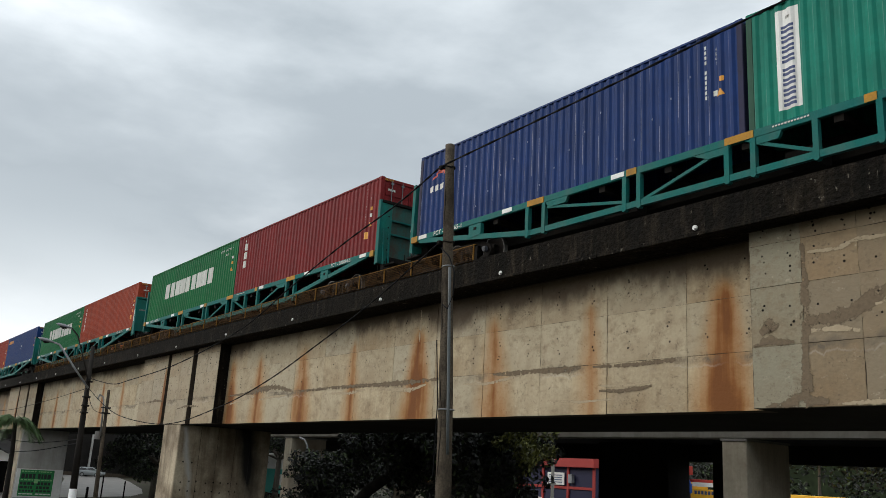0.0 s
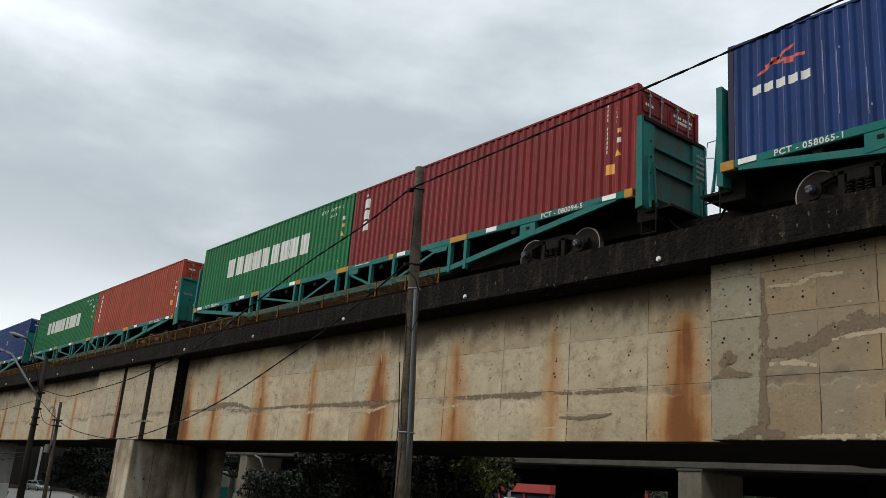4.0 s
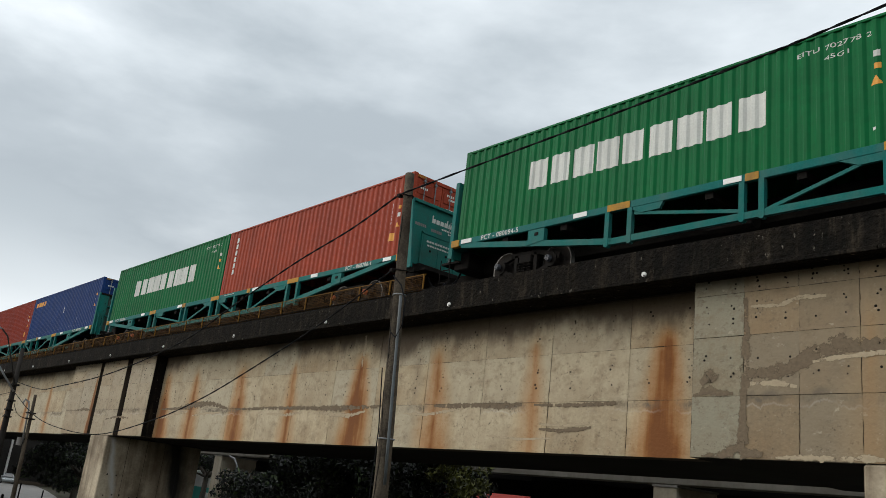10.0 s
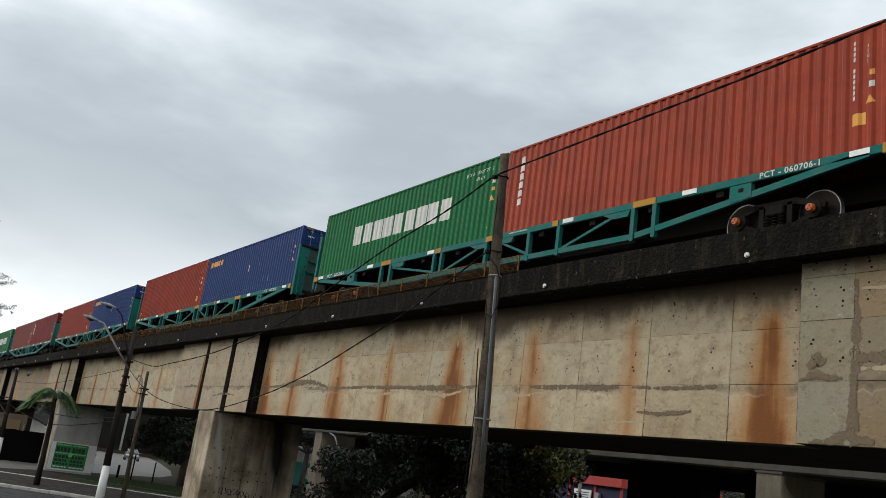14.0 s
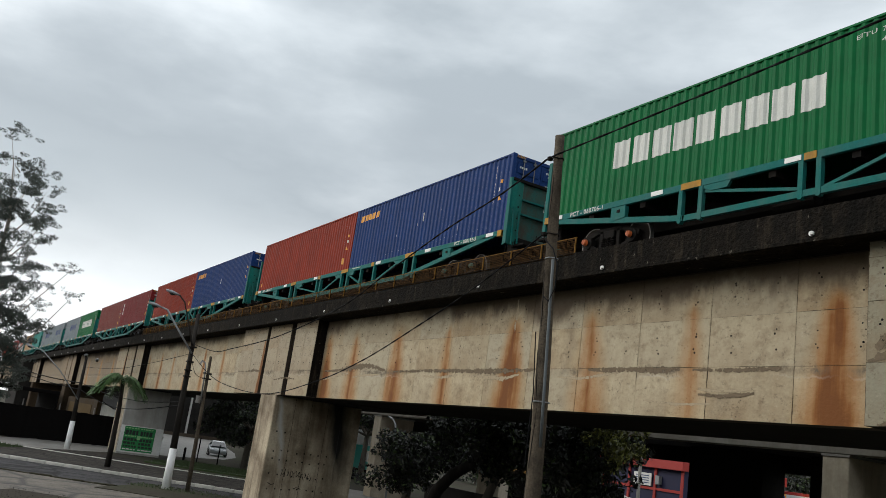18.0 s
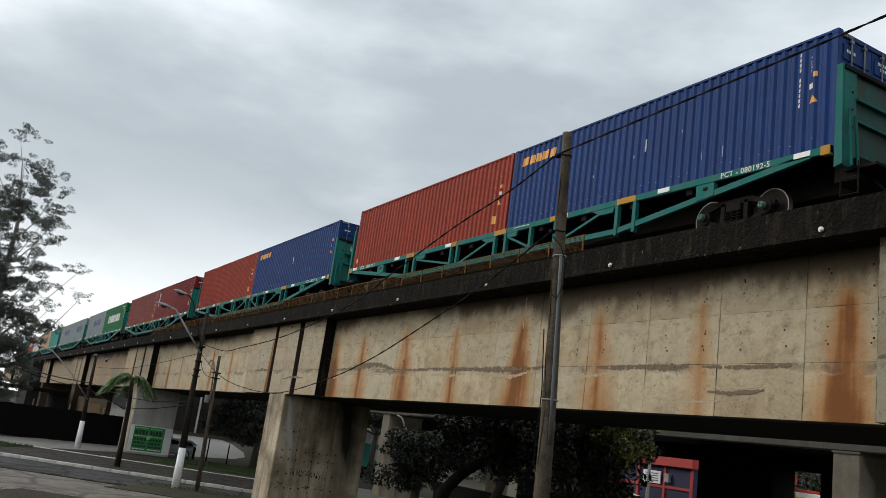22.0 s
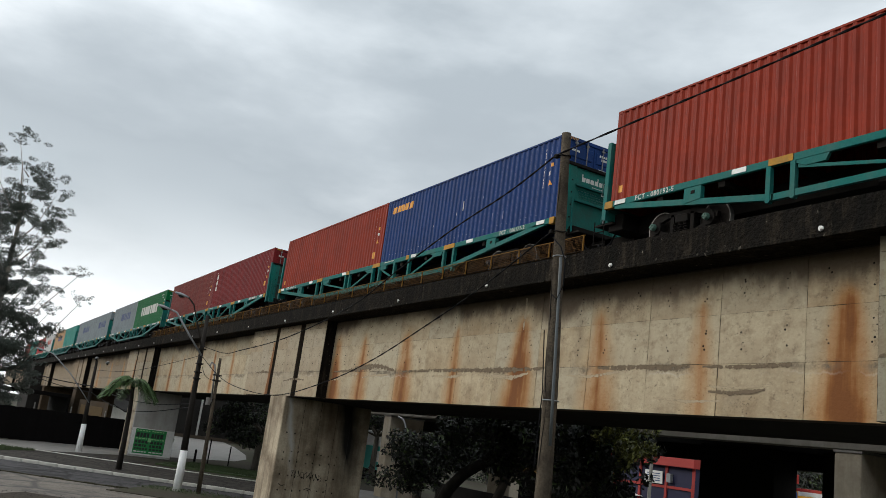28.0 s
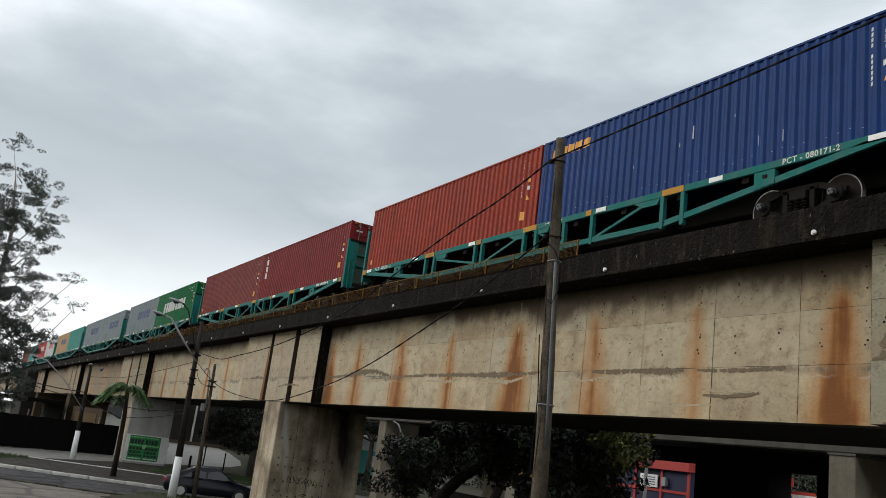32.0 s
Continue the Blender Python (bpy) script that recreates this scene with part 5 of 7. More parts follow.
                for r in range(4):
                    for i in range(10):
                        box(bm, u + 0.041, u + 0.046, 0.62 + 0.11 * i + 0.03 * r, 0.70 + 0.11 * i + 0.03 * r, 1.14 - 0.075 * r, 1.18 - 0.075 * r)
                tagged(part("panel_marking", bm, OFFWHITE, bh, "white rows of small marks"), kind="stuff")
        # end platform, step and coupler
        bm = bmesh.new()
        box(bm, min(u, u + sgn * 0.75), max(u, u + sgn * 0.75), 0.25, WID - 0.25, -0.36, -0.3)
        box(bm, min(u, u + sgn * 1.28), max(u, u + sgn * 1.28), WID / 2 - 0.14, WID / 2 + 0.14, -0.75, -0.45)
        part("coupler", bm, BLACKSTEEL, w)
        part("end_beam", cube(min(u - sgn * 0.3, u + sgn * 0.3), max(u - sgn * 0.3, u + sgn * 0.3), 0.35, WID - 0.35, -0.55, -0.06, 0.02), BLACKSTEEL, w)
        bm = bmesh.new()
        tube(bm, [(u + sgn * 0.3, 0.7, -0.4), (u + sgn * 0.6, 0.72, -0.75), (u + sgn * 0.95, 0.74, -0.9), (u + sgn * 1.2, 0.76, -0.7)], 0.03, 6)
        part("brake_hose", bm, RUBBER, w)
        bm = bmesh.new()
        for x in (0.1, 0.5):
            tube(bm, [(u + sgn * x, 0.02, -0.3), (u + sgn * x, 0.02, -1.0)], 0.016, 5)
        for z in (-0.62, -0.98):
            tube(bm, [(u + sgn * 0.1, 0.02, z), (u + sgn * 0.5, 0.02, z)], 0.016, 5)
        part("step", bm, BLACKSTEEL, w)
        if sgn < 0:
            bm = bmesh.new()
            tube(bm, [(u - 0.45, 0.25, -0.3), (u - 0.12, 0.25, 1.55)], 0.03, 6)
            tube(bm, [(u - 0.4, 0.25, 0.5), (u - 0.6, 0.25, 0.55), (u - 0.55, 0.25, 0.9), (u - 0.3, 0.25, 0.9)], 0.014, 5)
            part("handrail", bm, STEEL, w)
    # bogies: wheel centres
    zc = RAIL + 0.48 - CB
    ymid = TRACK - TY
    for mid_u in (-2.73, -21.83):
        bm = bmesh.new()
        for y in (ymid - 1.08, ymid + 0.98):
            for p, q, wide in (((-1.15, 0.06), (-0.48, 0.27), 0.13), ((-0.5, 0.27), (0.5, 0.27), 0.13), ((0.48, 0.27), (1.15, 0.06), 0.13), ((-1.0, -0.04), (-0.42, -0.28), 0.11), ((-0.45, -0.28), (0.45, -0.28), 0.10),
                               ((0.42, -0.28), (1.0, -0.04), 0.11), ((-0.34, -0.28), (-0.34, 0.27), 0.12), ((0.34, -0.28), (0.34, 0.27), 0.12)):
                bar(bm, (mid_u + p[0], y, zc + p[1]), (mid_u + q[0], y, zc + q[1]), wide, 0.1)
            for du in (-0.9, 0.9):
                tube(bm, [(mid_u + du, y - 0.03, zc), (mid_u + du, y + 0.13, zc)], 0.19, 12)
        box(bm, mid_u - 0.22, mid_u + 0.22, ymid - 1.12, ymid + 1.12, zc + 0.02, zc + 0.24, 0.02)
        bogie = part("bogie_frame", bm, BLACKSTEEL, w, "grimy cast bogie side frame")
        for k in range(3):
            bm = bmesh.new()
            pts = [(mid_u - 0.18 + 0.18 * k + 0.06 * math.cos(a * 0.8), ymid - 1.13 + 0.04 * math.sin(a * 0.8), zc - 0.26 + 0.26 * a / 30) for a in range(31)]
            tube(bm, pts, 0.015, 4)
            part("spring", bm, WHEEL, bogie)
        for du in (-0.9, 0.9):
            bm = bmesh.new()
            for y, s in ((ymid - 0.87, 1), (ymid + 0.75, -1)):
                tube(bm, [(0, y, 0), (0, y + 0.12, 0)], [0.455, 0.455], 28)
                tube(bm, [(0, y - 0.012 if s > 0 else y + 0.12, 0), (0, y if s > 0 else y + 0.132, 0)], [0.22, 0.22], 16)
            tube(bm, [(0, ymid - 1.2, 0), (0, ymid + 1.2, 0)], 0.075, 10)
            ws = part("wheelset", bm, WHEEL, w)
            ws.matrix_basis = pose(mid_u + du, 0, zc)
            for y in (ymid - 0.875, ymid + 0.755):
                bm = bmesh.new()
                outer = [[bm.verts.new((r * math.cos(a), yy, r * math.sin(a))) for a in (2 * math.pi * i / 28 for i in range(28))] for r, yy in ((0.455, y), (0.48, y), (0.48, y + 0.13), (0.455, y + 0.13))]
                for p, q in zip(outer, outer[1:]):
                    for i in range(28):
                        bm.faces.new((p[i], q[i], q[(i + 1) % 28], p[(i + 1) % 28]))
                part("tread", bm, RIM, ws, "bright worn wheel tread")
            bm = bmesh.new()
            tube(bm, [(0, ymid - 1.25, 0), (0, ymid - 1.16, 0)], [0.075, 0.095], 14)
            for i in range(3):
                a = 2.1 * i
                box(bm, 0.045 * math.cos(a) - 0.015, 0.045 * math.cos(a) + 0.015, ymid - 1.275, ymid - 1.25, 0.045 * math.sin(a) - 0.015, 0.045 * math.sin(a) + 0.015)
            part("bearing_cap", bm, caps, ws)
    return w


TRAIN = []          # (thing, offset along the train)
WHEELS = []
ORDER = [(-3, "teal", "xines"), (-2, "tex", "green"), (-1, "coral", "green"), (0, "blue", "brick"), (1, "blue", "brick"), (2, "tex", "brown"), (3, "green", "grey"),
         (4, "grey", "grey"), (5, "sea", "beige"), (6, "pale", "crimson"), (7, "sea", "brick")]
BOXES = {}
MAKE = {
    "teal": dong_box,
    "xines": lambda: blue_box("old blue scuffed container with a white wordmark", False, (0.010, 0.034, 0.135)),
    "tex": lambda: red_box("dark red corrugated container with white vertical marks", (0.17, 0.013, 0.014), "dark_red"),
    "green": evergreen_box,
    "coral": lambda: red_box("faded orange-red corrugated container with white vertical marks", (0.30, 0.046, 0.020), "coral", True, True),
    "blue": lambda: blue_box("royal blue corrugated container with a yellow wordmark"),
    "brick": lambda: red_box("brick red corrugated container, plain sides", (0.245, 0.025, 0.009), "brick", False),
    "brown": lambda: red_box("brown-red corrugated container, plain sides", (0.18, 0.035, 0.028), "brown", False),
    "grey": lambda: grey_box("pale grey container with a dark wordmark", (0.19, 0.225, 0.24), "pale_grey"),
    "sea": lambda: grey_box("plain sea green container on a wagon", (0.04, 0.24, 0.2), "sea_green", OFFWHITE, False),
    "beige": lambda: grey_box("beige container with dark marks", (0.42, 0.27, 0.14), "beige"),
    "pale": lambda: grey_box("off-white container with a red wordmark", (0.5, 0.5, 0.48), "off_white", REDINK, True),
    "crimson": lambda: grey_box("bright red container with white marks", (0.38, 0.04, 0.04), "crimson", OFFWHITE, True),
}
MODEL = {}
LATER = []
for k, front, rear in ORDER:
    caps = {-1: CAP, 0: GREENCAP}.get(k, HUB)
    style = {-1: "flat", 1: "logo"}.get(k, "ribbed")
    if (caps, style) not in MODEL:
        w = MODEL[caps, style] = wagon(caps, style)
    else:
        w = copy_thing(MODEL[caps, style], pose(0, 0, 0))
    TRAIN.append((w, -PITCH * k, 0.0))
    LATER.append((w, NUMBERS.get(k, "")))
    if k <= 2:
        WHEELS += [(o, o.matrix_basis.copy()) for o in w.children if o.name.startswith("wheelset")]
    for kind, du in ((front, 0.0), (rear, -(LEN + GAP))):
        if kind not in BOXES:
            BOXES[kind] = c = MAKE[kind]()
        else:
            c = copy_thing(BOXES[kind], pose(0, 0, 0))
        c["group"] = "containers on the train"
        TRAIN.append((c, -PITCH * k + du, 0.0))


for w, words in LATER:
    fleet_number(w, words)


def motions():
    times = [0.5 * i for i in range(65)]
    for ob, off, _ in TRAIN:
        walk(ob, [(t, pose(along(t) + off, TY, CB)) for t in times])
    steps = [0.2 * i for i in range(161)]
    for ob, base in WHEELS:
        walk(ob, [(t, base @ Matrix.Rotation((along(t) - along(0)) / 0.48, 4, "Y")) for t in steps])
    for ob, rows in CARS:
        walk(ob, rows)


CARS = []


# ---- vegetation ----
def foliage(name, clumps, count, size, mat, parent, rng, droop=0.0, label=""):
    """Leaf blades strewn in and on ellipsoid clumps: (centre, radii)."""
    verts, faces = [], []
    vol = [r[0] * r[1] * r[2] for _, r in clumps]
    for (c, r), v in zip(clumps, vol):
        for _ in range(max(8, int(count * v / sum(vol)))):
            d = Vector((rng.gauss(0, 1), rng.gauss(0, 1), rng.gauss(0, 1))).normalized() * rng.uniform(0.35, 1.0) ** 0.6
            p = Vector((c[0] + d.x * r[0], c[1] + d.y * r[1], c[2] + d.z * r[2]))
            a = Vector((rng.uniform(-1, 1), rng.uniform(-1, 1), rng.uniform(-1, 0.6) - droop)).normalized()
            b = a.cross(Vector((rng.uniform(-1, 1), rng.uniform(-1, 1), rng.uniform(-1, 1)))).normalized()
            s = size * rng.uniform(0.6, 1.4)
            i = len(verts)
            verts += [p - a * s, p + b * s * 0.42, p + a * s, p - b * s * 0.42]
            faces.append((i, i + 1, i + 2, i + 3))
    me = bpy.data.meshes.new(name)
    me.from_pydata(verts, [], faces)
    me.materials.append(mat)
    ob = new(name, me)
    ob.parent = parent
    ob["kind"] = "stuff"
    if label:
        ob["label"] = label
    return ob


def limbs(bm, base, tips, r0, rng, lift=0.4, n=6):
    for tip in tips:
        a, b = Vector(base), Vector(tip)
        m = a.lerp(b, 0.5) + Vector((rng.uniform(-0.3, 0.3), rng.uniform(-0.3, 0.3), -lift * rng.uniform(0.2, 1)))
        q = a.lerp(b, 0.25) + Vector((rng.uniform(-0.2, 0.2), rng.uniform(-0.2, 0.2), -lift * 0.4))
        tube(bm, [a, q, m, b], [r0, r0 * 0.75, r0 * 0.5, r0 * 0.2], n)
    return bm


def gum_tree(x, y):
    rng = random.Random(11)
    t = empty("gum_tree", pose(x, y, 0), label="tall eucalyptus with airy clustered crown", category="tree")
    bm = bmesh.new()
    tube(bm, [(0, 0, 0), (0.2, 0.1, 5), (-0.2, 0.5, 11), (0.2, 0.5, 16.5), (-0.1, -0.3, 21.5)], [0.42, 0.34, 0.25, 0.13, 0.03], 10)
    clumps = []
    # umbrella clumps on long rising limbs: (out along y, out along x, height, radius)
    for oy, ox, z, r in ((-0.9, 0.5, 23.4, 0.9), (-2.5, 0.0, 21.4, 1.3), (1.5, -0.6, 20.9, 1.0), (2.6, 0.4, 19.5, 0.8), (1.0, 1.0, 19.3, 1.5), (-0.1, 0.2, 21.3, 1.0), (0.2, 0.0, 18.0, 1.2), (3.4, 0.2, 18.0, 0.9), (-1.5, -1.0, 18.4, 1.6), (2.2, 0.5, 16.8, 1.3), (0.2, -0.8, 17.0, 1.6),
                      (3.0, 0.6, 15.4, 1.0), (-2.0, 0.4, 15.6, 1.9), (0.9, 0.5, 14.6, 1.5), (5.8, 0.0, 13.7, 0.75), (2.7, -0.4, 13.2, 1.3), (-0.6, 0.8, 12.8, 1.8), (6.3, 0.3, 11.5, 0.6), (3.8, -0.5, 11.9, 0.8), (1.6, 0.4, 11.2, 1.7),
                      (4.2, 0.2, 10.2, 0.75), (-1.8, 0.0, 10.4, 2.0), (0.8, 0.0, 9.0, 1.8), (4.6, 0.4, 8.6, 0.7), (2.6, 0.3, 8.0, 1.0), (-1.0, 0.5, 7.4, 2.0), (1.6, 0.2, 6.4, 1.6), (3.2, 0.0, 6.2, 0.9), (0.0, 0.0, 5.0, 1.9), (1.8, 0.0, 3.6, 1.5), (-2.0, 0.0, 4.0, 2.0)):
        tip = (ox * 1.5, oy, z - 0.3)
        root = (0.1, 0.4, max(2.0, z - abs(oy) * 0.9 - 2.2))
        limbs(bm, root, [tip], 0.055 + 0.008 * abs(oy), rng, 0.9, 5)
        for _ in range(15 if z > 10 else 30):
            clumps.append(((tip[0] + rng.gauss(0, r * 0.7), tip[1] + rng.gauss(0, r * 0.7), z + rng.gauss(0, r * 0.34)), (r * rng.uniform(0.25, 0.5), r * rng.uniform(0.3, 0.55), r * rng.uniform(0.14, 0.28))))
    part("trunk", bm, PALEBARK, t, "pale smooth trunk and limbs", True)
    foliage("crown", clumps, 140000, 0.072, GUMLEAF, t, rng, 0.5)
    return t


gum_tree(-76.0, 2.4)


def shade_tree(x, y, h, spread, seed, n=9000, lit=LEAF, lean=0.0, low=0.34):
    rng = random.Random(seed)
    t = empty("shade_tree", pose(x, y, 0), label="dense dark broadleaf tree under the viaducts", category="tree", group="trees between the viaducts")
    bm = bmesh.new()
    tube(bm, [(0, 0, 0), (0.1 + lean * 0.3, 0, h * 0.25), (lean, 0.1, h * 0.5)], [0.28, 0.23, 0.18], 9)
    tips = [(lean + spread * math.cos(a) * rng.uniform(0.4, 0.8), 0.6 * spread * math.sin(a) * rng.uniform(0.4, 0.9), h * rng.uniform(0.55, 0.9)) for a in (0.3 + 0.75 * i for i in range(9))]
    limbs(bm, (lean, 0.1, h * 0.45), tips, 0.13, rng, 0.3)
    part("trunk", bm, BARK, t, "", True)
    clumps = []
    for tip in tips + [(lean + rng.uniform(-1, 1) * spread, rng.uniform(-0.6, 0.6) * spread, h * rng.uniform(low, 0.97)) for _ in range(42)]:
        clumps.append((tip, (rng.uniform(0.5, 1.1), rng.uniform(0.5, 1.0), rng.uniform(0.35, 0.7))))
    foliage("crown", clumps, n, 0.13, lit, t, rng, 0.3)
    return t


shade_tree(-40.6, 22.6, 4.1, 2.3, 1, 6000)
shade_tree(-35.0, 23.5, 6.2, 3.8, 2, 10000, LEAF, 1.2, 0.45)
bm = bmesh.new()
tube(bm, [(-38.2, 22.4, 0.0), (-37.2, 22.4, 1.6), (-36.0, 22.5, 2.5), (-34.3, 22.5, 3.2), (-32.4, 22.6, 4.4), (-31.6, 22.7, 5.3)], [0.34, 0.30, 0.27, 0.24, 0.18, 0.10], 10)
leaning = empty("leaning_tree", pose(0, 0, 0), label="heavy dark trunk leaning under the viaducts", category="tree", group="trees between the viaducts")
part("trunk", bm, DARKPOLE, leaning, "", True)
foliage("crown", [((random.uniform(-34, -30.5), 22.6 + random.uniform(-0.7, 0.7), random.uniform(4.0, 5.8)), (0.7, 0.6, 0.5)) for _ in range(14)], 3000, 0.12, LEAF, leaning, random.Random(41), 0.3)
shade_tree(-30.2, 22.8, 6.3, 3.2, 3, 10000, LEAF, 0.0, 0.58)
sprig = shade_tree(-27.0, 22.0, 6.0, 2.2, 5, 8000)
rng = random.Random(31)
foliage("branch_leaves", [((rng.uniform(2.2, 4.0), rng.uniform(-1.2, 0.6), rng.uniform(4.2, 5.3)), (0.35, 0.35, 0.28)) for _ in range(16)] + [((3.0, -0.4, 3.9), (0.3, 0.3, 0.4))], 1500, 0.11, LITLEAF, sprig, rng, 0.3, "yellowish leaves on the outer branch, light painted in")
shade_tree(-65.5, 22.2, 6.4, 4.2, 7, 16000)
shade_tree(-71.5, 25.5, 7.0, 4.2, 8, 16000)
shade_tree(-76.0, 31.5, 7.5, 4.5, 14, 14000)
shade_tree(-92.0, 37.0, 8.0, 5.0, 9, 9000)
shade_tree(-83.0, 38.0, 8.0, 5.0, 10, 9000)
# crowns added as dark masses in the gaps past the far pier
shade_tree(-86.0, 31.5, 8.5, 4.5, 15, 16000)
shade_tree(-67.5, 33.0, 8.5, 4.5, 16, 16000)
shade_tree(-105.0, 36.5, 6.0, 4.2, 17, 9000, LEAF, 0.0, 0.08)
shade_tree(-96.0, 34.2, 5.5, 4.0, 18, 9000, LEAF, 0.0, 0.08)
shade_tree(-82.0, 30.2, 4.6, 2.4, 19, 9000, LEAF, 0.0, 0.10)


def hedge(x0, x1, y, h, seed):
    rng = random.Random(seed)
    t = empty("hedge_tree", pose(0, 0, 0), label="leafy green tree behind the filling station", category="tree", group="trees behind the street")
    x = x0
    while x < x1:
        part("trunk", tube(bmesh.new(), [(x, y, 0), (x + 0.2, y, h * 0.7)], [0.2, 0.08], 6), BARK, t)
        x += 6
    foliage("crown", [((rng.uniform(x0, x1), y + rng.uniform(-1.5, 1.5), rng.uniform(0.06, 1.0) * h), (1.3, 1.2, 0.9)) for _ in range(int((x1 - x0) * 3.6))], int((x1 - x0) * 480), 0.2, LEAF, t, rng)


hedge(-56, -20, 64.0, 9.0, 21)
hedge(-100, -62, 62.0, 9.0, 22)
hedge(-19, 25, 62.0, 8.5, 23)
hedge(-170, -104, 60.0, 8.5, 24)
hedge(-190, -108, 46.0, 7.5, 25)


def palm(x, y):
    rng = random.Random(5)
    t = empty("palm_tree", pose(x, y, 0.1), label="slim palm with drooping fronds on the median", category="tree")
    top = Vector((-0.3, -0.1, 4.75))
    bm = bmesh.new()
    tube(bm, [(0, 0, 0), (-0.02, 0.0, 1.5), (-0.1, -0.03, 3.2), top], [0.17, 0.13, 0.12, 0.10], 9)
    part("trunk", bm, DARKPOLE, t, "dark ringed trunk", True)
    for i in range(15):
        a, up = 2 * math.pi * i / 15 + rng.uniform(-0.2, 0.2), rng.uniform(0.25, 1.15)
        out = Vector((math.cos(a), math.sin(a), 0))
        length = rng.uniform(1.45, 1.95)
        spine = [top + out * length * f + Vector((0, 0, length * (up * f - (up + 0.62) * f * f))) for f in (0, 0.15, 0.3, 0.45, 0.6, 0.75, 0.9, 1.0)]
        bm = bmesh.new()
        tube(bm, spine, [0.03, 0.025, 0.02, 0.018, 0.015, 0.012, 0.008, 0.004], 4)
        side = out.cross(Vector((0, 0, 1)))
        for k in range(36):
            f = 0.12 + 0.86 * k / 36
            j = min(6, int(f * 7))
            p = spine[j].lerp(spine[j + 1], f * 7 - j)
            ln = 0.5 * math.sin(math.pi * min(1, f * 0.85 + 0.12)) + 0.12
            for s in (-1, 1):
                tip = p + side * s * ln * 0.75 + out * 0.18 - Vector((0, 0, ln * rng.uniform(0.45, 0.8)))
                q = [bm.verts.new(v) for v in (p - out * 0.03, p + out * 0.035, tip)]
                bm.faces.new(q)
        part("frond", bm, FROND, t)
    return t


palm(-50.6, 9.6)


def tufts(name, n0, n1, s0, s1, count, h, seed, label):
    rng = random.Random(seed)
    verts, faces = [], []
    for _ in range(count):
        p = street(rng.uniform(s0, s1), rng.uniform(n0, n1), 0.1)
        a = rng.uniform(0, 6.28)
        w = Vector((math.cos(a), math.sin(a), 0)) * 0.025
        i = len(verts)
        verts += [p - w, p + w, p + Vector((rng.uniform(-0.08, 0.08), rng.uniform(-0.08, 0.08), h * rng.uniform(0.5, 1.3)))]
        faces.append((i, i + 1, i + 2))
    me = bpy.data.meshes.new(name)
    me.from_pydata(verts, [], faces)
    me.materials.append(GRASS)
    return tagged(new(name, me), label, "grass", kind="stuff")


tufts("grass", -52.3, -48.5, -36, -29.5, 5000, 0.16, 1, "rough green grass on the median")
tufts("grass", -40.8, -38.6, -16.8, -9, 900, 0.07, 2, "weedy grass tufts along the verge")
bm = strip(bmesh.new(), -64.0, -57.5, -24.0, -16.0, -0.015, 0.1)
tagged(finish("lawn", bm, GRASS), "dark green mown lawn beside the far pier", "lawn", kind="structure")
tufts("grass", -63.8, -57.7, -23.8, -16.2, 9000, 0.12, 3, "dark green lawn grass")

# ---- second viaduct behind ----
COLUMN = shade("column_concrete", (0.50, 0.44, 0.34), 0.9, grain=0.12, scale=2.5, dirt=(0.22, 0.17, 0.11), dirt_amount=0.6, dirt_scale=0.7, streaks=0.5, bump=0.25)
GIRDER = shade("girder_concrete", (0.23, 0.215, 0.185), 0.9, grain=0.12, scale=2.0, dirt=(0.13, 0.11, 0.085), dirt_amount=0.8, dirt_scale=0.6, streaks=0.6, bump=0.25)
rear = empty("rear_viaduct", pose(0, 0, 0), label="grey concrete road viaduct running behind the railway", category="viaduct", kind="structure")
part("edge_girder", cube(-60, 60, 26.0, 26.6, 5.18, 7.2, 0.03), GIRDER, rear)
part("deck_slab", cube(-60, 60, 25.7, 33.6, 7.2, 7.6, 0.0), GREYCON, rear)
# deep shade painted as black parts; the rear girder is added to close it
part("soffit", cube(-60, 60, 26.61, 32.4, 5.32, 5.6), SHADEDARK, rear)
part("rear_girder", cube(-60, 60, 32.41, 33.0, 4.6, 7.19, 0.03), SHADEDARK, rear)
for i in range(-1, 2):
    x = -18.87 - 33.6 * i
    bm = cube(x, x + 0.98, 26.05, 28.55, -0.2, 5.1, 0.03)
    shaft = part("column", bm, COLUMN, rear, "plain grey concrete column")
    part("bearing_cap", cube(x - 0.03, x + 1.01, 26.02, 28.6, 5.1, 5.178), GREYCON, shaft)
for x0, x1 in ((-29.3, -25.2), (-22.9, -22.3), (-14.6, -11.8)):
    part("column", cube(x0, x1, 30.9, 32.38, -0.2, 5.31, 0.03), SHADEDARK, rear)

part("column", cube(-50.1, -47.5, 33.2, 34.0, -0.2, 5.3, 0.03), COLUMN, rear, "pale broad column")

# ---- buildings beyond ----
NAVY = shade("navy_wall", (0.009, 0.010, 0.042), 0.7, grain=0.1)
BRIGHTRED = shade("red_trim", (0.33, 0.024, 0.018), 0.6, grain=0.1)
CREAM = shade("cream_wall", (0.62, 0.52, 0.42), 0.8, grain=0.1)
SUNYELLOW = shade("filling_station_yellow", (0.78, 0.42, 0.02), 0.5, grain=0.05)
ROYAL = shade("royal_blue_sign", (0.03, 0.12, 0.5), 0.5, grain=0.05)
AQUA = shade("aqua_panel", (0.03, 0.36, 0.31), 0.5, grain=0.1)
OCHRE = shade("ochre_wall", (0.55, 0.28, 0.06), 0.7, grain=0.15)
shop = empty("shop_building", pose(0, 0, 0), label="navy blue shop front with red trim and a white notice", category="building")
part("wall", cube(-51.0, -43.0, 45.0, 55.0, 0, 4.4), NAVY, shop)
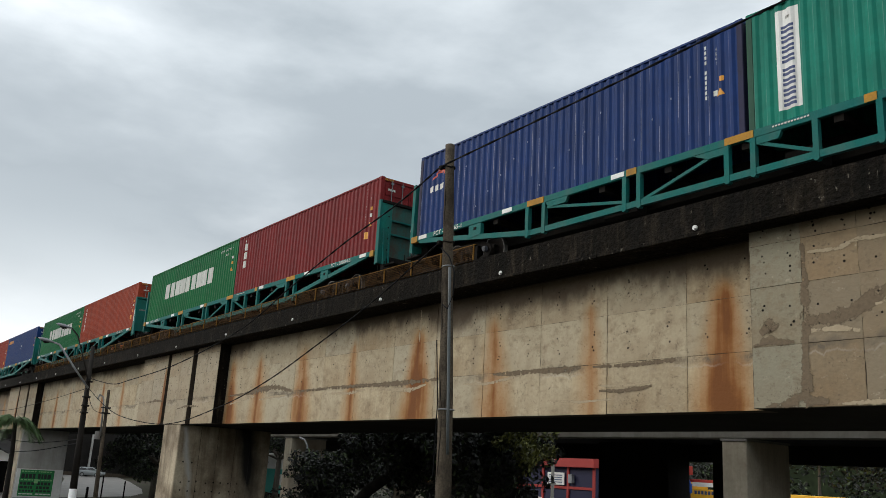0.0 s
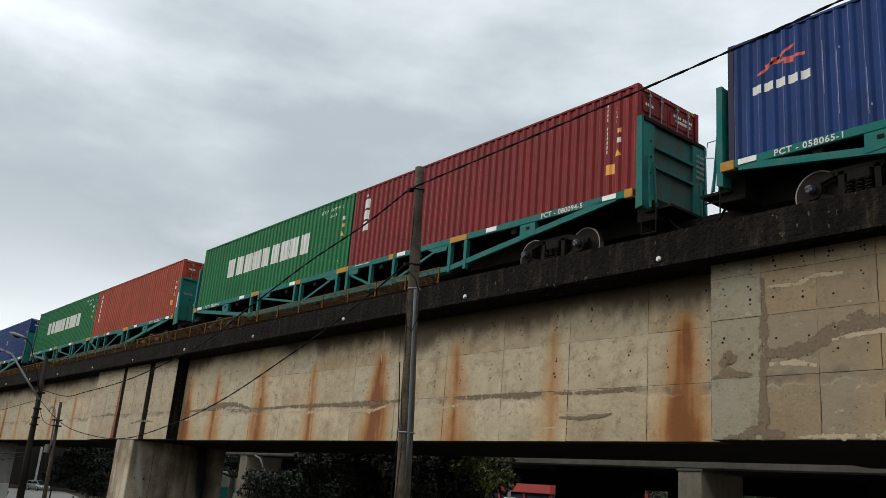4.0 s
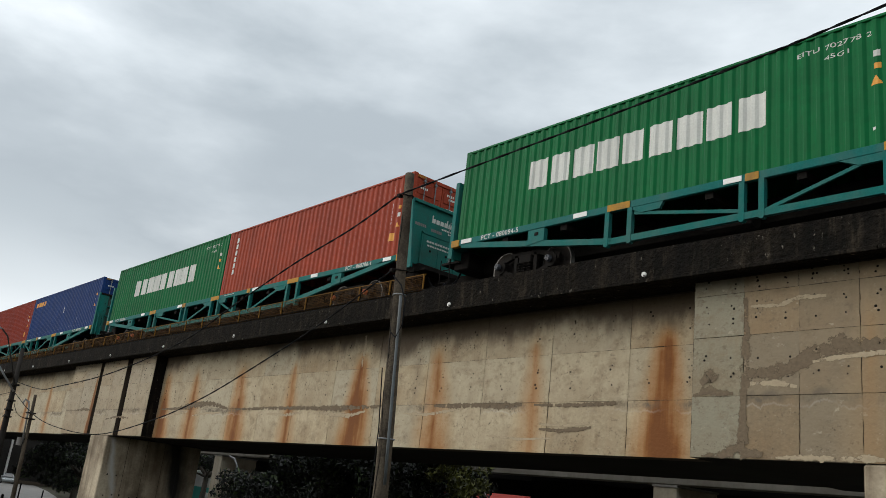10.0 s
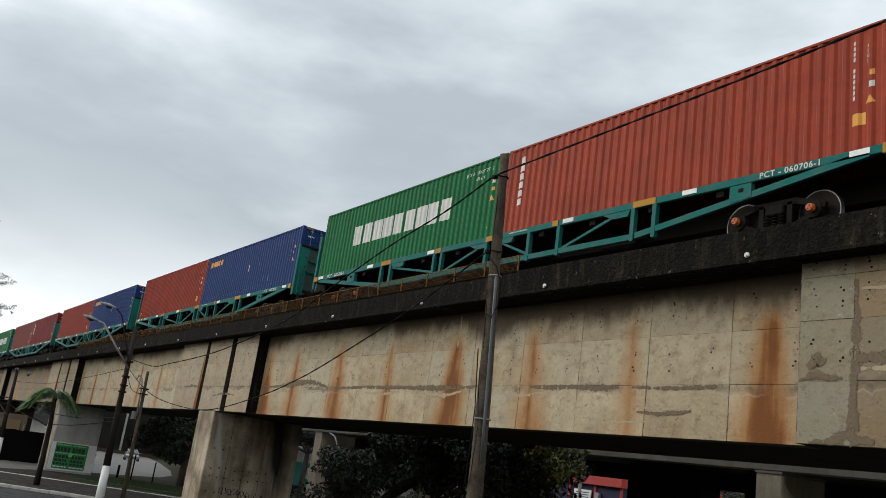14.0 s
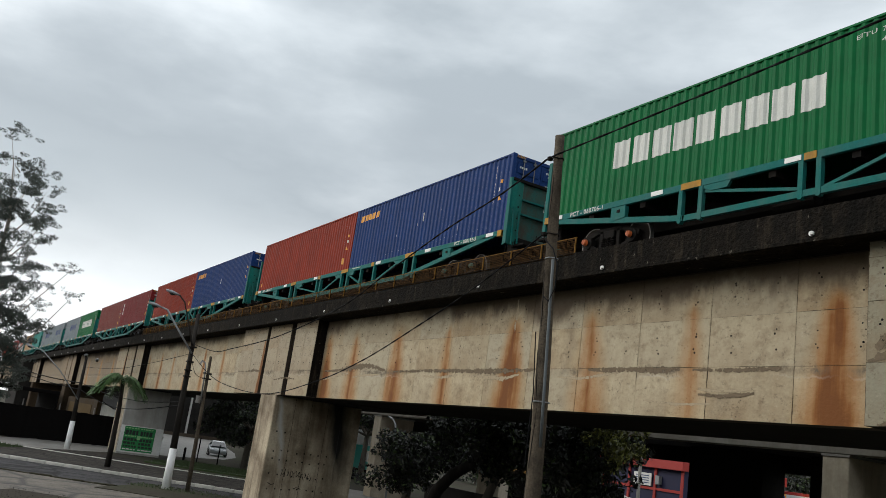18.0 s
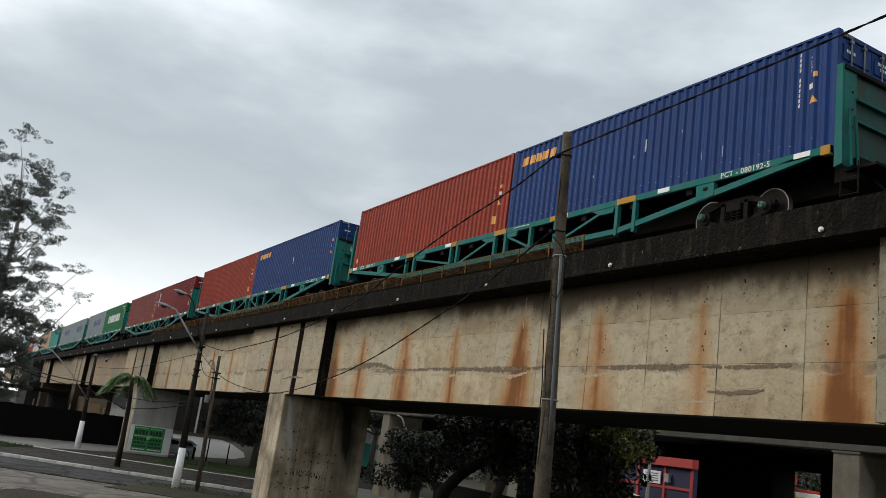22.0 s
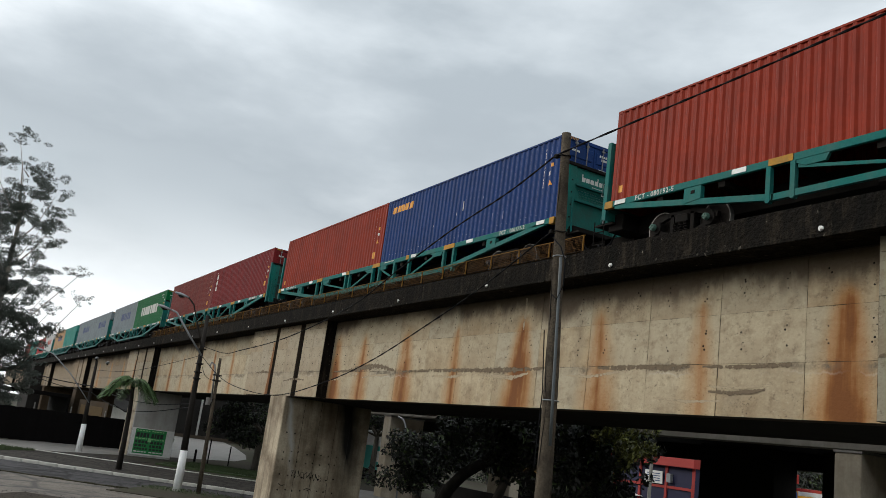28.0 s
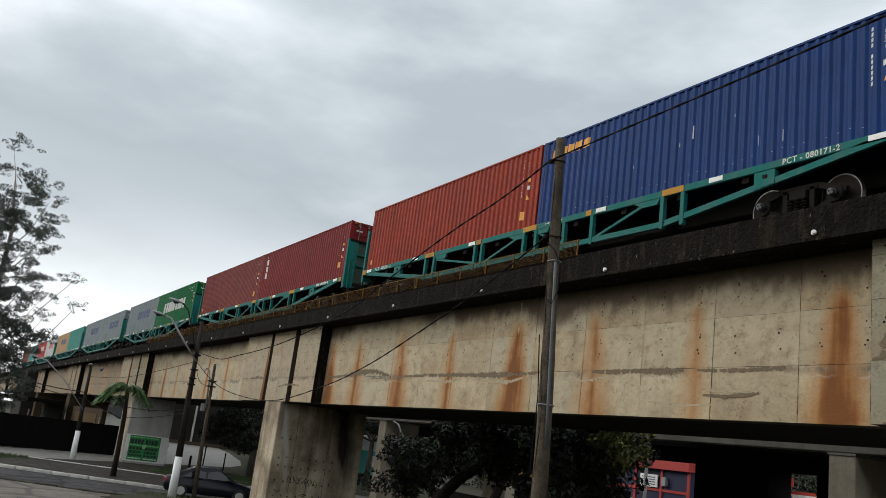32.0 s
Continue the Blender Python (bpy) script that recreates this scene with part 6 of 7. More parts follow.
part("roof_band", cube(-51.2, -42.8, 44.6, 55.2, 4.4, 5.05, 0.02), BRIGHTRED, shop)
for x in (-50.9, -48.2, -45.6, -43.1):
    part("pilaster", cube(x - 0.1, x + 0.1, 44.9, 45.0, 0, 4.4), BRIGHTRED, shop)
for z in (1.2, 2.9):
    part("string_course", cube(-50.8, -43.2, 44.92, 44.998, z, z + 0.18), BRIGHTRED, shop)
notice = part("notice_board", cube(-47.6, -45.9, 44.82, 44.9, 3.15, 4.0), WHITE, shop)
bm = bmesh.new()
for i in range(4):
    box(bm, -47.4, -46.1, 44.81, 44.819, 3.3 + 0.16 * i, 3.36 + 0.16 * i)
part("notice_text", bm, NAVYINK, notice)
part("wall_lamp_box", cube(-45.4, -45.0, 44.7, 44.99, 3.3, 3.9, 0.02), STEEL, shop)
bm = bmesh.new()
prism(bm, [(-50.6, 2.5), (-47.8, 2.1), (-50.6, 2.0)], "y", 43.6, 45.0)
part("awning", bm, WHITE, shop, "white pointed awning")
post = empty("service_post", pose(-44.6, 42.5, 0), label="pale concrete service post with a meter box", category="utility pole")
bm = bmesh.new()
tube(bm, [(0, 0, 0), (0, 0, 5.1)], [0.14, 0.1], 8)
part("shaft", bm, GREYCON, post)
house = empty("house", pose(0, 0, 0), label="cream rendered house with small windows", category="house")
bm = bmesh.new()
prism(bm, [(-59.0, 0), (-51.8, 0), (-51.8, 3.78), (-52.4, 4.2), (-53.0, 4.36), (-59.0, 4.36)], "y", 55.3, 60)
part("wall", bm, CREAM, house)
for i in range(3):
    pane = part("window", cube(-53.3 + 0.5 * i, -52.98 + 0.5 * i, 55.24, 55.299, 2.9, 3.5), GLASS, house)
fuel = empty("filling_station", pose(0, 0, 0), label="yellow, blue and red filling station canopy", category="filling station")
part("canopy", cube(-42.9, -30.0, 55.0, 62.0, 2.75, 3.42, 0.03), SUNYELLOW, fuel, "yellow canopy edge")
part("canopy_end", cube(-44.6, -43.55, 55.0, 58.0, 3.2, 3.9, 0.06), SUNYELLOW, fuel, "yellow rounded sign end")
part("canopy_stripe", cube(-44.4, -30.0, 54.985, 54.998, 2.6, 2.75), WHITE, fuel)
bm = bmesh.new()
prism(bm, [(-43.6, 3.05), (-43.62, 3.6), (-43.3, 4.02), (-42.95, 4.05), (-42.75, 3.7), (-42.7, 3.1), (-42.95, 3.05), (-43.05, 3.5), (-43.3, 3.5), (-43.35, 3.05)], "y", 54.9, 54.99)
part("sign_swoosh", bm, ROYAL, fuel, "blue sign shape")
part("sign_top", cube(-44.5, -41.5, 55.2, 56.0, 3.9, 4.12, 0.02), BRIGHTRED, fuel)
part("sign_strip", cube(-42.7, -40.6, 55.0, 55.2, 3.6, 3.9), WHITE, fuel)
bm = bmesh.new()
for i in range(6):
    box(bm, -42.5 + 0.3 * i, -42.3 + 0.3 * i, 54.97, 54.984, 3.05, 3.3)
part("sign_marks", bm, NAVYINK, fuel)
for x in (-44.8, -31.0):
    part("canopy_post", cube(x, x + 0.35, 56.0, 56.35, 0, 2.76), WHITE, fuel)
part("kiosk", cube(-44.5, -39.0, 58.5, 61.5, 0, 2.74), GREYCON, fuel)
annex = empty("ochre_building", pose(0, 0, 0), label="ochre building with dark banded front", category="building")
part("wall", cube(-66.6, -62.6, 45.5, 52.0, 0, 2.8), OCHRE, annex)
for z in (0.6, 1.3, 2.0):
    part("dark_band", cube(-66.5, -62.7, 45.42, 45.498, z, z + 0.16), BLACKSTEEL, annex)
truck = empty("box_truck", pose(0, 0, 0), label="aqua and white box truck parked behind the pier", category="truck")
part("body", cube(-72.6, -66.5, 34.0, 36.4, 1.0, 3.0, 0.05), AQUA, truck)
part("upper_panel", cube(-72.6, -66.5, 34.05, 36.35, 3.0, 4.3, 0.05), WHITE, truck)
part("white_panel", cube(-69.6, -68.2, 33.98, 33.998, 1.7, 2.6), WHITE, truck)
for x in (-71.6, -67.6):
    bm = bmesh.new()
    tube(bm, [(x, 34.05, 0.48), (x, 34.35, 0.48)], 0.48, 16)
    part("wheel", bm, RUBBER, truck)
part("chassis", cube(-72.4, -66.6, 34.3, 36.1, 0.6, 1.0), BLACKSTEEL, truck)
# wall coloured black for the shade behind the trees
tagged(finish("low_wall", cube(-44.5, -33.6, 26.0, 26.04, 0, 1.6), SHADEDARK), "low concrete wall behind the trees, painted shade-dark", "wall", kind="structure")
tagged(finish("dark_shed", cube(-38.5, -34.0, 27.5, 31.5, 0, 2.9, 0.03), FENCE), "dark boarded shed below the rear viaduct", "shed")
hill = bmesh.new()
pts = [(-400, 0), (-400, 9), (-330, 14), (-260, 11), (-180, 15), (-110, 10), (-40, 13), (40, 9), (120, 12), (260, 8), (300, 0)]
prism(hill, pts, "y", 110, 140)
tagged(finish("backdrop_hill", hill, WOODS), "dark wooded rise far behind the street", "hill", kind="structure")

# ---- fence and things along the far pavement ----
fence = empty("board_fence", pose(0, 0, 0), label="near-black board fence along the far pavement", category="fence")
first = None
FA, FB = Vector((-70.0, -2.5, 0)), Vector((-77.1, 15.2, 0))
FDIR = (FB - FA).normalized()
FHEAD = math.degrees(math.atan2(FDIR.y, FDIR.x))
for i in range(70):
    if first is None:
        first = ob = part("board", cube(-0.15, 0.15, -0.012, 0.012, 0, 2.4), FENCE, fence)
    else:
        ob = share("board", first, fence, pose(0, 0, 0))
    p = FB - FDIR * 0.3 * i
    ob.matrix_basis = pose(p.x, p.y, random.uniform(-0.03, 0.03), 0, random.uniform(-0.15, 0.15), FHEAD)
for i in range(9):
    p = FB - FDIR * 3.0 * i
    ob = part("fence_post", cube(-0.035, 0.035, -0.035, 0.035, 0, 2.9), GREYCAP, fence)
    ob.matrix_basis = pose(p.x - 0.08, p.y + 0.08, 0, 0, 0, FHEAD)
# board browns lowered to carry the shade below the far spans
BROWNBOARD = shade("yellow_brown_board", (0.075, 0.049, 0.020), 0.9, grain=0.25, scale=3, dirt=(0.06, 0.04, 0.02), dirt_amount=0.7, dirt_scale=0.9, streaks=0.7)
OCHREDARK = shade("weathered_brown_board", (0.04, 0.026, 0.012), 0.9, grain=0.3, streaks=0.7)
for m in (BROWNBOARD, OCHREDARK, BROWNPIER):
    m.node_tree.nodes["Principled BSDF"].inputs["Specular IOR Level"].default_value = 0.08
hut = empty("roadside_canopy", pose(0, 0, 0), label="long dark low roofed shelter behind the fence", category="shelter")
part("roof", cube(-117, -99.5, 4.0, 12.6, 3.5, 3.9, 0.05), FENCE, hut)
for x in (-116, -111, -105, -100):
    part("post", cube(x, x + 0.2, 4.2, 4.4, 0, 3.5), STEEL, hut)
part("back_wall", cube(-117, -99.5, 12.4, 12.6, 0, 3.5), FENCE, hut)
part("upper_boarding", cube(-99.4, -81.5, 13.5, 13.65, 0, 3.6), OCHREDARK, hut, "brown boarded wall")
part("brown_panel", cube(-97.5, -84.0, 13.46, 13.495, 1.6, 3.1), BROWNBOARD, hut, "weathered brown board panel")
shed = empty("white_shed", pose(0, 0, 0), label="white shed with a sloping roof beyond the viaduct", category="shed")
bm = bmesh.new()
prism(bm, [(-139, 0), (-119, 0), (-119, 2.75), (-139, 4.35)], "y", 22.1, 24.9)
part("wall", bm, WHITE, shed)
bm = bmesh.new()
prism(bm, [(-139.3, 4.38), (-118.7, 2.73), (-118.7, 2.87), (-139.3, 4.52)], "y", 21.8, 25.2)
part("roof", bm, SHADEDARK, shed, "dark sloping roof")
# dark wall behind the road, made tall to block the bright sky
warehouse = empty("warehouse", pose(0, 0, 0), label="dark warehouse closing the street beyond the viaduct, added tall to block sky", category="warehouse")
part("wall", cube(-156, -141, 12, 47, 0, 8.0, 0.05), SHADEDARK, warehouse)
part("plinth", cube(-141, -140.7, 12, 47, 0, 0.5), GRIME, warehouse, "reddish brown plinth")
for y in (27.5, 37.2):
    part("downpipe", cube(-141, -140.75, y, y + 0.3, 0.5, 7.0, 0.03), PALEWALL, warehouse, "pale downpipe")
for k, (x, y) in enumerate(((-67.0, 18.0), (-65.2, 18.5), (-67.3, 20.7))):
    b = empty("bollard", pose(x, y, 0.05), label="dark slim post beside the side road", category="bollard", group="bollards by the side road")
    bm = bmesh.new()
    hgt = (1.0, 1.9, 1.5)[k]
    tube(bm, [(0, 0, 0), (0, 0, hgt * 0.94), (0, 0, hgt)], [0.09, 0.09, 0.05] if k == 0 else [0.05, 0.05, 0.03], 8)
    part("shaft", bm, FENCE, b)

# ---- poster on the far pier ----
POSTERGREEN = shade("poster_green", (0.015, 0.21, 0.055), 0.6, grain=0.1, bump=0.0)
INK = shade("poster_black", (0.012, 0.02, 0.014), 0.6, grain=0.1, bump=0.0)
PALEINK = shade("poster_pale_green", (0.25, 0.5, 0.22), 0.6, grain=0.1, bump=0.0)
poster = empty("poster_board", pose(-68.56, 0, 0), label="white board with a green printed event poster on the pier", category="poster")
part("board", cube(-0.035, 0.0, 13.42, 16.52, 0.12, 2.08), WHITE, poster, "white board")
sheet = part("sheet", cube(0.001, 0.006, 13.68, 15.95, 0.22, 2.02), POSTERGREEN, poster, "green printed sheet")
rng = random.Random(3)
for z, h, mat in ((1.86, 0.08, PALEINK), (1.42, 0.32, INK), (1.28, 0.08, PALEINK), (0.98, 0.2, INK), (0.72, 0.18, INK), (0.5, 0.14, INK), (0.32, 0.08, WHITE)):
    for y0, y1 in ((13.76, 14.72), (14.87, 15.87)):
        bm = bmesh.new()
        y = y0
        while y < y1 - 0.1:
            w = rng.uniform(0.1, 0.24)
            box(bm, 0.006, 0.010, y, min(y + w, y1), z, z + h)
            y += w + 0.05
        part("text_bar", bm, mat, sheet)
bm = bmesh.new()
box(bm, 0.006, 0.012, 14.67, 14.92, 1.1, 1.38, 0.0)
part("emblem", bm, PALEINK, sheet)

# graffiti strokes on the first pier
bm = bmesh.new()
scrawl = [(14.2 + 0.05 * k + 0.06 * math.sin(2.3 * k), 1.62 + 0.17 * math.sin(1.9 * k + 0.4) - 0.004 * k) for k in range(30)]
for pts in (scrawl, [(13.7, 1.12), (13.85, 1.04), (14.0, 1.09)], [(14.9, 0.95), (15.05, 1.03), (15.25, 0.98)]):
    tube(bm, [(-36.897, y, z) for y, z in pts], 0.014, 4)
part("graffiti_stroke", bm, BLACKSTEEL, PIERS[0], "black spray-painted scrawl")
hole = None
for i in range(34):
    y, z = 13.7 + (i % 8) * 0.36 + random.uniform(-0.05, 0.05), (0.9, 1.5, 2.1, 2.5, 3.3)[i // 8] + random.uniform(-0.05, 0.05)
    if hole is None:
        bm = bmesh.new()
        tube(bm, [(0, 0, 0), (0.006, 0, 0)], 0.035, 8)
        hole = ob = part("tie_hole", bm, BLACKSTEEL, PIERS[0])
    else:
        ob = share("tie_hole", hole, PIERS[0], pose(0, 0, 0))
    ob.matrix_basis = pose(-36.899, y, z)

# ---- near pole ----
PX, PY = -11.36, 8.6
pole = empty("utility_pole", pose(PX, PY, 0), label="weathered cracked utility pole leaning slightly, with a grey conduit", category="utility pole")
bm = bmesh.new()
n_seg = 14
tube(bm, [(-0.066 * (k * 9.16 / n_seg - 3.5) if k * 9.16 / n_seg > 3.5 else -0.02 * (k * 9.16 / n_seg - 3.5), 0.004 * math.sin(k), k * 9.16 / n_seg) for k in range(n_seg + 1)],
     [0.155 - 0.074 * k / n_seg + random.uniform(-0.004, 0.004) for k in range(n_seg + 1)], 14)
part("shaft", bm, POLE, pole, "cracked grey-brown shaft", True)


def pole_x(z):
    return -0.066 * (z - 3.5) if z > 3.5 else -0.02 * (z - 3.5)


bm = bmesh.new()
tube(bm, [(pole_x(z) + 0.165 - 0.007 * (z - 3), -0.06, z) for z in (3.75, 4.5, 5.5, 6.4, 6.85)], 0.026, 10)
part("conduit", bm, CONDUIT, pole, "grey metal conduit", True)
for z in (4.46, 6.88):
    bm = bmesh.new()
    ring = [(pole_x(z) + 0.032 + (0.185 - 0.009 * z) * math.cos(a), -0.01 + (0.165 - 0.009 * z) * math.sin(a), z) for a in (2 * math.pi * i / 18 for i in range(19))]
    tube(bm, ring, 0.011, 5)
    part("strap", bm, STEEL, pole, "bright metal strap")
for z in (7.32, 8.72):
    bm = bmesh.new()
    r = 0.166 - 0.008 * z
    ring = [(pole_x(z) + r * math.cos(a), r * math.sin(a), z + 0.012 * math.sin(3 * a)) for a in (2 * math.pi * i / 18 for i in range(19))]
    tube(bm, ring, 0.012, 5)
    box(bm, pole_x(z) - r - 0.05, pole_x(z) - r + 0.03, -0.14, -0.06, z - 0.03, z + 0.04, 0.01)
    part("clamp", bm, BLACKSTEEL, pole, "black cable clamp")
# drying cracks down the shaft
for z0, z1, a0, a1 in ((3.0, 4.35, -1.9, -1.1), (4.5, 5.3, -1.2, -2.0), (5.6, 6.7, -1.4, -1.75), (7.5, 8.4, -1.6, -1.3)):
    bm = bmesh.new()
    n_c = 9
    path = []
    for i in range(n_c):
        z, a = z0 + (z1 - z0) * i / (n_c - 1), a0 + (a1 - a0) * i / (n_c - 1) + random.uniform(-0.05, 0.05)
        r = 0.1555 - 0.00808 * z
        path.append((pole_x(z) + r * math.cos(a), r * math.sin(a), z))
    tube(bm, path, [0.002 + 0.006 * math.sin(math.pi * i / (n_c - 1)) for i in range(n_c)], 5)
    part("crack", bm, BLACKSTEEL, pole)
bm = bmesh.new()
tube(bm, [(pole_x(7.2), -0.15, 7.2), (pole_x(7) + 0.25, -0.16, 7.0), (pole_x(7) + 0.42, -0.16, 6.7), (pole_x(7) + 0.42, -0.16, 6.3), (pole_x(7) + 0.28, -0.16, 6.1), (pole_x(7) + 0.12, -0.16, 6.2)], 0.012, 5)
tube(bm, [(pole_x(5) - 0.1, -0.16, 5.6), (pole_x(4) - 0.02, -0.175, 4.6), (pole_x(3.5) - 0.06, -0.18, 3.4)], 0.01, 5)
part("loose_wire", bm, RUBBER, pole)


# ---- cables ----
def cable(label, pts, r, twist=True):
    """A twisted line hung through given points."""
    c = empty("overhead_cable", pose(0, 0, 0), label=label, category="cable", group="overhead cables")
    pts = [Vector(p) for p in pts]
    fine = []
    for i in range(len(pts) - 1):
        p0, p1, p2, p3 = pts[max(i - 1, 0)], pts[i], pts[i + 1], pts[min(i + 2, len(pts) - 1)]
        for k in range(14):
            t = k / 14
            fine.append(0.5 * ((2 * p1) + (p2 - p0) * t + (2 * p0 - 5 * p1 + 4 * p2 - p3) * t * t + (3 * p1 - p0 - 3 * p2 + p3) * t ** 3))
    fine.append(pts[-1])
    for s in (0, math.pi) if twist else (0,):
        bm = bmesh.new()
        path = [p + (Vector((0, math.cos(i * 1.1 + s), math.sin(i * 1.1 + s))) * r * 0.8 if twist else Vector()) for i, p in enumerate(fine)]
        tube(bm, path, r, 6)
        part("strand", bm, RUBBER, c, "", True)
    return c


A_TOP = (-11.80, 8.48, 8.74)
A_LOW = (-11.71, 8.48, 7.32)
cable("thick twisted black cable sagging from the pole", [A_TOP, (-13.3, 8.55, 8.37), (-15.5, 8.72, 8.05), (-18.3, 8.92, 7.5), (-21.5, 9.15, 6.85), (-27.3, 9.57, 6.35), (-33.4, 10.0, 6.2), (-36.5, 10.2, 6.2), (-41.8, 10.6, 6.75)], 0.011)
cable("twisted black cable sagging low from the pole", [A_LOW, (-13.9, 8.6, 6.6), (-16.3, 8.78, 6.0), (-19.2, 8.98, 5.34), (-22.4, 9.2, 4.85), (-27.25, 9.56, 4.47), (-32.66, 9.94, 4.72), (-36.9, 10.25, 5.25), (-41.7, 10.6, 6.3)], 0.0095)
cable("thick twisted black cable crossing before the train", [A_TOP, (-9.2, 8.55, 8.9), (-7.0, 8.6, 9.03), (-5.0, 8.6, 9.14), (-3.5, 8.6, 9.26), (0, 8.6, 9.6), (8, 8.6, 10.6)], 0.0105)
cable("thin black wires running low along the street", [(-41.75, 10.6, 4.0), (-49, 10.3, 3.8), (-58, 10.1, 4.0), (-65.9, 9.6, 4.55)], 0.02, False)
cable("thin black wires running low along the street", [(-41.75, 10.6, 3.85), (-50, 10.3, 3.35), (-58, 10.1, 3.35), (-65.9, 9.6, 4.1)], 0.02, False)
cable("thin black wires running low along the street", [(-41.8, 10.6, 6.3), (-48, 10.3, 5.9), (-57, 10.1, 5.6), (-66.2, 9.6, 5.7)], 0.012, False)
cable("thick black wire bundle leaving the street lamp", [(-65.9, 9.6, 4.55), (-73, 8.2, 4.75), (-80, 6.8, 5.15), (-95, 4.0, 6.2)], 0.04, False)
cable("thick black wire bundle leaving the street lamp", [(-65.9, 9.6, 4.1), (-73, 8.2, 4.4), (-80, 6.6, 4.95), (-95, 4.0, 5.9)], 0.03, False)
cable("thin wire to the slim pole", [(-41.8, 10.6, 6.2), (-42.2, 11.1, 5.4), (-41.4, 11.5, 5.2)], 0.012, False)


# ---- street lamps ----
def lamp_head(parent, at, heading, mat=STEEL):
    bm = bmesh.new()
    rings = [(0.0, 0.05), (0.12, 0.09), (0.36, 0.14), (0.6, 0.10), (0.7, 0.02)]
    tube(bm, [(f, 0, 0) for f, _ in rings], [r for _, r in rings], 10)
    for v in bm.verts:
        v.co.z *= 0.6
    ob = part("lamp_head", bm, mat, parent, "grey street lamp head", True)
    ob.matrix_basis = pose(*at, 0, -12, heading)
    bm = bmesh.new()
    tube(bm, [(0.2, 0, -0.03), (0.36, 0, -0.07), (0.5, 0, -0.03)], [0.06, 0.09, 0.05], 8)
    gl = part("lens", bm, GLASS, ob)
    return ob


def street_lamp(x, y, h, white, label, arms, lean=0.0, mat=DARKPOLE):
    t = empty("street_lamp", pose(x, y, 0), label=label, category="street lamp", group="street lamps")
    bm = bmesh.new()
    tube(bm, [(0, 0, white), (lean * 0.5, 0, h * 0.5), (lean, 0, h)], [0.165, 0.135, 0.09], 10)
    part("shaft", bm, mat, t, "dark pole shaft", True)
    bm = bmesh.new()
    tube(bm, [(-lean * 0.2, 0, -0.1), (0, 0, white)], [0.21, 0.17], 12)
    part("limewashed_base", bm, LIME, t, "whitewashed base", True)
    for pts, r, m in arms:
        bm = bmesh.new()
        tube(bm, pts, r, 8)
        part("arm", bm, m, t, "", True)
        d = Vector(pts[-1]) - Vector(pts[-2])
        lamp_head(t, pts[-1], math.degrees(math.atan2(d.y, d.x)))
    return t


LL = Vector((-0.25, -0.97, 0))
lamp = street_lamp(-41.6, 10.62, 8.25, 1.85, "dark street lamp pole with whitewashed base and two lamps",
                   [([(-0.2, 0, 6.3), (-0.2 + LL.x * 0.75, LL.y * 0.75, 7.2), (-0.2 + LL.x * 1.5, LL.y * 1.5, 8.15), (-0.2 + LL.x * 1.75, LL.y * 1.75, 8.22)], 0.045, STEEL),
                    ([(-0.2, 0, 6.5), (-0.2 + LL.x * 0.4, LL.y * 0.4, 7.6), (-0.2 + LL.x * 0.8, LL.y * 0.8, 8.65), (-0.2 + LL.x * 1.1, LL.y * 1.1, 8.95)], 0.035, DARKPOLE)], -0.45)
for z in (5.2, 5.5, 5.9, 6.6):
    bm = bmesh.new()
    box(bm, -0.42, -0.08, -0.15, 0.15, z - 0.03, z + 0.04, 0.012)
    part("crossarm_fitting", bm, DARKPOLE, lamp)
far_lamp = street_lamp(-66.0, 9.6, 6.4, 1.9, "dark street lamp pole with whitewashed base by the fence",
                       [([(0.0, 0, 3.4), (LL.x * 1.6, LL.y * 1.6, 5.2), (LL.x * 3.0, LL.y * 3.0, 6.4), (LL.x * 3.5, LL.y * 3.5, 6.5)], 0.035, STEEL)], -0.5)
for k, o in enumerate((0.0, 0.8)):
    lamp_head(far_lamp, (-0.6, o - 0.1, 6.45 - 0.2 * k), 0)
slim = empty("service_pole", pose(-41.05, 11.5, 0), label="slim grey service pole with a bent conduit head and insulators", category="utility pole")
bm = bmesh.new()
tube(bm, [(0, 0, 0), (-0.25, 0, 3), (-0.55, 0, 6.3)], [0.11, 0.09, 0.065], 9)
part("shaft", bm, POLE, slim, "", True)
bm = bmesh.new()
tube(bm, [(-0.3, -0.14, 4.2), (-0.45, -0.16, 5.6), (-0.5, -0.22, 5.95), (-0.52, -0.38, 6.05), (-0.5, -0.45, 5.85)], 0.04, 7)
part("conduit", bm, STEEL, slim, "bent grey conduit", True)
for z in (4.3, 5.2, 5.45):
    bm = bmesh.new()
    box(bm, -0.58, -0.3, -0.22, 0.16, z, z + 0.06, 0.015)
    part("fitting", bm, DARKPOLE, slim)
bm = bmesh.new()
tube(bm, [(-0.35, -0.25, 4.05), (-0.35, -0.25, 4.4)], 0.12, 8)
part("meter", bm, GREYCAP, slim)

# street lamp behind the trees
back = empty("curved_lamp_post", pose(-48.0, 25.4, 0), label="pale curved lamp post against the rear column", category="street lamp")
bm = bmesh.new()
tube(bm, [(0, 0, 0), (0, 0, 4.2), (-0.1, 0, 4.6), (-0.5, 0, 4.95), (-1.2, 0, 5.1)], 0.06, 7)
part("post", bm, STEEL, back, "", True)


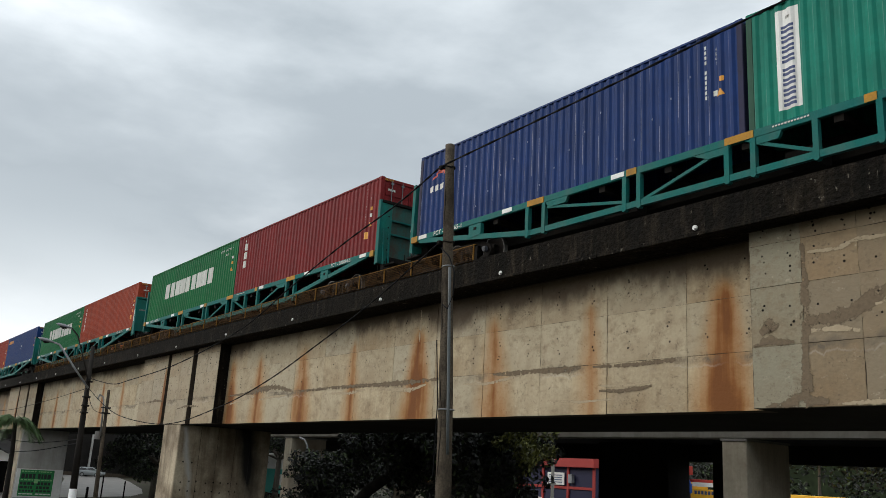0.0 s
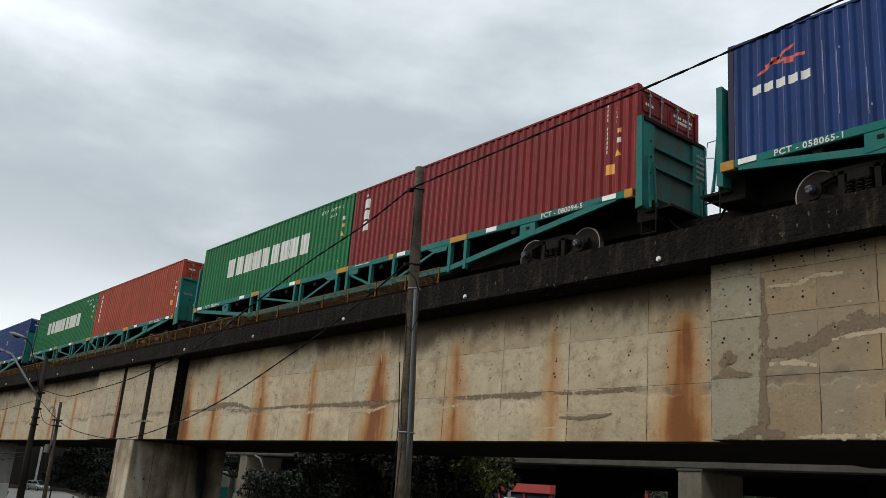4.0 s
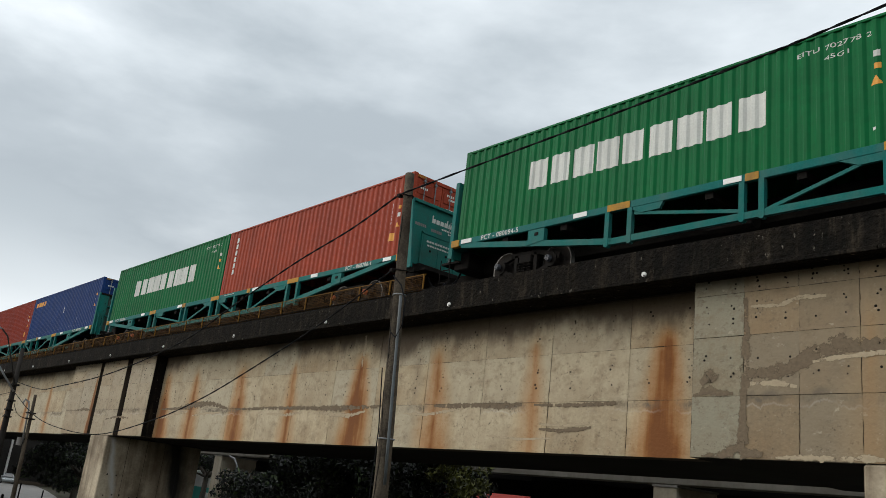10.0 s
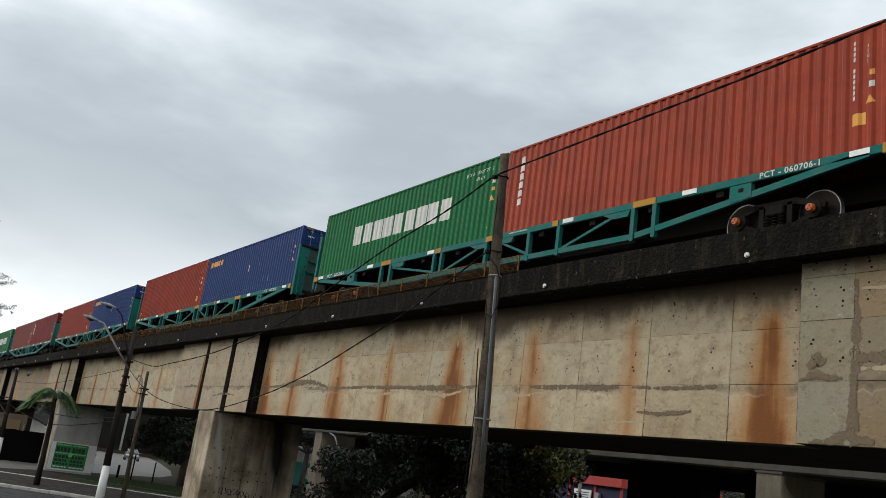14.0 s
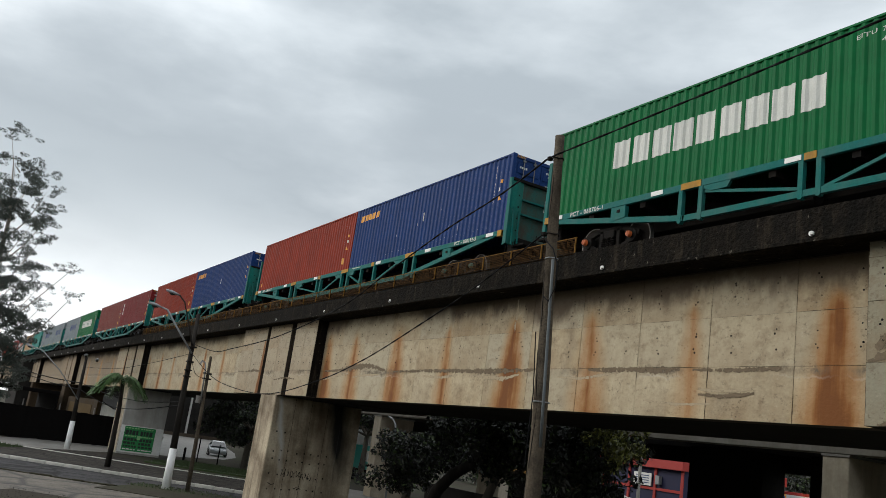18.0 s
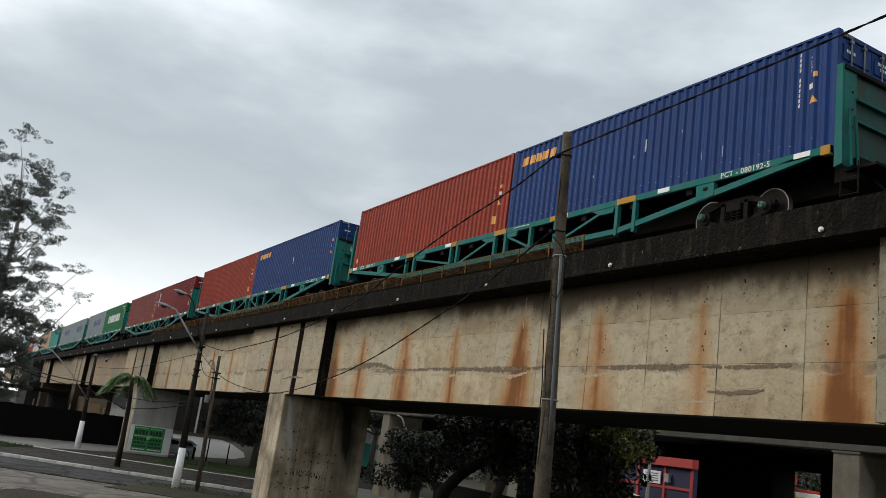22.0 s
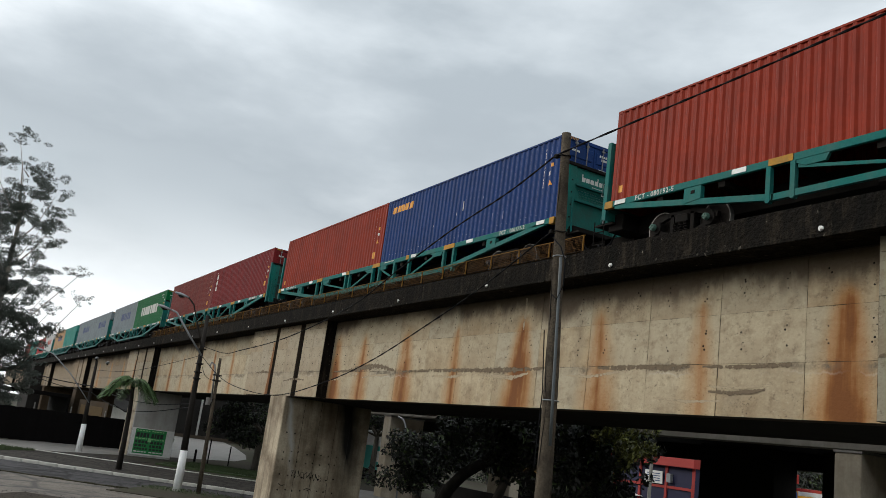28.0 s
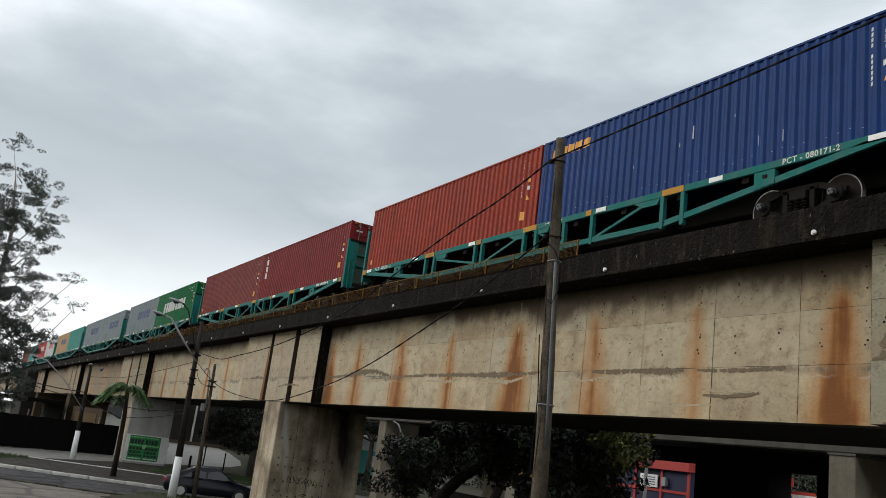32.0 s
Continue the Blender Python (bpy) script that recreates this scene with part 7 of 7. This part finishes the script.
# ---- cars ----
def car_paint(name, col):
    m = shade(name, col, 0.28, grain=0.02, bump=0.0)
    m.node_tree.nodes["Principled BSDF"].inputs["Coat Weight"].default_value = 0.6 if max(col) > 0.1 else 0.1
    m.node_tree.nodes["Principled BSDF"].inputs["Specular IOR Level"].default_value = 0.5 if max(col) > 0.1 else 0.2
    return m


TYRE = shade("tyre", (0.018, 0.018, 0.018), 0.85, grain=0.2)
ALLOY = shade("wheel_alloy", (0.5, 0.5, 0.5), 0.35, metal=0.8, grain=0.05)
HEADLIGHT = shade("headlight", (0.7, 0.72, 0.74), 0.15, grain=0.02, bump=0.0)
TAIL = shade("tail_light", (0.3, 0.02, 0.02), 0.25, grain=0.02, bump=0.0)


def car(label, mat, roof, length=4.3, tail=0.75, top=1.42):
    """A small car; it drives towards +x, origin at the middle of its footprint on the road."""
    c = empty("car", pose(0, 0, 0), label=label, category="car")
    L2, W2 = length / 2, 0.86
    # lower body: stations along x with sill, belt and hood heights
    st = [(-L2, 0.42, tail, 0.72), (-L2 + 0.12, 0.26, tail + 0.16, 0.80), (-L2 + 0.8, 0.22, tail + 0.2, W2), (-0.2, 0.2, 0.93, W2), (0.75, 0.2, 0.92, W2), (L2 - 0.75, 0.22, 0.84, 0.84), (L2 - 0.2, 0.26, 0.70, 0.78), (L2, 0.38, 0.56, 0.62)]
    bm = bmesh.new()
    rings = []
    for x, lo, hi, w in st:
        rings.append([bm.verts.new(p) for p in ((x, -w + 0.06, lo), (x, -w, lo + 0.14), (x, -w - 0.01, (lo + hi) / 2 + 0.06), (x, -w + 0.07, hi - 0.02), (x, -w + 0.2, hi), (x, w - 0.2, hi), (x, w - 0.07, hi - 0.02), (x, w + 0.01, (lo + hi) / 2 + 0.06), (x, w, lo + 0.14), (x, w - 0.06, lo))])
    for a, b in zip(rings, rings[1:]):
        for i in range(len(a)):
            j = (i + 1) % len(a)
            bm.faces.new((a[i], a[j], b[j], b[i]))
    bm.faces.new(rings[0]), bm.faces.new(rings[-1][::-1])
    bmesh.ops.recalc_face_normals(bm, faces=bm.faces)
    body = part("body", bm, mat, c, "", True)
    r0, r1, f0, f1 = roof      # rear glass foot, roof start, roof end, windscreen foot
    bm = bmesh.new()
    def ring(x, z, w):
        return [bm.verts.new((x, s * w, z)) for s in (-1, 1)]
    a, b, d, e = ring(r0, tail + 0.19, 0.72), ring(r1, top, 0.56), ring(f0, top - 0.01, 0.56), ring(f1, 0.9, 0.74)
    m0, m1 = ring((r1 + f0) / 2, top + 0.035, 0.56), ring((r0 + f1) / 2, 0.91, 0.80)
    for p, q in ((a, b), (b, m0), (m0, d), (d, e)):
        bm.faces.new((p[0], p[1], q[1], q[0]))
    for i in (0, 1):
        bm.faces.new([v[i] for v in (a, b, m0, m1)] if i else [v[i] for v in (m1, m0, b, a)])
        bm.faces.new([v[i] for v in (m0, d, e, m1)] if i else [v[i] for v in (m1, e, d, m0)])
    part("cabin", bm, mat, c)
    for s in (-1, 1):
        y0, y1 = s * 0.815, s * 0.575
        for x0, x1, x2, x3 in ((r0 + 0.35, (r0 + f1) / 2 - 0.05, (r1 + f0) / 2 - 0.02, r1 + 0.12), ((r0 + f1) / 2 + 0.03, f1 - 0.2, f0 - 0.08, (r1 + f0) / 2 + 0.05)):
            bm = bmesh.new()
            q = [bm.verts.new(v) for v in ((x0, y0, 0.96), (x1, y0, 0.96), (x2, y1 + s * 0.015, top - 0.07), (x3, y1 + s * 0.015, top - 0.07))]
            bm.faces.new(q if s < 0 else q[::-1])
            part("side_window", bm, GLASS, c)
        bm = bmesh.new()
        box(bm, f1 - 0.42, f1 - 0.26, s * 0.84 - 0.09, s * 0.84 + 0.09, 0.93, 1.05, 0.03)
        part("mirror", bm, mat, c)
        part("headlight", cube(L2 - 0.33, L2 - 0.06, s * 0.6 - 0.14, s * 0.6 + 0.14, 0.56, 0.7, 0.03), HEADLIGHT, c)
        part("tail_light", cube(-L2 - 0.01, -L2 + 0.18, s * 0.66 - 0.1, s * 0.66 + 0.1, 0.62, 0.82, 0.02), TAIL, c)
    for x0, z0, w0, x1, z1, w1, nm in ((f1 + 0.01, 0.93, 0.66, f0 + 0.03, top - 0.04, 0.5, "windscreen"), (r0 - 0.01, tail + 0.24, 0.64, r1 - 0.03, top - 0.04, 0.5, "rear_window")):
        bm = bmesh.new()
        q = [bm.verts.new(v) for v in ((x0, -w0, z0), (x0, w0, z0), (x1, w1, z1 + 0.01), (x1, -w1, z1 + 0.01))]
        bm.faces.new(q)
        g = part(nm, bm, GLASS, c)
        g.location = (0.012 if nm == "windscreen" else -0.012, 0, 0.012)
    for x in (-L2 + 0.82, L2 - 0.8):
        for s in (-1, 1):
            bm = bmesh.new()
            tube(bm, [(0, -0.1, 0), (0, -0.07, 0), (0, 0.07, 0), (0, 0.1, 0)], [0.27, 0.305, 0.305, 0.27], 20)
            w = part("wheel", bm, TYRE, c)
            w.matrix_basis = pose(x, s * 0.79, 0.305)
            bm = bmesh.new()
            tube(bm, [(0, s * 0.085, 0), (0, s * 0.11, 0)], [0.21, 0.19], 16)
            for k in range(5):
                a = 2 * math.pi * k / 5
                box(bm, 0.14 * math.cos(a) - 0.035, 0.14 * math.cos(a) + 0.035, s * 0.112 - 0.005, s * 0.112 + 0.005, 0.14 * math.sin(a) - 0.035, 0.14 * math.sin(a) + 0.035)
            rim = part("rim", bm, ALLOY, w)
            CARWHEELS.append((w, c))
    return c


CARWHEELS = []
BLACKCAR, SILVER, WHITECAR = car_paint("black_car_paint", (0.008, 0.009, 0.016)), car_paint("silver_car_paint", (0.24, 0.26, 0.26)), car_paint("white_car_paint", (0.72, 0.74, 0.76))
SEDAN, HATCH = (-1.75, -0.85, 0.35, 1.2), (-1.95, -1.45, 0.3, 1.2)


def drive(ob, pts):
    """Keys a car along (t, x, y) points, nose along its way, at rest before and after."""
    rows, last = [], None
    for i, (t, x, y) in enumerate(pts):
        a, b = pts[max(i - 1, 0)], pts[min(i + 1, len(pts) - 1)]
        dx, dy = b[1] - a[1], b[2] - a[2]
        if abs(dx) + abs(dy) > 0.05:
            last = math.degrees(math.atan2(dy, dx))
        rows.append((t, pose(x, y, 0.004, 0, 0, last if last is not None else HEAD)))
    CARS.append((ob, rows))


def near_pass(ob, t_at, s_at, v, onward=()):
    """From beyond the left, along the near road, past the lamp and under the viaduct behind the pier."""
    pts = [(0.0, *street(s_at - v * 1.4 - 22, -39.6).xy)]
    lane = ((-60, -39.6), (-24, -39.6), (-20, -39.9), (-15.4, -41.9), (-11, -43.6), (-9, -44.3))
    def across(s):
        for (s0, n0), (s1, n1) in zip(lane, lane[1:]):
            if s <= s1:
                return n0 + (n1 - n0) * (s - s0) / (s1 - s0)
        return lane[-1][1]
    t = t_at - 3.6
    pts.append((t, *pts[0][1:]))
    for k in range(-9, 14):
        tt = t_at + 0.2 * k
        s = s_at + v * 0.2 * k
        if tt <= pts[-1][0] or tt > 32.0 or s > -9.8:
            continue
        pts.append((tt, *street(s, across(s)).xy))
    if onward:
        pts += onward
    elif pts[-1][0] < 32:
        q = street(-9.3, -44.3)
        t_end = pts[-1][0] + 0.3
        if t_end < 31.9:
            pts.append((t_end, q.x, q.y))
            pts.append((32.0, q.x, q.y))
        else:
            s = s_at + v * (32.0 - t_at)
            pts.append((32.0, *street(s, across(s)).xy))
    drive(ob, pts)


car1 = car("black four-door saloon car driving on the wet road", BLACKCAR, SEDAN)
car2 = car("black compact people carrier driving on the road", BLACKCAR, HATCH, 4.0, 0.90, 1.62)
car3 = car("dark saloon car driving on the road", BLACKCAR, SEDAN, 4.35)
near_pass(car1, 25.32, -20.5, 7.6, [(26.95, -39.8, 18.8), (27.2, -36.6, 20.2), (27.45, -31.5, 20.4), (27.8, -25.0, 20.5), (29.0, -22, 20.5), (32.0, -22, 20.5)])
near_pass(car2, 30.58, -18.4, 12.0)
near_pass(car3, 31.4, -21.1, 11.0)
car4 = car("silver estate car coming round under the viaduct", SILVER, HATCH, 3.7, 0.80, 1.36)
drive(car4, [(0.0, -136, 36.6), (11.0, -136, 36.6), (13.0, -124, 34.0), (15.0, -106, 30.2), (17.0, -90.5, 26.9), (18.0, -84.0, 25.6), (19.0, -78.4, 23.9), (20.0, -75.2, 22.6), (20.6, -73.3, 21.4), (21.0, -72.0, 20.1), (21.4, -70.9, 19.0), (22.0, -70.5, 17.0), (22.5, -70.5, 15.0), (23.0, -69.9, 12.9),
             (23.5, -69.1, 10.6), (24.0, -68.0, 8.3), (24.5, -66.5, 5.7), (25.0, -64.8, 3.0), (26.0, -60.8, -3.0), (28.0, -54.0, -12.0), (32.0, -47, -22)])
car5 = car("white hatchback passing behind the pier", WHITECAR, HATCH, 3.9, 0.85)
drive(car5, [(0.0, -64, 24.5), (16.9, -64, 24.5), (17.4, -57, 22.6), (18.0, -46.0, 20.4), (18.3, -42.2, 19.7), (18.6, -39.4, 19.1), (19.0, -35.8, 18.2), (19.4, -32.8, 17.7), (19.8, -29.8, 17.6), (20.4, -25.5, 17.8), (21.2, -20.5, 18.2),
             (22.4, -15, 18.6), (24.0, -11, 18.6), (32.0, -11, 18.6)])
car6 = car("white saloon car passing behind the pier", WHITECAR, SEDAN, 4.35)
drive(car6, [(0.0, -7, 20.7), (22.6, -7, 20.7), (23.4, -14, 20.6), (24.2, -26.2, 20.5), (24.6, -31.8, 20.4), (24.8, -34.7, 20.4), (25.0, -37.5, 20.4), (25.2, -40.3, 20.4), (25.4, -42.9, 20.4), (25.9, -49.2, 19.6), (26.3, -53.6, 16.8),
             (26.7, -57.4, 12.4), (27.1, -60.8, 8.0), (27.4, -63.2, 4.6), (27.8, -66.0, 0.6), (28.6, -70.5, -6.2), (30.0, -77, -14.5), (32.0, -82, -20)])


# ---- plain unseen blocks behind the camera, added to cut low sky light ----
STUCCO = shade("plain_stucco", (0.22, 0.20, 0.17), 0.9, grain=0.1, scale=1.0, dirt=(0.12, 0.11, 0.09), dirt_amount=0.6, dirt_scale=0.3)
for x0, x1, y0, h in ((-34, -12, -22, 8.5), (-11.5, 10, -19, 10.5), (10.5, 34, -21, 9.0), (34.5, 60, -23, 8.0)):
    b = empty("street_building", pose(0, 0, 0), label="unseen plain stuccoed building, added to block low sky light", category="building", group="buildings behind the camera")
    part("wall", cube(x0, x1, y0 - 8, y0, 0, h), STUCCO, b)
    part("roof", cube(x0 - 0.3, x1 + 0.3, y0 - 8.3, y0 + 0.3, h, h + 0.25), GREYCON, b)
    for k in range(int((x1 - x0) / 3)):
        for z in (1.0, 4.4):
            part("window", cube(x0 + 1 + 3 * k, x0 + 2.4 + 3 * k, y0 + 0.003, y0 + 0.05, z, z + 1.6), GLASS, b)


# ---- concrete fields of the viaduct's face, last ----
HOLES = []


def ragged(hw, hh):
    """A thin slab whose edges are chipped by a few millimetres."""
    bm = bmesh.new()
    pts = []
    corners = [(-hw, -hh), (hw, -hh), (hw, hh), (-hw, hh)]
    for k, (a, b) in enumerate(zip(corners, corners[1:] + corners[:1])):
        steps = 11
        for i in range(steps):
            f = (i + random.uniform(-0.3, 0.3) * (i > 0)) / steps
            bite = random.choice((0, 0, 0, 0.002, 0.005, 0.009)) * (0.5 if k in (0, 2) else 1.0) + random.uniform(0, 0.002)
            x, z = a[0] + (b[0] - a[0]) * f, a[1] + (b[1] - a[1]) * f
            pts.append((x + (bite if k == 3 else -bite if k == 1 else 0), z + (bite if k == 0 else -bite if k == 2 else 0)))
    prism(bm, pts, "y", 0, 0.0115)
    return bm


def fields(x_lo, x_hi, face, step, levels, mat, first_step=None):
    """Board-marked fields, each a thin slab with open joints round it."""
    cache = {}
    x = x_hi
    while x > x_lo + 0.2:
        w = min(first_step if first_step and x == x_hi else step, x - x_lo)
        for z0, z1 in zip(levels, levels[1:]):
            key = (round(w, 3), z0, random.randrange(3))
            m = pose(x - w / 2 + random.uniform(-0.003, 0.003), face + random.uniform(-0.004, 0.003), (z0 + z1) / 2 + random.uniform(-0.002, 0.002), 0, random.uniform(-0.08, 0.08), 0)
            coat = SKIM if mat is ENDBLOCK and x < x_lo + 1.2 else mat
            if coat is SKIM:
                key += ("skim",)
            if key not in cache:
                hw, hh = w / 2 - (0.0015 if mat is ENDBLOCK else 0.0045), (z1 - z0) / 2 - 0.002
                ob = part("concrete_field", ragged(hw, hh), coat, viaduct)
                ob.matrix_basis = m
                cache[key] = ob
            else:
                share("concrete_field", cache[key], viaduct, m)
            if z0 > levels[0] + 0.5 and x > -45:
                for fx in (0.2, 0.72):
                    for fz in (0.30, 0.62):
                        for dz in (0, 0.09):
                            if random.random() < 0.82:
                                HOLES.append((x - w * fx + random.uniform(-0.05, 0.05), face, z0 + (z1 - z0) * fz + dz + random.uniform(-0.03, 0.03), random.uniform(0.013, 0.025)))
        x -= w


LEVELS = (ZB, 5.93, 6.97, 7.99)
for i, (a, b) in enumerate(SPANS):
    if i < 3:
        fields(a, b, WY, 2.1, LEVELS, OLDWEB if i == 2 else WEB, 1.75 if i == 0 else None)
BLEVELS = (ZB - 0.01, 5.9, 6.95, 7.72, 8.0)
for i, (a, b) in enumerate(BLOCKS):
    if i < 3:
        for u, v in block_pieces(a, b):
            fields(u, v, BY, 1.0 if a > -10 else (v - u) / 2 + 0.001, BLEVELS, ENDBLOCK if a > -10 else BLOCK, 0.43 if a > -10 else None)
bm = bmesh.new()
for x, y, z, r in HOLES:
    tube(bm, [(x, y - 0.006, z), (x, y + 0.004, z)], r, 6)
tagged(part("tie_holes", bm, BLACKSTEEL, viaduct), kind="stuff")

# trowelled mortar over cracks and spalls
MORTAR = shade("grey_mortar", (0.155, 0.115, 0.073), 0.95, grain=0.2, scale=4, bump=0.5)
PALEMORTAR = shade("pale_mortar", (0.39, 0.315, 0.21), 0.95, grain=0.15, scale=4, bump=0.4)
for m in (MORTAR, PALEMORTAR):          # broken away towards its rims
    n, l = m.node_tree.nodes, m.node_tree.links
    at, t, a, b = n.new("ShaderNodeAttribute"), n.new("ShaderNodeTexNoise"), n.new("ShaderNodeMath"), n.new("ShaderNodeMath")
    at.attribute_name = "core"
    t.inputs["Scale"].default_value, t.inputs["Detail"].default_value, t.inputs["Roughness"].default_value = 6.0, 8, 0.72
    a.operation, b.operation, b.use_clamp = "SUBTRACT", "MULTIPLY_ADD", True
    l.new(n["Texture Coordinate"].outputs["Object"], t.inputs["Vector"])
    wide = n.new("ShaderNodeMapRange")
    wide.inputs["From Min"].default_value, wide.inputs["From Max"].default_value = 0.34, 0.64
    l.new(t.outputs[0], wide.inputs[0])
    l.new(at.outputs["Fac"], a.inputs[0])
    l.new(wide.outputs[0], a.inputs[1])
    l.new(a.outputs[0], b.inputs[0])
    b.inputs[1].default_value, b.inputs[2].default_value = 6.0, 0.35
    l.new(b.outputs[0], n["Principled BSDF"].inputs["Alpha"])


SMEARS = []


def smear(path, face, mat, rough=0.75):
    """A trowelled band of mortar along (x, z, half width) points, thick along its middle and crumbling at the rims."""
    rng = random.Random(len(path) * 7 + int(abs(path[0][0]) * 10))
    verts, faces, core = [], [], []
    y = face - 0.006 - 0.0007 * (len(SMEARS) % 9)          # no two overlapping bands in one plane
    SMEARS.append(y)
    for (x0, z0, w0), (x1, z1, w1) in zip(path, path[1:]):
        length = math.hypot(x1 - x0, z1 - z0)
        tx, tz = (x1 - x0) / length, (z1 - z0) / length
        k = max(2, int(length / 0.06))
        for i in range(k):
            f = i / k
            w = 1.5 * (w0 + (w1 - w0) * f) * rng.uniform(1 - 0.3 * rough, 1 + 0.3 * rough) + 0.008
            x, z = x0 + (x1 - x0) * f, z0 + (z1 - z0) * f
            for side, c in ((-1, -0.15), (-0.3, 0.8), (0.3, 0.8), (1, -0.15)):
                verts.append((x - tz * w * side, y, z + tx * w * side))
                core.append(c)
    for i in range(len(verts) // 4 - 1):
        faces += [(4 * i + q, 4 * i + q + 1, 4 * i + q + 5, 4 * i + q + 4) for q in range(3)]
    me = bpy.data.meshes.new("mortar_patch")
    me.from_pydata(verts, [], faces)
    layer = me.attributes.new("core", "FLOAT", "POINT")
    for item, c in zip(layer.data, core):
        item.value = c
    me.materials.append(mat)
    ob = new("mortar_patch", me)
    ob.parent = viaduct
    return ob


smear([(-7.9, 7.62, 0.04), (-7.88, 7.1, 0.05), (-7.87, 6.7, 0.11), (-7.9, 6.3, 0.13), (-7.92, 5.9, 0.07), (-7.93, 5.45, 0.08), (-7.92, 5.2, 0.18), (-7.9, 5.02, 0.1)], BY, MORTAR, 0.35)
smear([(-7.85, 6.28, 0.10), (-7.4, 6.27, 0.15), (-7.1, 6.32, 0.13), (-6.85, 6.46, 0.16), (-6.6, 6.6, 0.17), (-6.3, 6.65, 0.19), (-6.05, 6.66, 0.15), (-5.6, 6.64, 0.13), (-5.2, 6.75, 0.05)], BY, MORTAR, 0.35)
smear([(-7.8, 7.45, 0.02), (-7.3, 7.42, 0.04), (-6.9, 7.52, 0.05), (-6.4, 7.5, 0.02)], BY, PALEMORTAR)
smear([(-7.8, 6.1, 0.03), (-7.3, 6.09, 0.06), (-6.9, 6.02, 0.03)], BY, PALEMORTAR)
smear([(-6.7, 6.42, 0.02), (-6.3, 6.47, 0.05), (-5.8, 6.5, 0.05), (-5.4, 6.52, 0.02)], BY, PALEMORTAR)
smear([(-8.9, 5.92, 0.03), (-8.6, 6.0, 0.10), (-8.3, 5.95, 0.06), (-8.05, 5.95, 0.02)], BY, MORTAR)
smear([(-8.7, 4.87, 0.02), (-8.3, 4.9, 0.07), (-8.0, 5.0, 0.14), (-7.8, 4.95, 0.10), (-7.5, 4.92, 0.04)], BY, MORTAR)
smear([(-7.4, 4.88, 0.02), (-6.9, 4.9, 0.05), (-6.3, 4.9, 0.04), (-5.9, 4.92, 0.06), (-5.5, 4.9, 0.03)], BY, PALEMORTAR)
smear([(-13.0, 5.36, 0.015), (-12.4, 5.33, 0.06), (-11.9, 5.36, 0.05), (-11.5, 5.42, 0.015)], WY, MORTAR)
smear([(-13.0, 5.47, 0.02), (-12.4, 5.43, 0.03), (-11.9, 5.46, 0.03), (-11.4, 5.5, 0.02)], WY, PALEMORTAR)
smear([(-17.8, 5.72, 0.01), (-16.9, 5.68, 0.04), (-16.2, 5.75, 0.04), (-15.4, 5.84, 0.015)], WY, PALEMORTAR)
smear([(-16.6, 5.9, 0.02), (-15.9, 5.88, 0.07), (-15.0, 5.9, 0.06), (-14.2, 5.86, 0.09), (-13.5, 5.9, 0.03)], WY, MORTAR)
smear([(-13.2, 5.88, 0.02), (-12.0, 5.86, 0.05), (-10.9, 5.89, 0.04)], WY, MORTAR)
smear([(-33.0, 5.95, 0.03), (-31.5, 5.98, 0.06), (-30.0, 6.1, 0.14), (-28.8, 6.12, 0.10), (-27.5, 5.93, 0.04)], WY, MORTAR)
smear([(-33.0, 5.6, 0.03), (-32.0, 5.72, 0.06), (-30.6, 5.85, 0.03)], WY, PALEMORTAR)
smear([(-27.0, 5.9, 0.03), (-25.0, 5.92, 0.05), (-22.4, 5.9, 0.06), (-20.6, 5.88, 0.09), (-18.6, 5.92, 0.03)], WY, MORTAR)
smear([(-22.0, 5.75, 0.02), (-21.2, 5.72, 0.06), (-20.2, 5.66, 0.07), (-19.4, 5.8, 0.02)], WY, PALEMORTAR)
smear([(-41.6, 5.9, 0.03), (-40.6, 5.95, 0.07), (-39.6, 5.9, 0.04)], BY, MORTAR)
smear([(-37.6, 5.5, 0.02), (-36.4, 5.6, 0.06), (-35.0, 5.55, 0.03)], BY, MORTAR)
# lime and soot drips under the deck, hairline cracks, spalls
smear([(-19.92, 7.92, 0.04), (-19.88, 7.55, 0.08), (-19.93, 7.2, 0.05), (-19.9, 6.95, 0.02)], WY, PALEMORTAR, 0.5)
smear([(-8.75, 6.12, 0.04), (-8.55, 6.28, 0.16), (-8.36, 6.18, 0.05)], BY, MORTAR, 0.6)
smear([(-14.6, 5.2, 0.015), (-13.6, 5.14, 0.03), (-12.6, 5.17, 0.015)], WY, PALEMORTAR, 0.6)
smear([(-24.8, 5.74, 0.02), (-23.6, 5.7, 0.05), (-22.6, 5.78, 0.02)], WY, PALEMORTAR, 0.6)
smear([(-30.2, 5.7, 0.02), (-29.2, 5.78, 0.05), (-28.0, 5.8, 0.03)], WY, PALEMORTAR, 0.6)

# form joints down the first pier's side
for y in (14.35, 15.15, 15.95):
    part("form_joint", cube(-36.899, -36.893, y, y + 0.014, 0.0, 4.82), GRIME, PIERS[0])
motions()
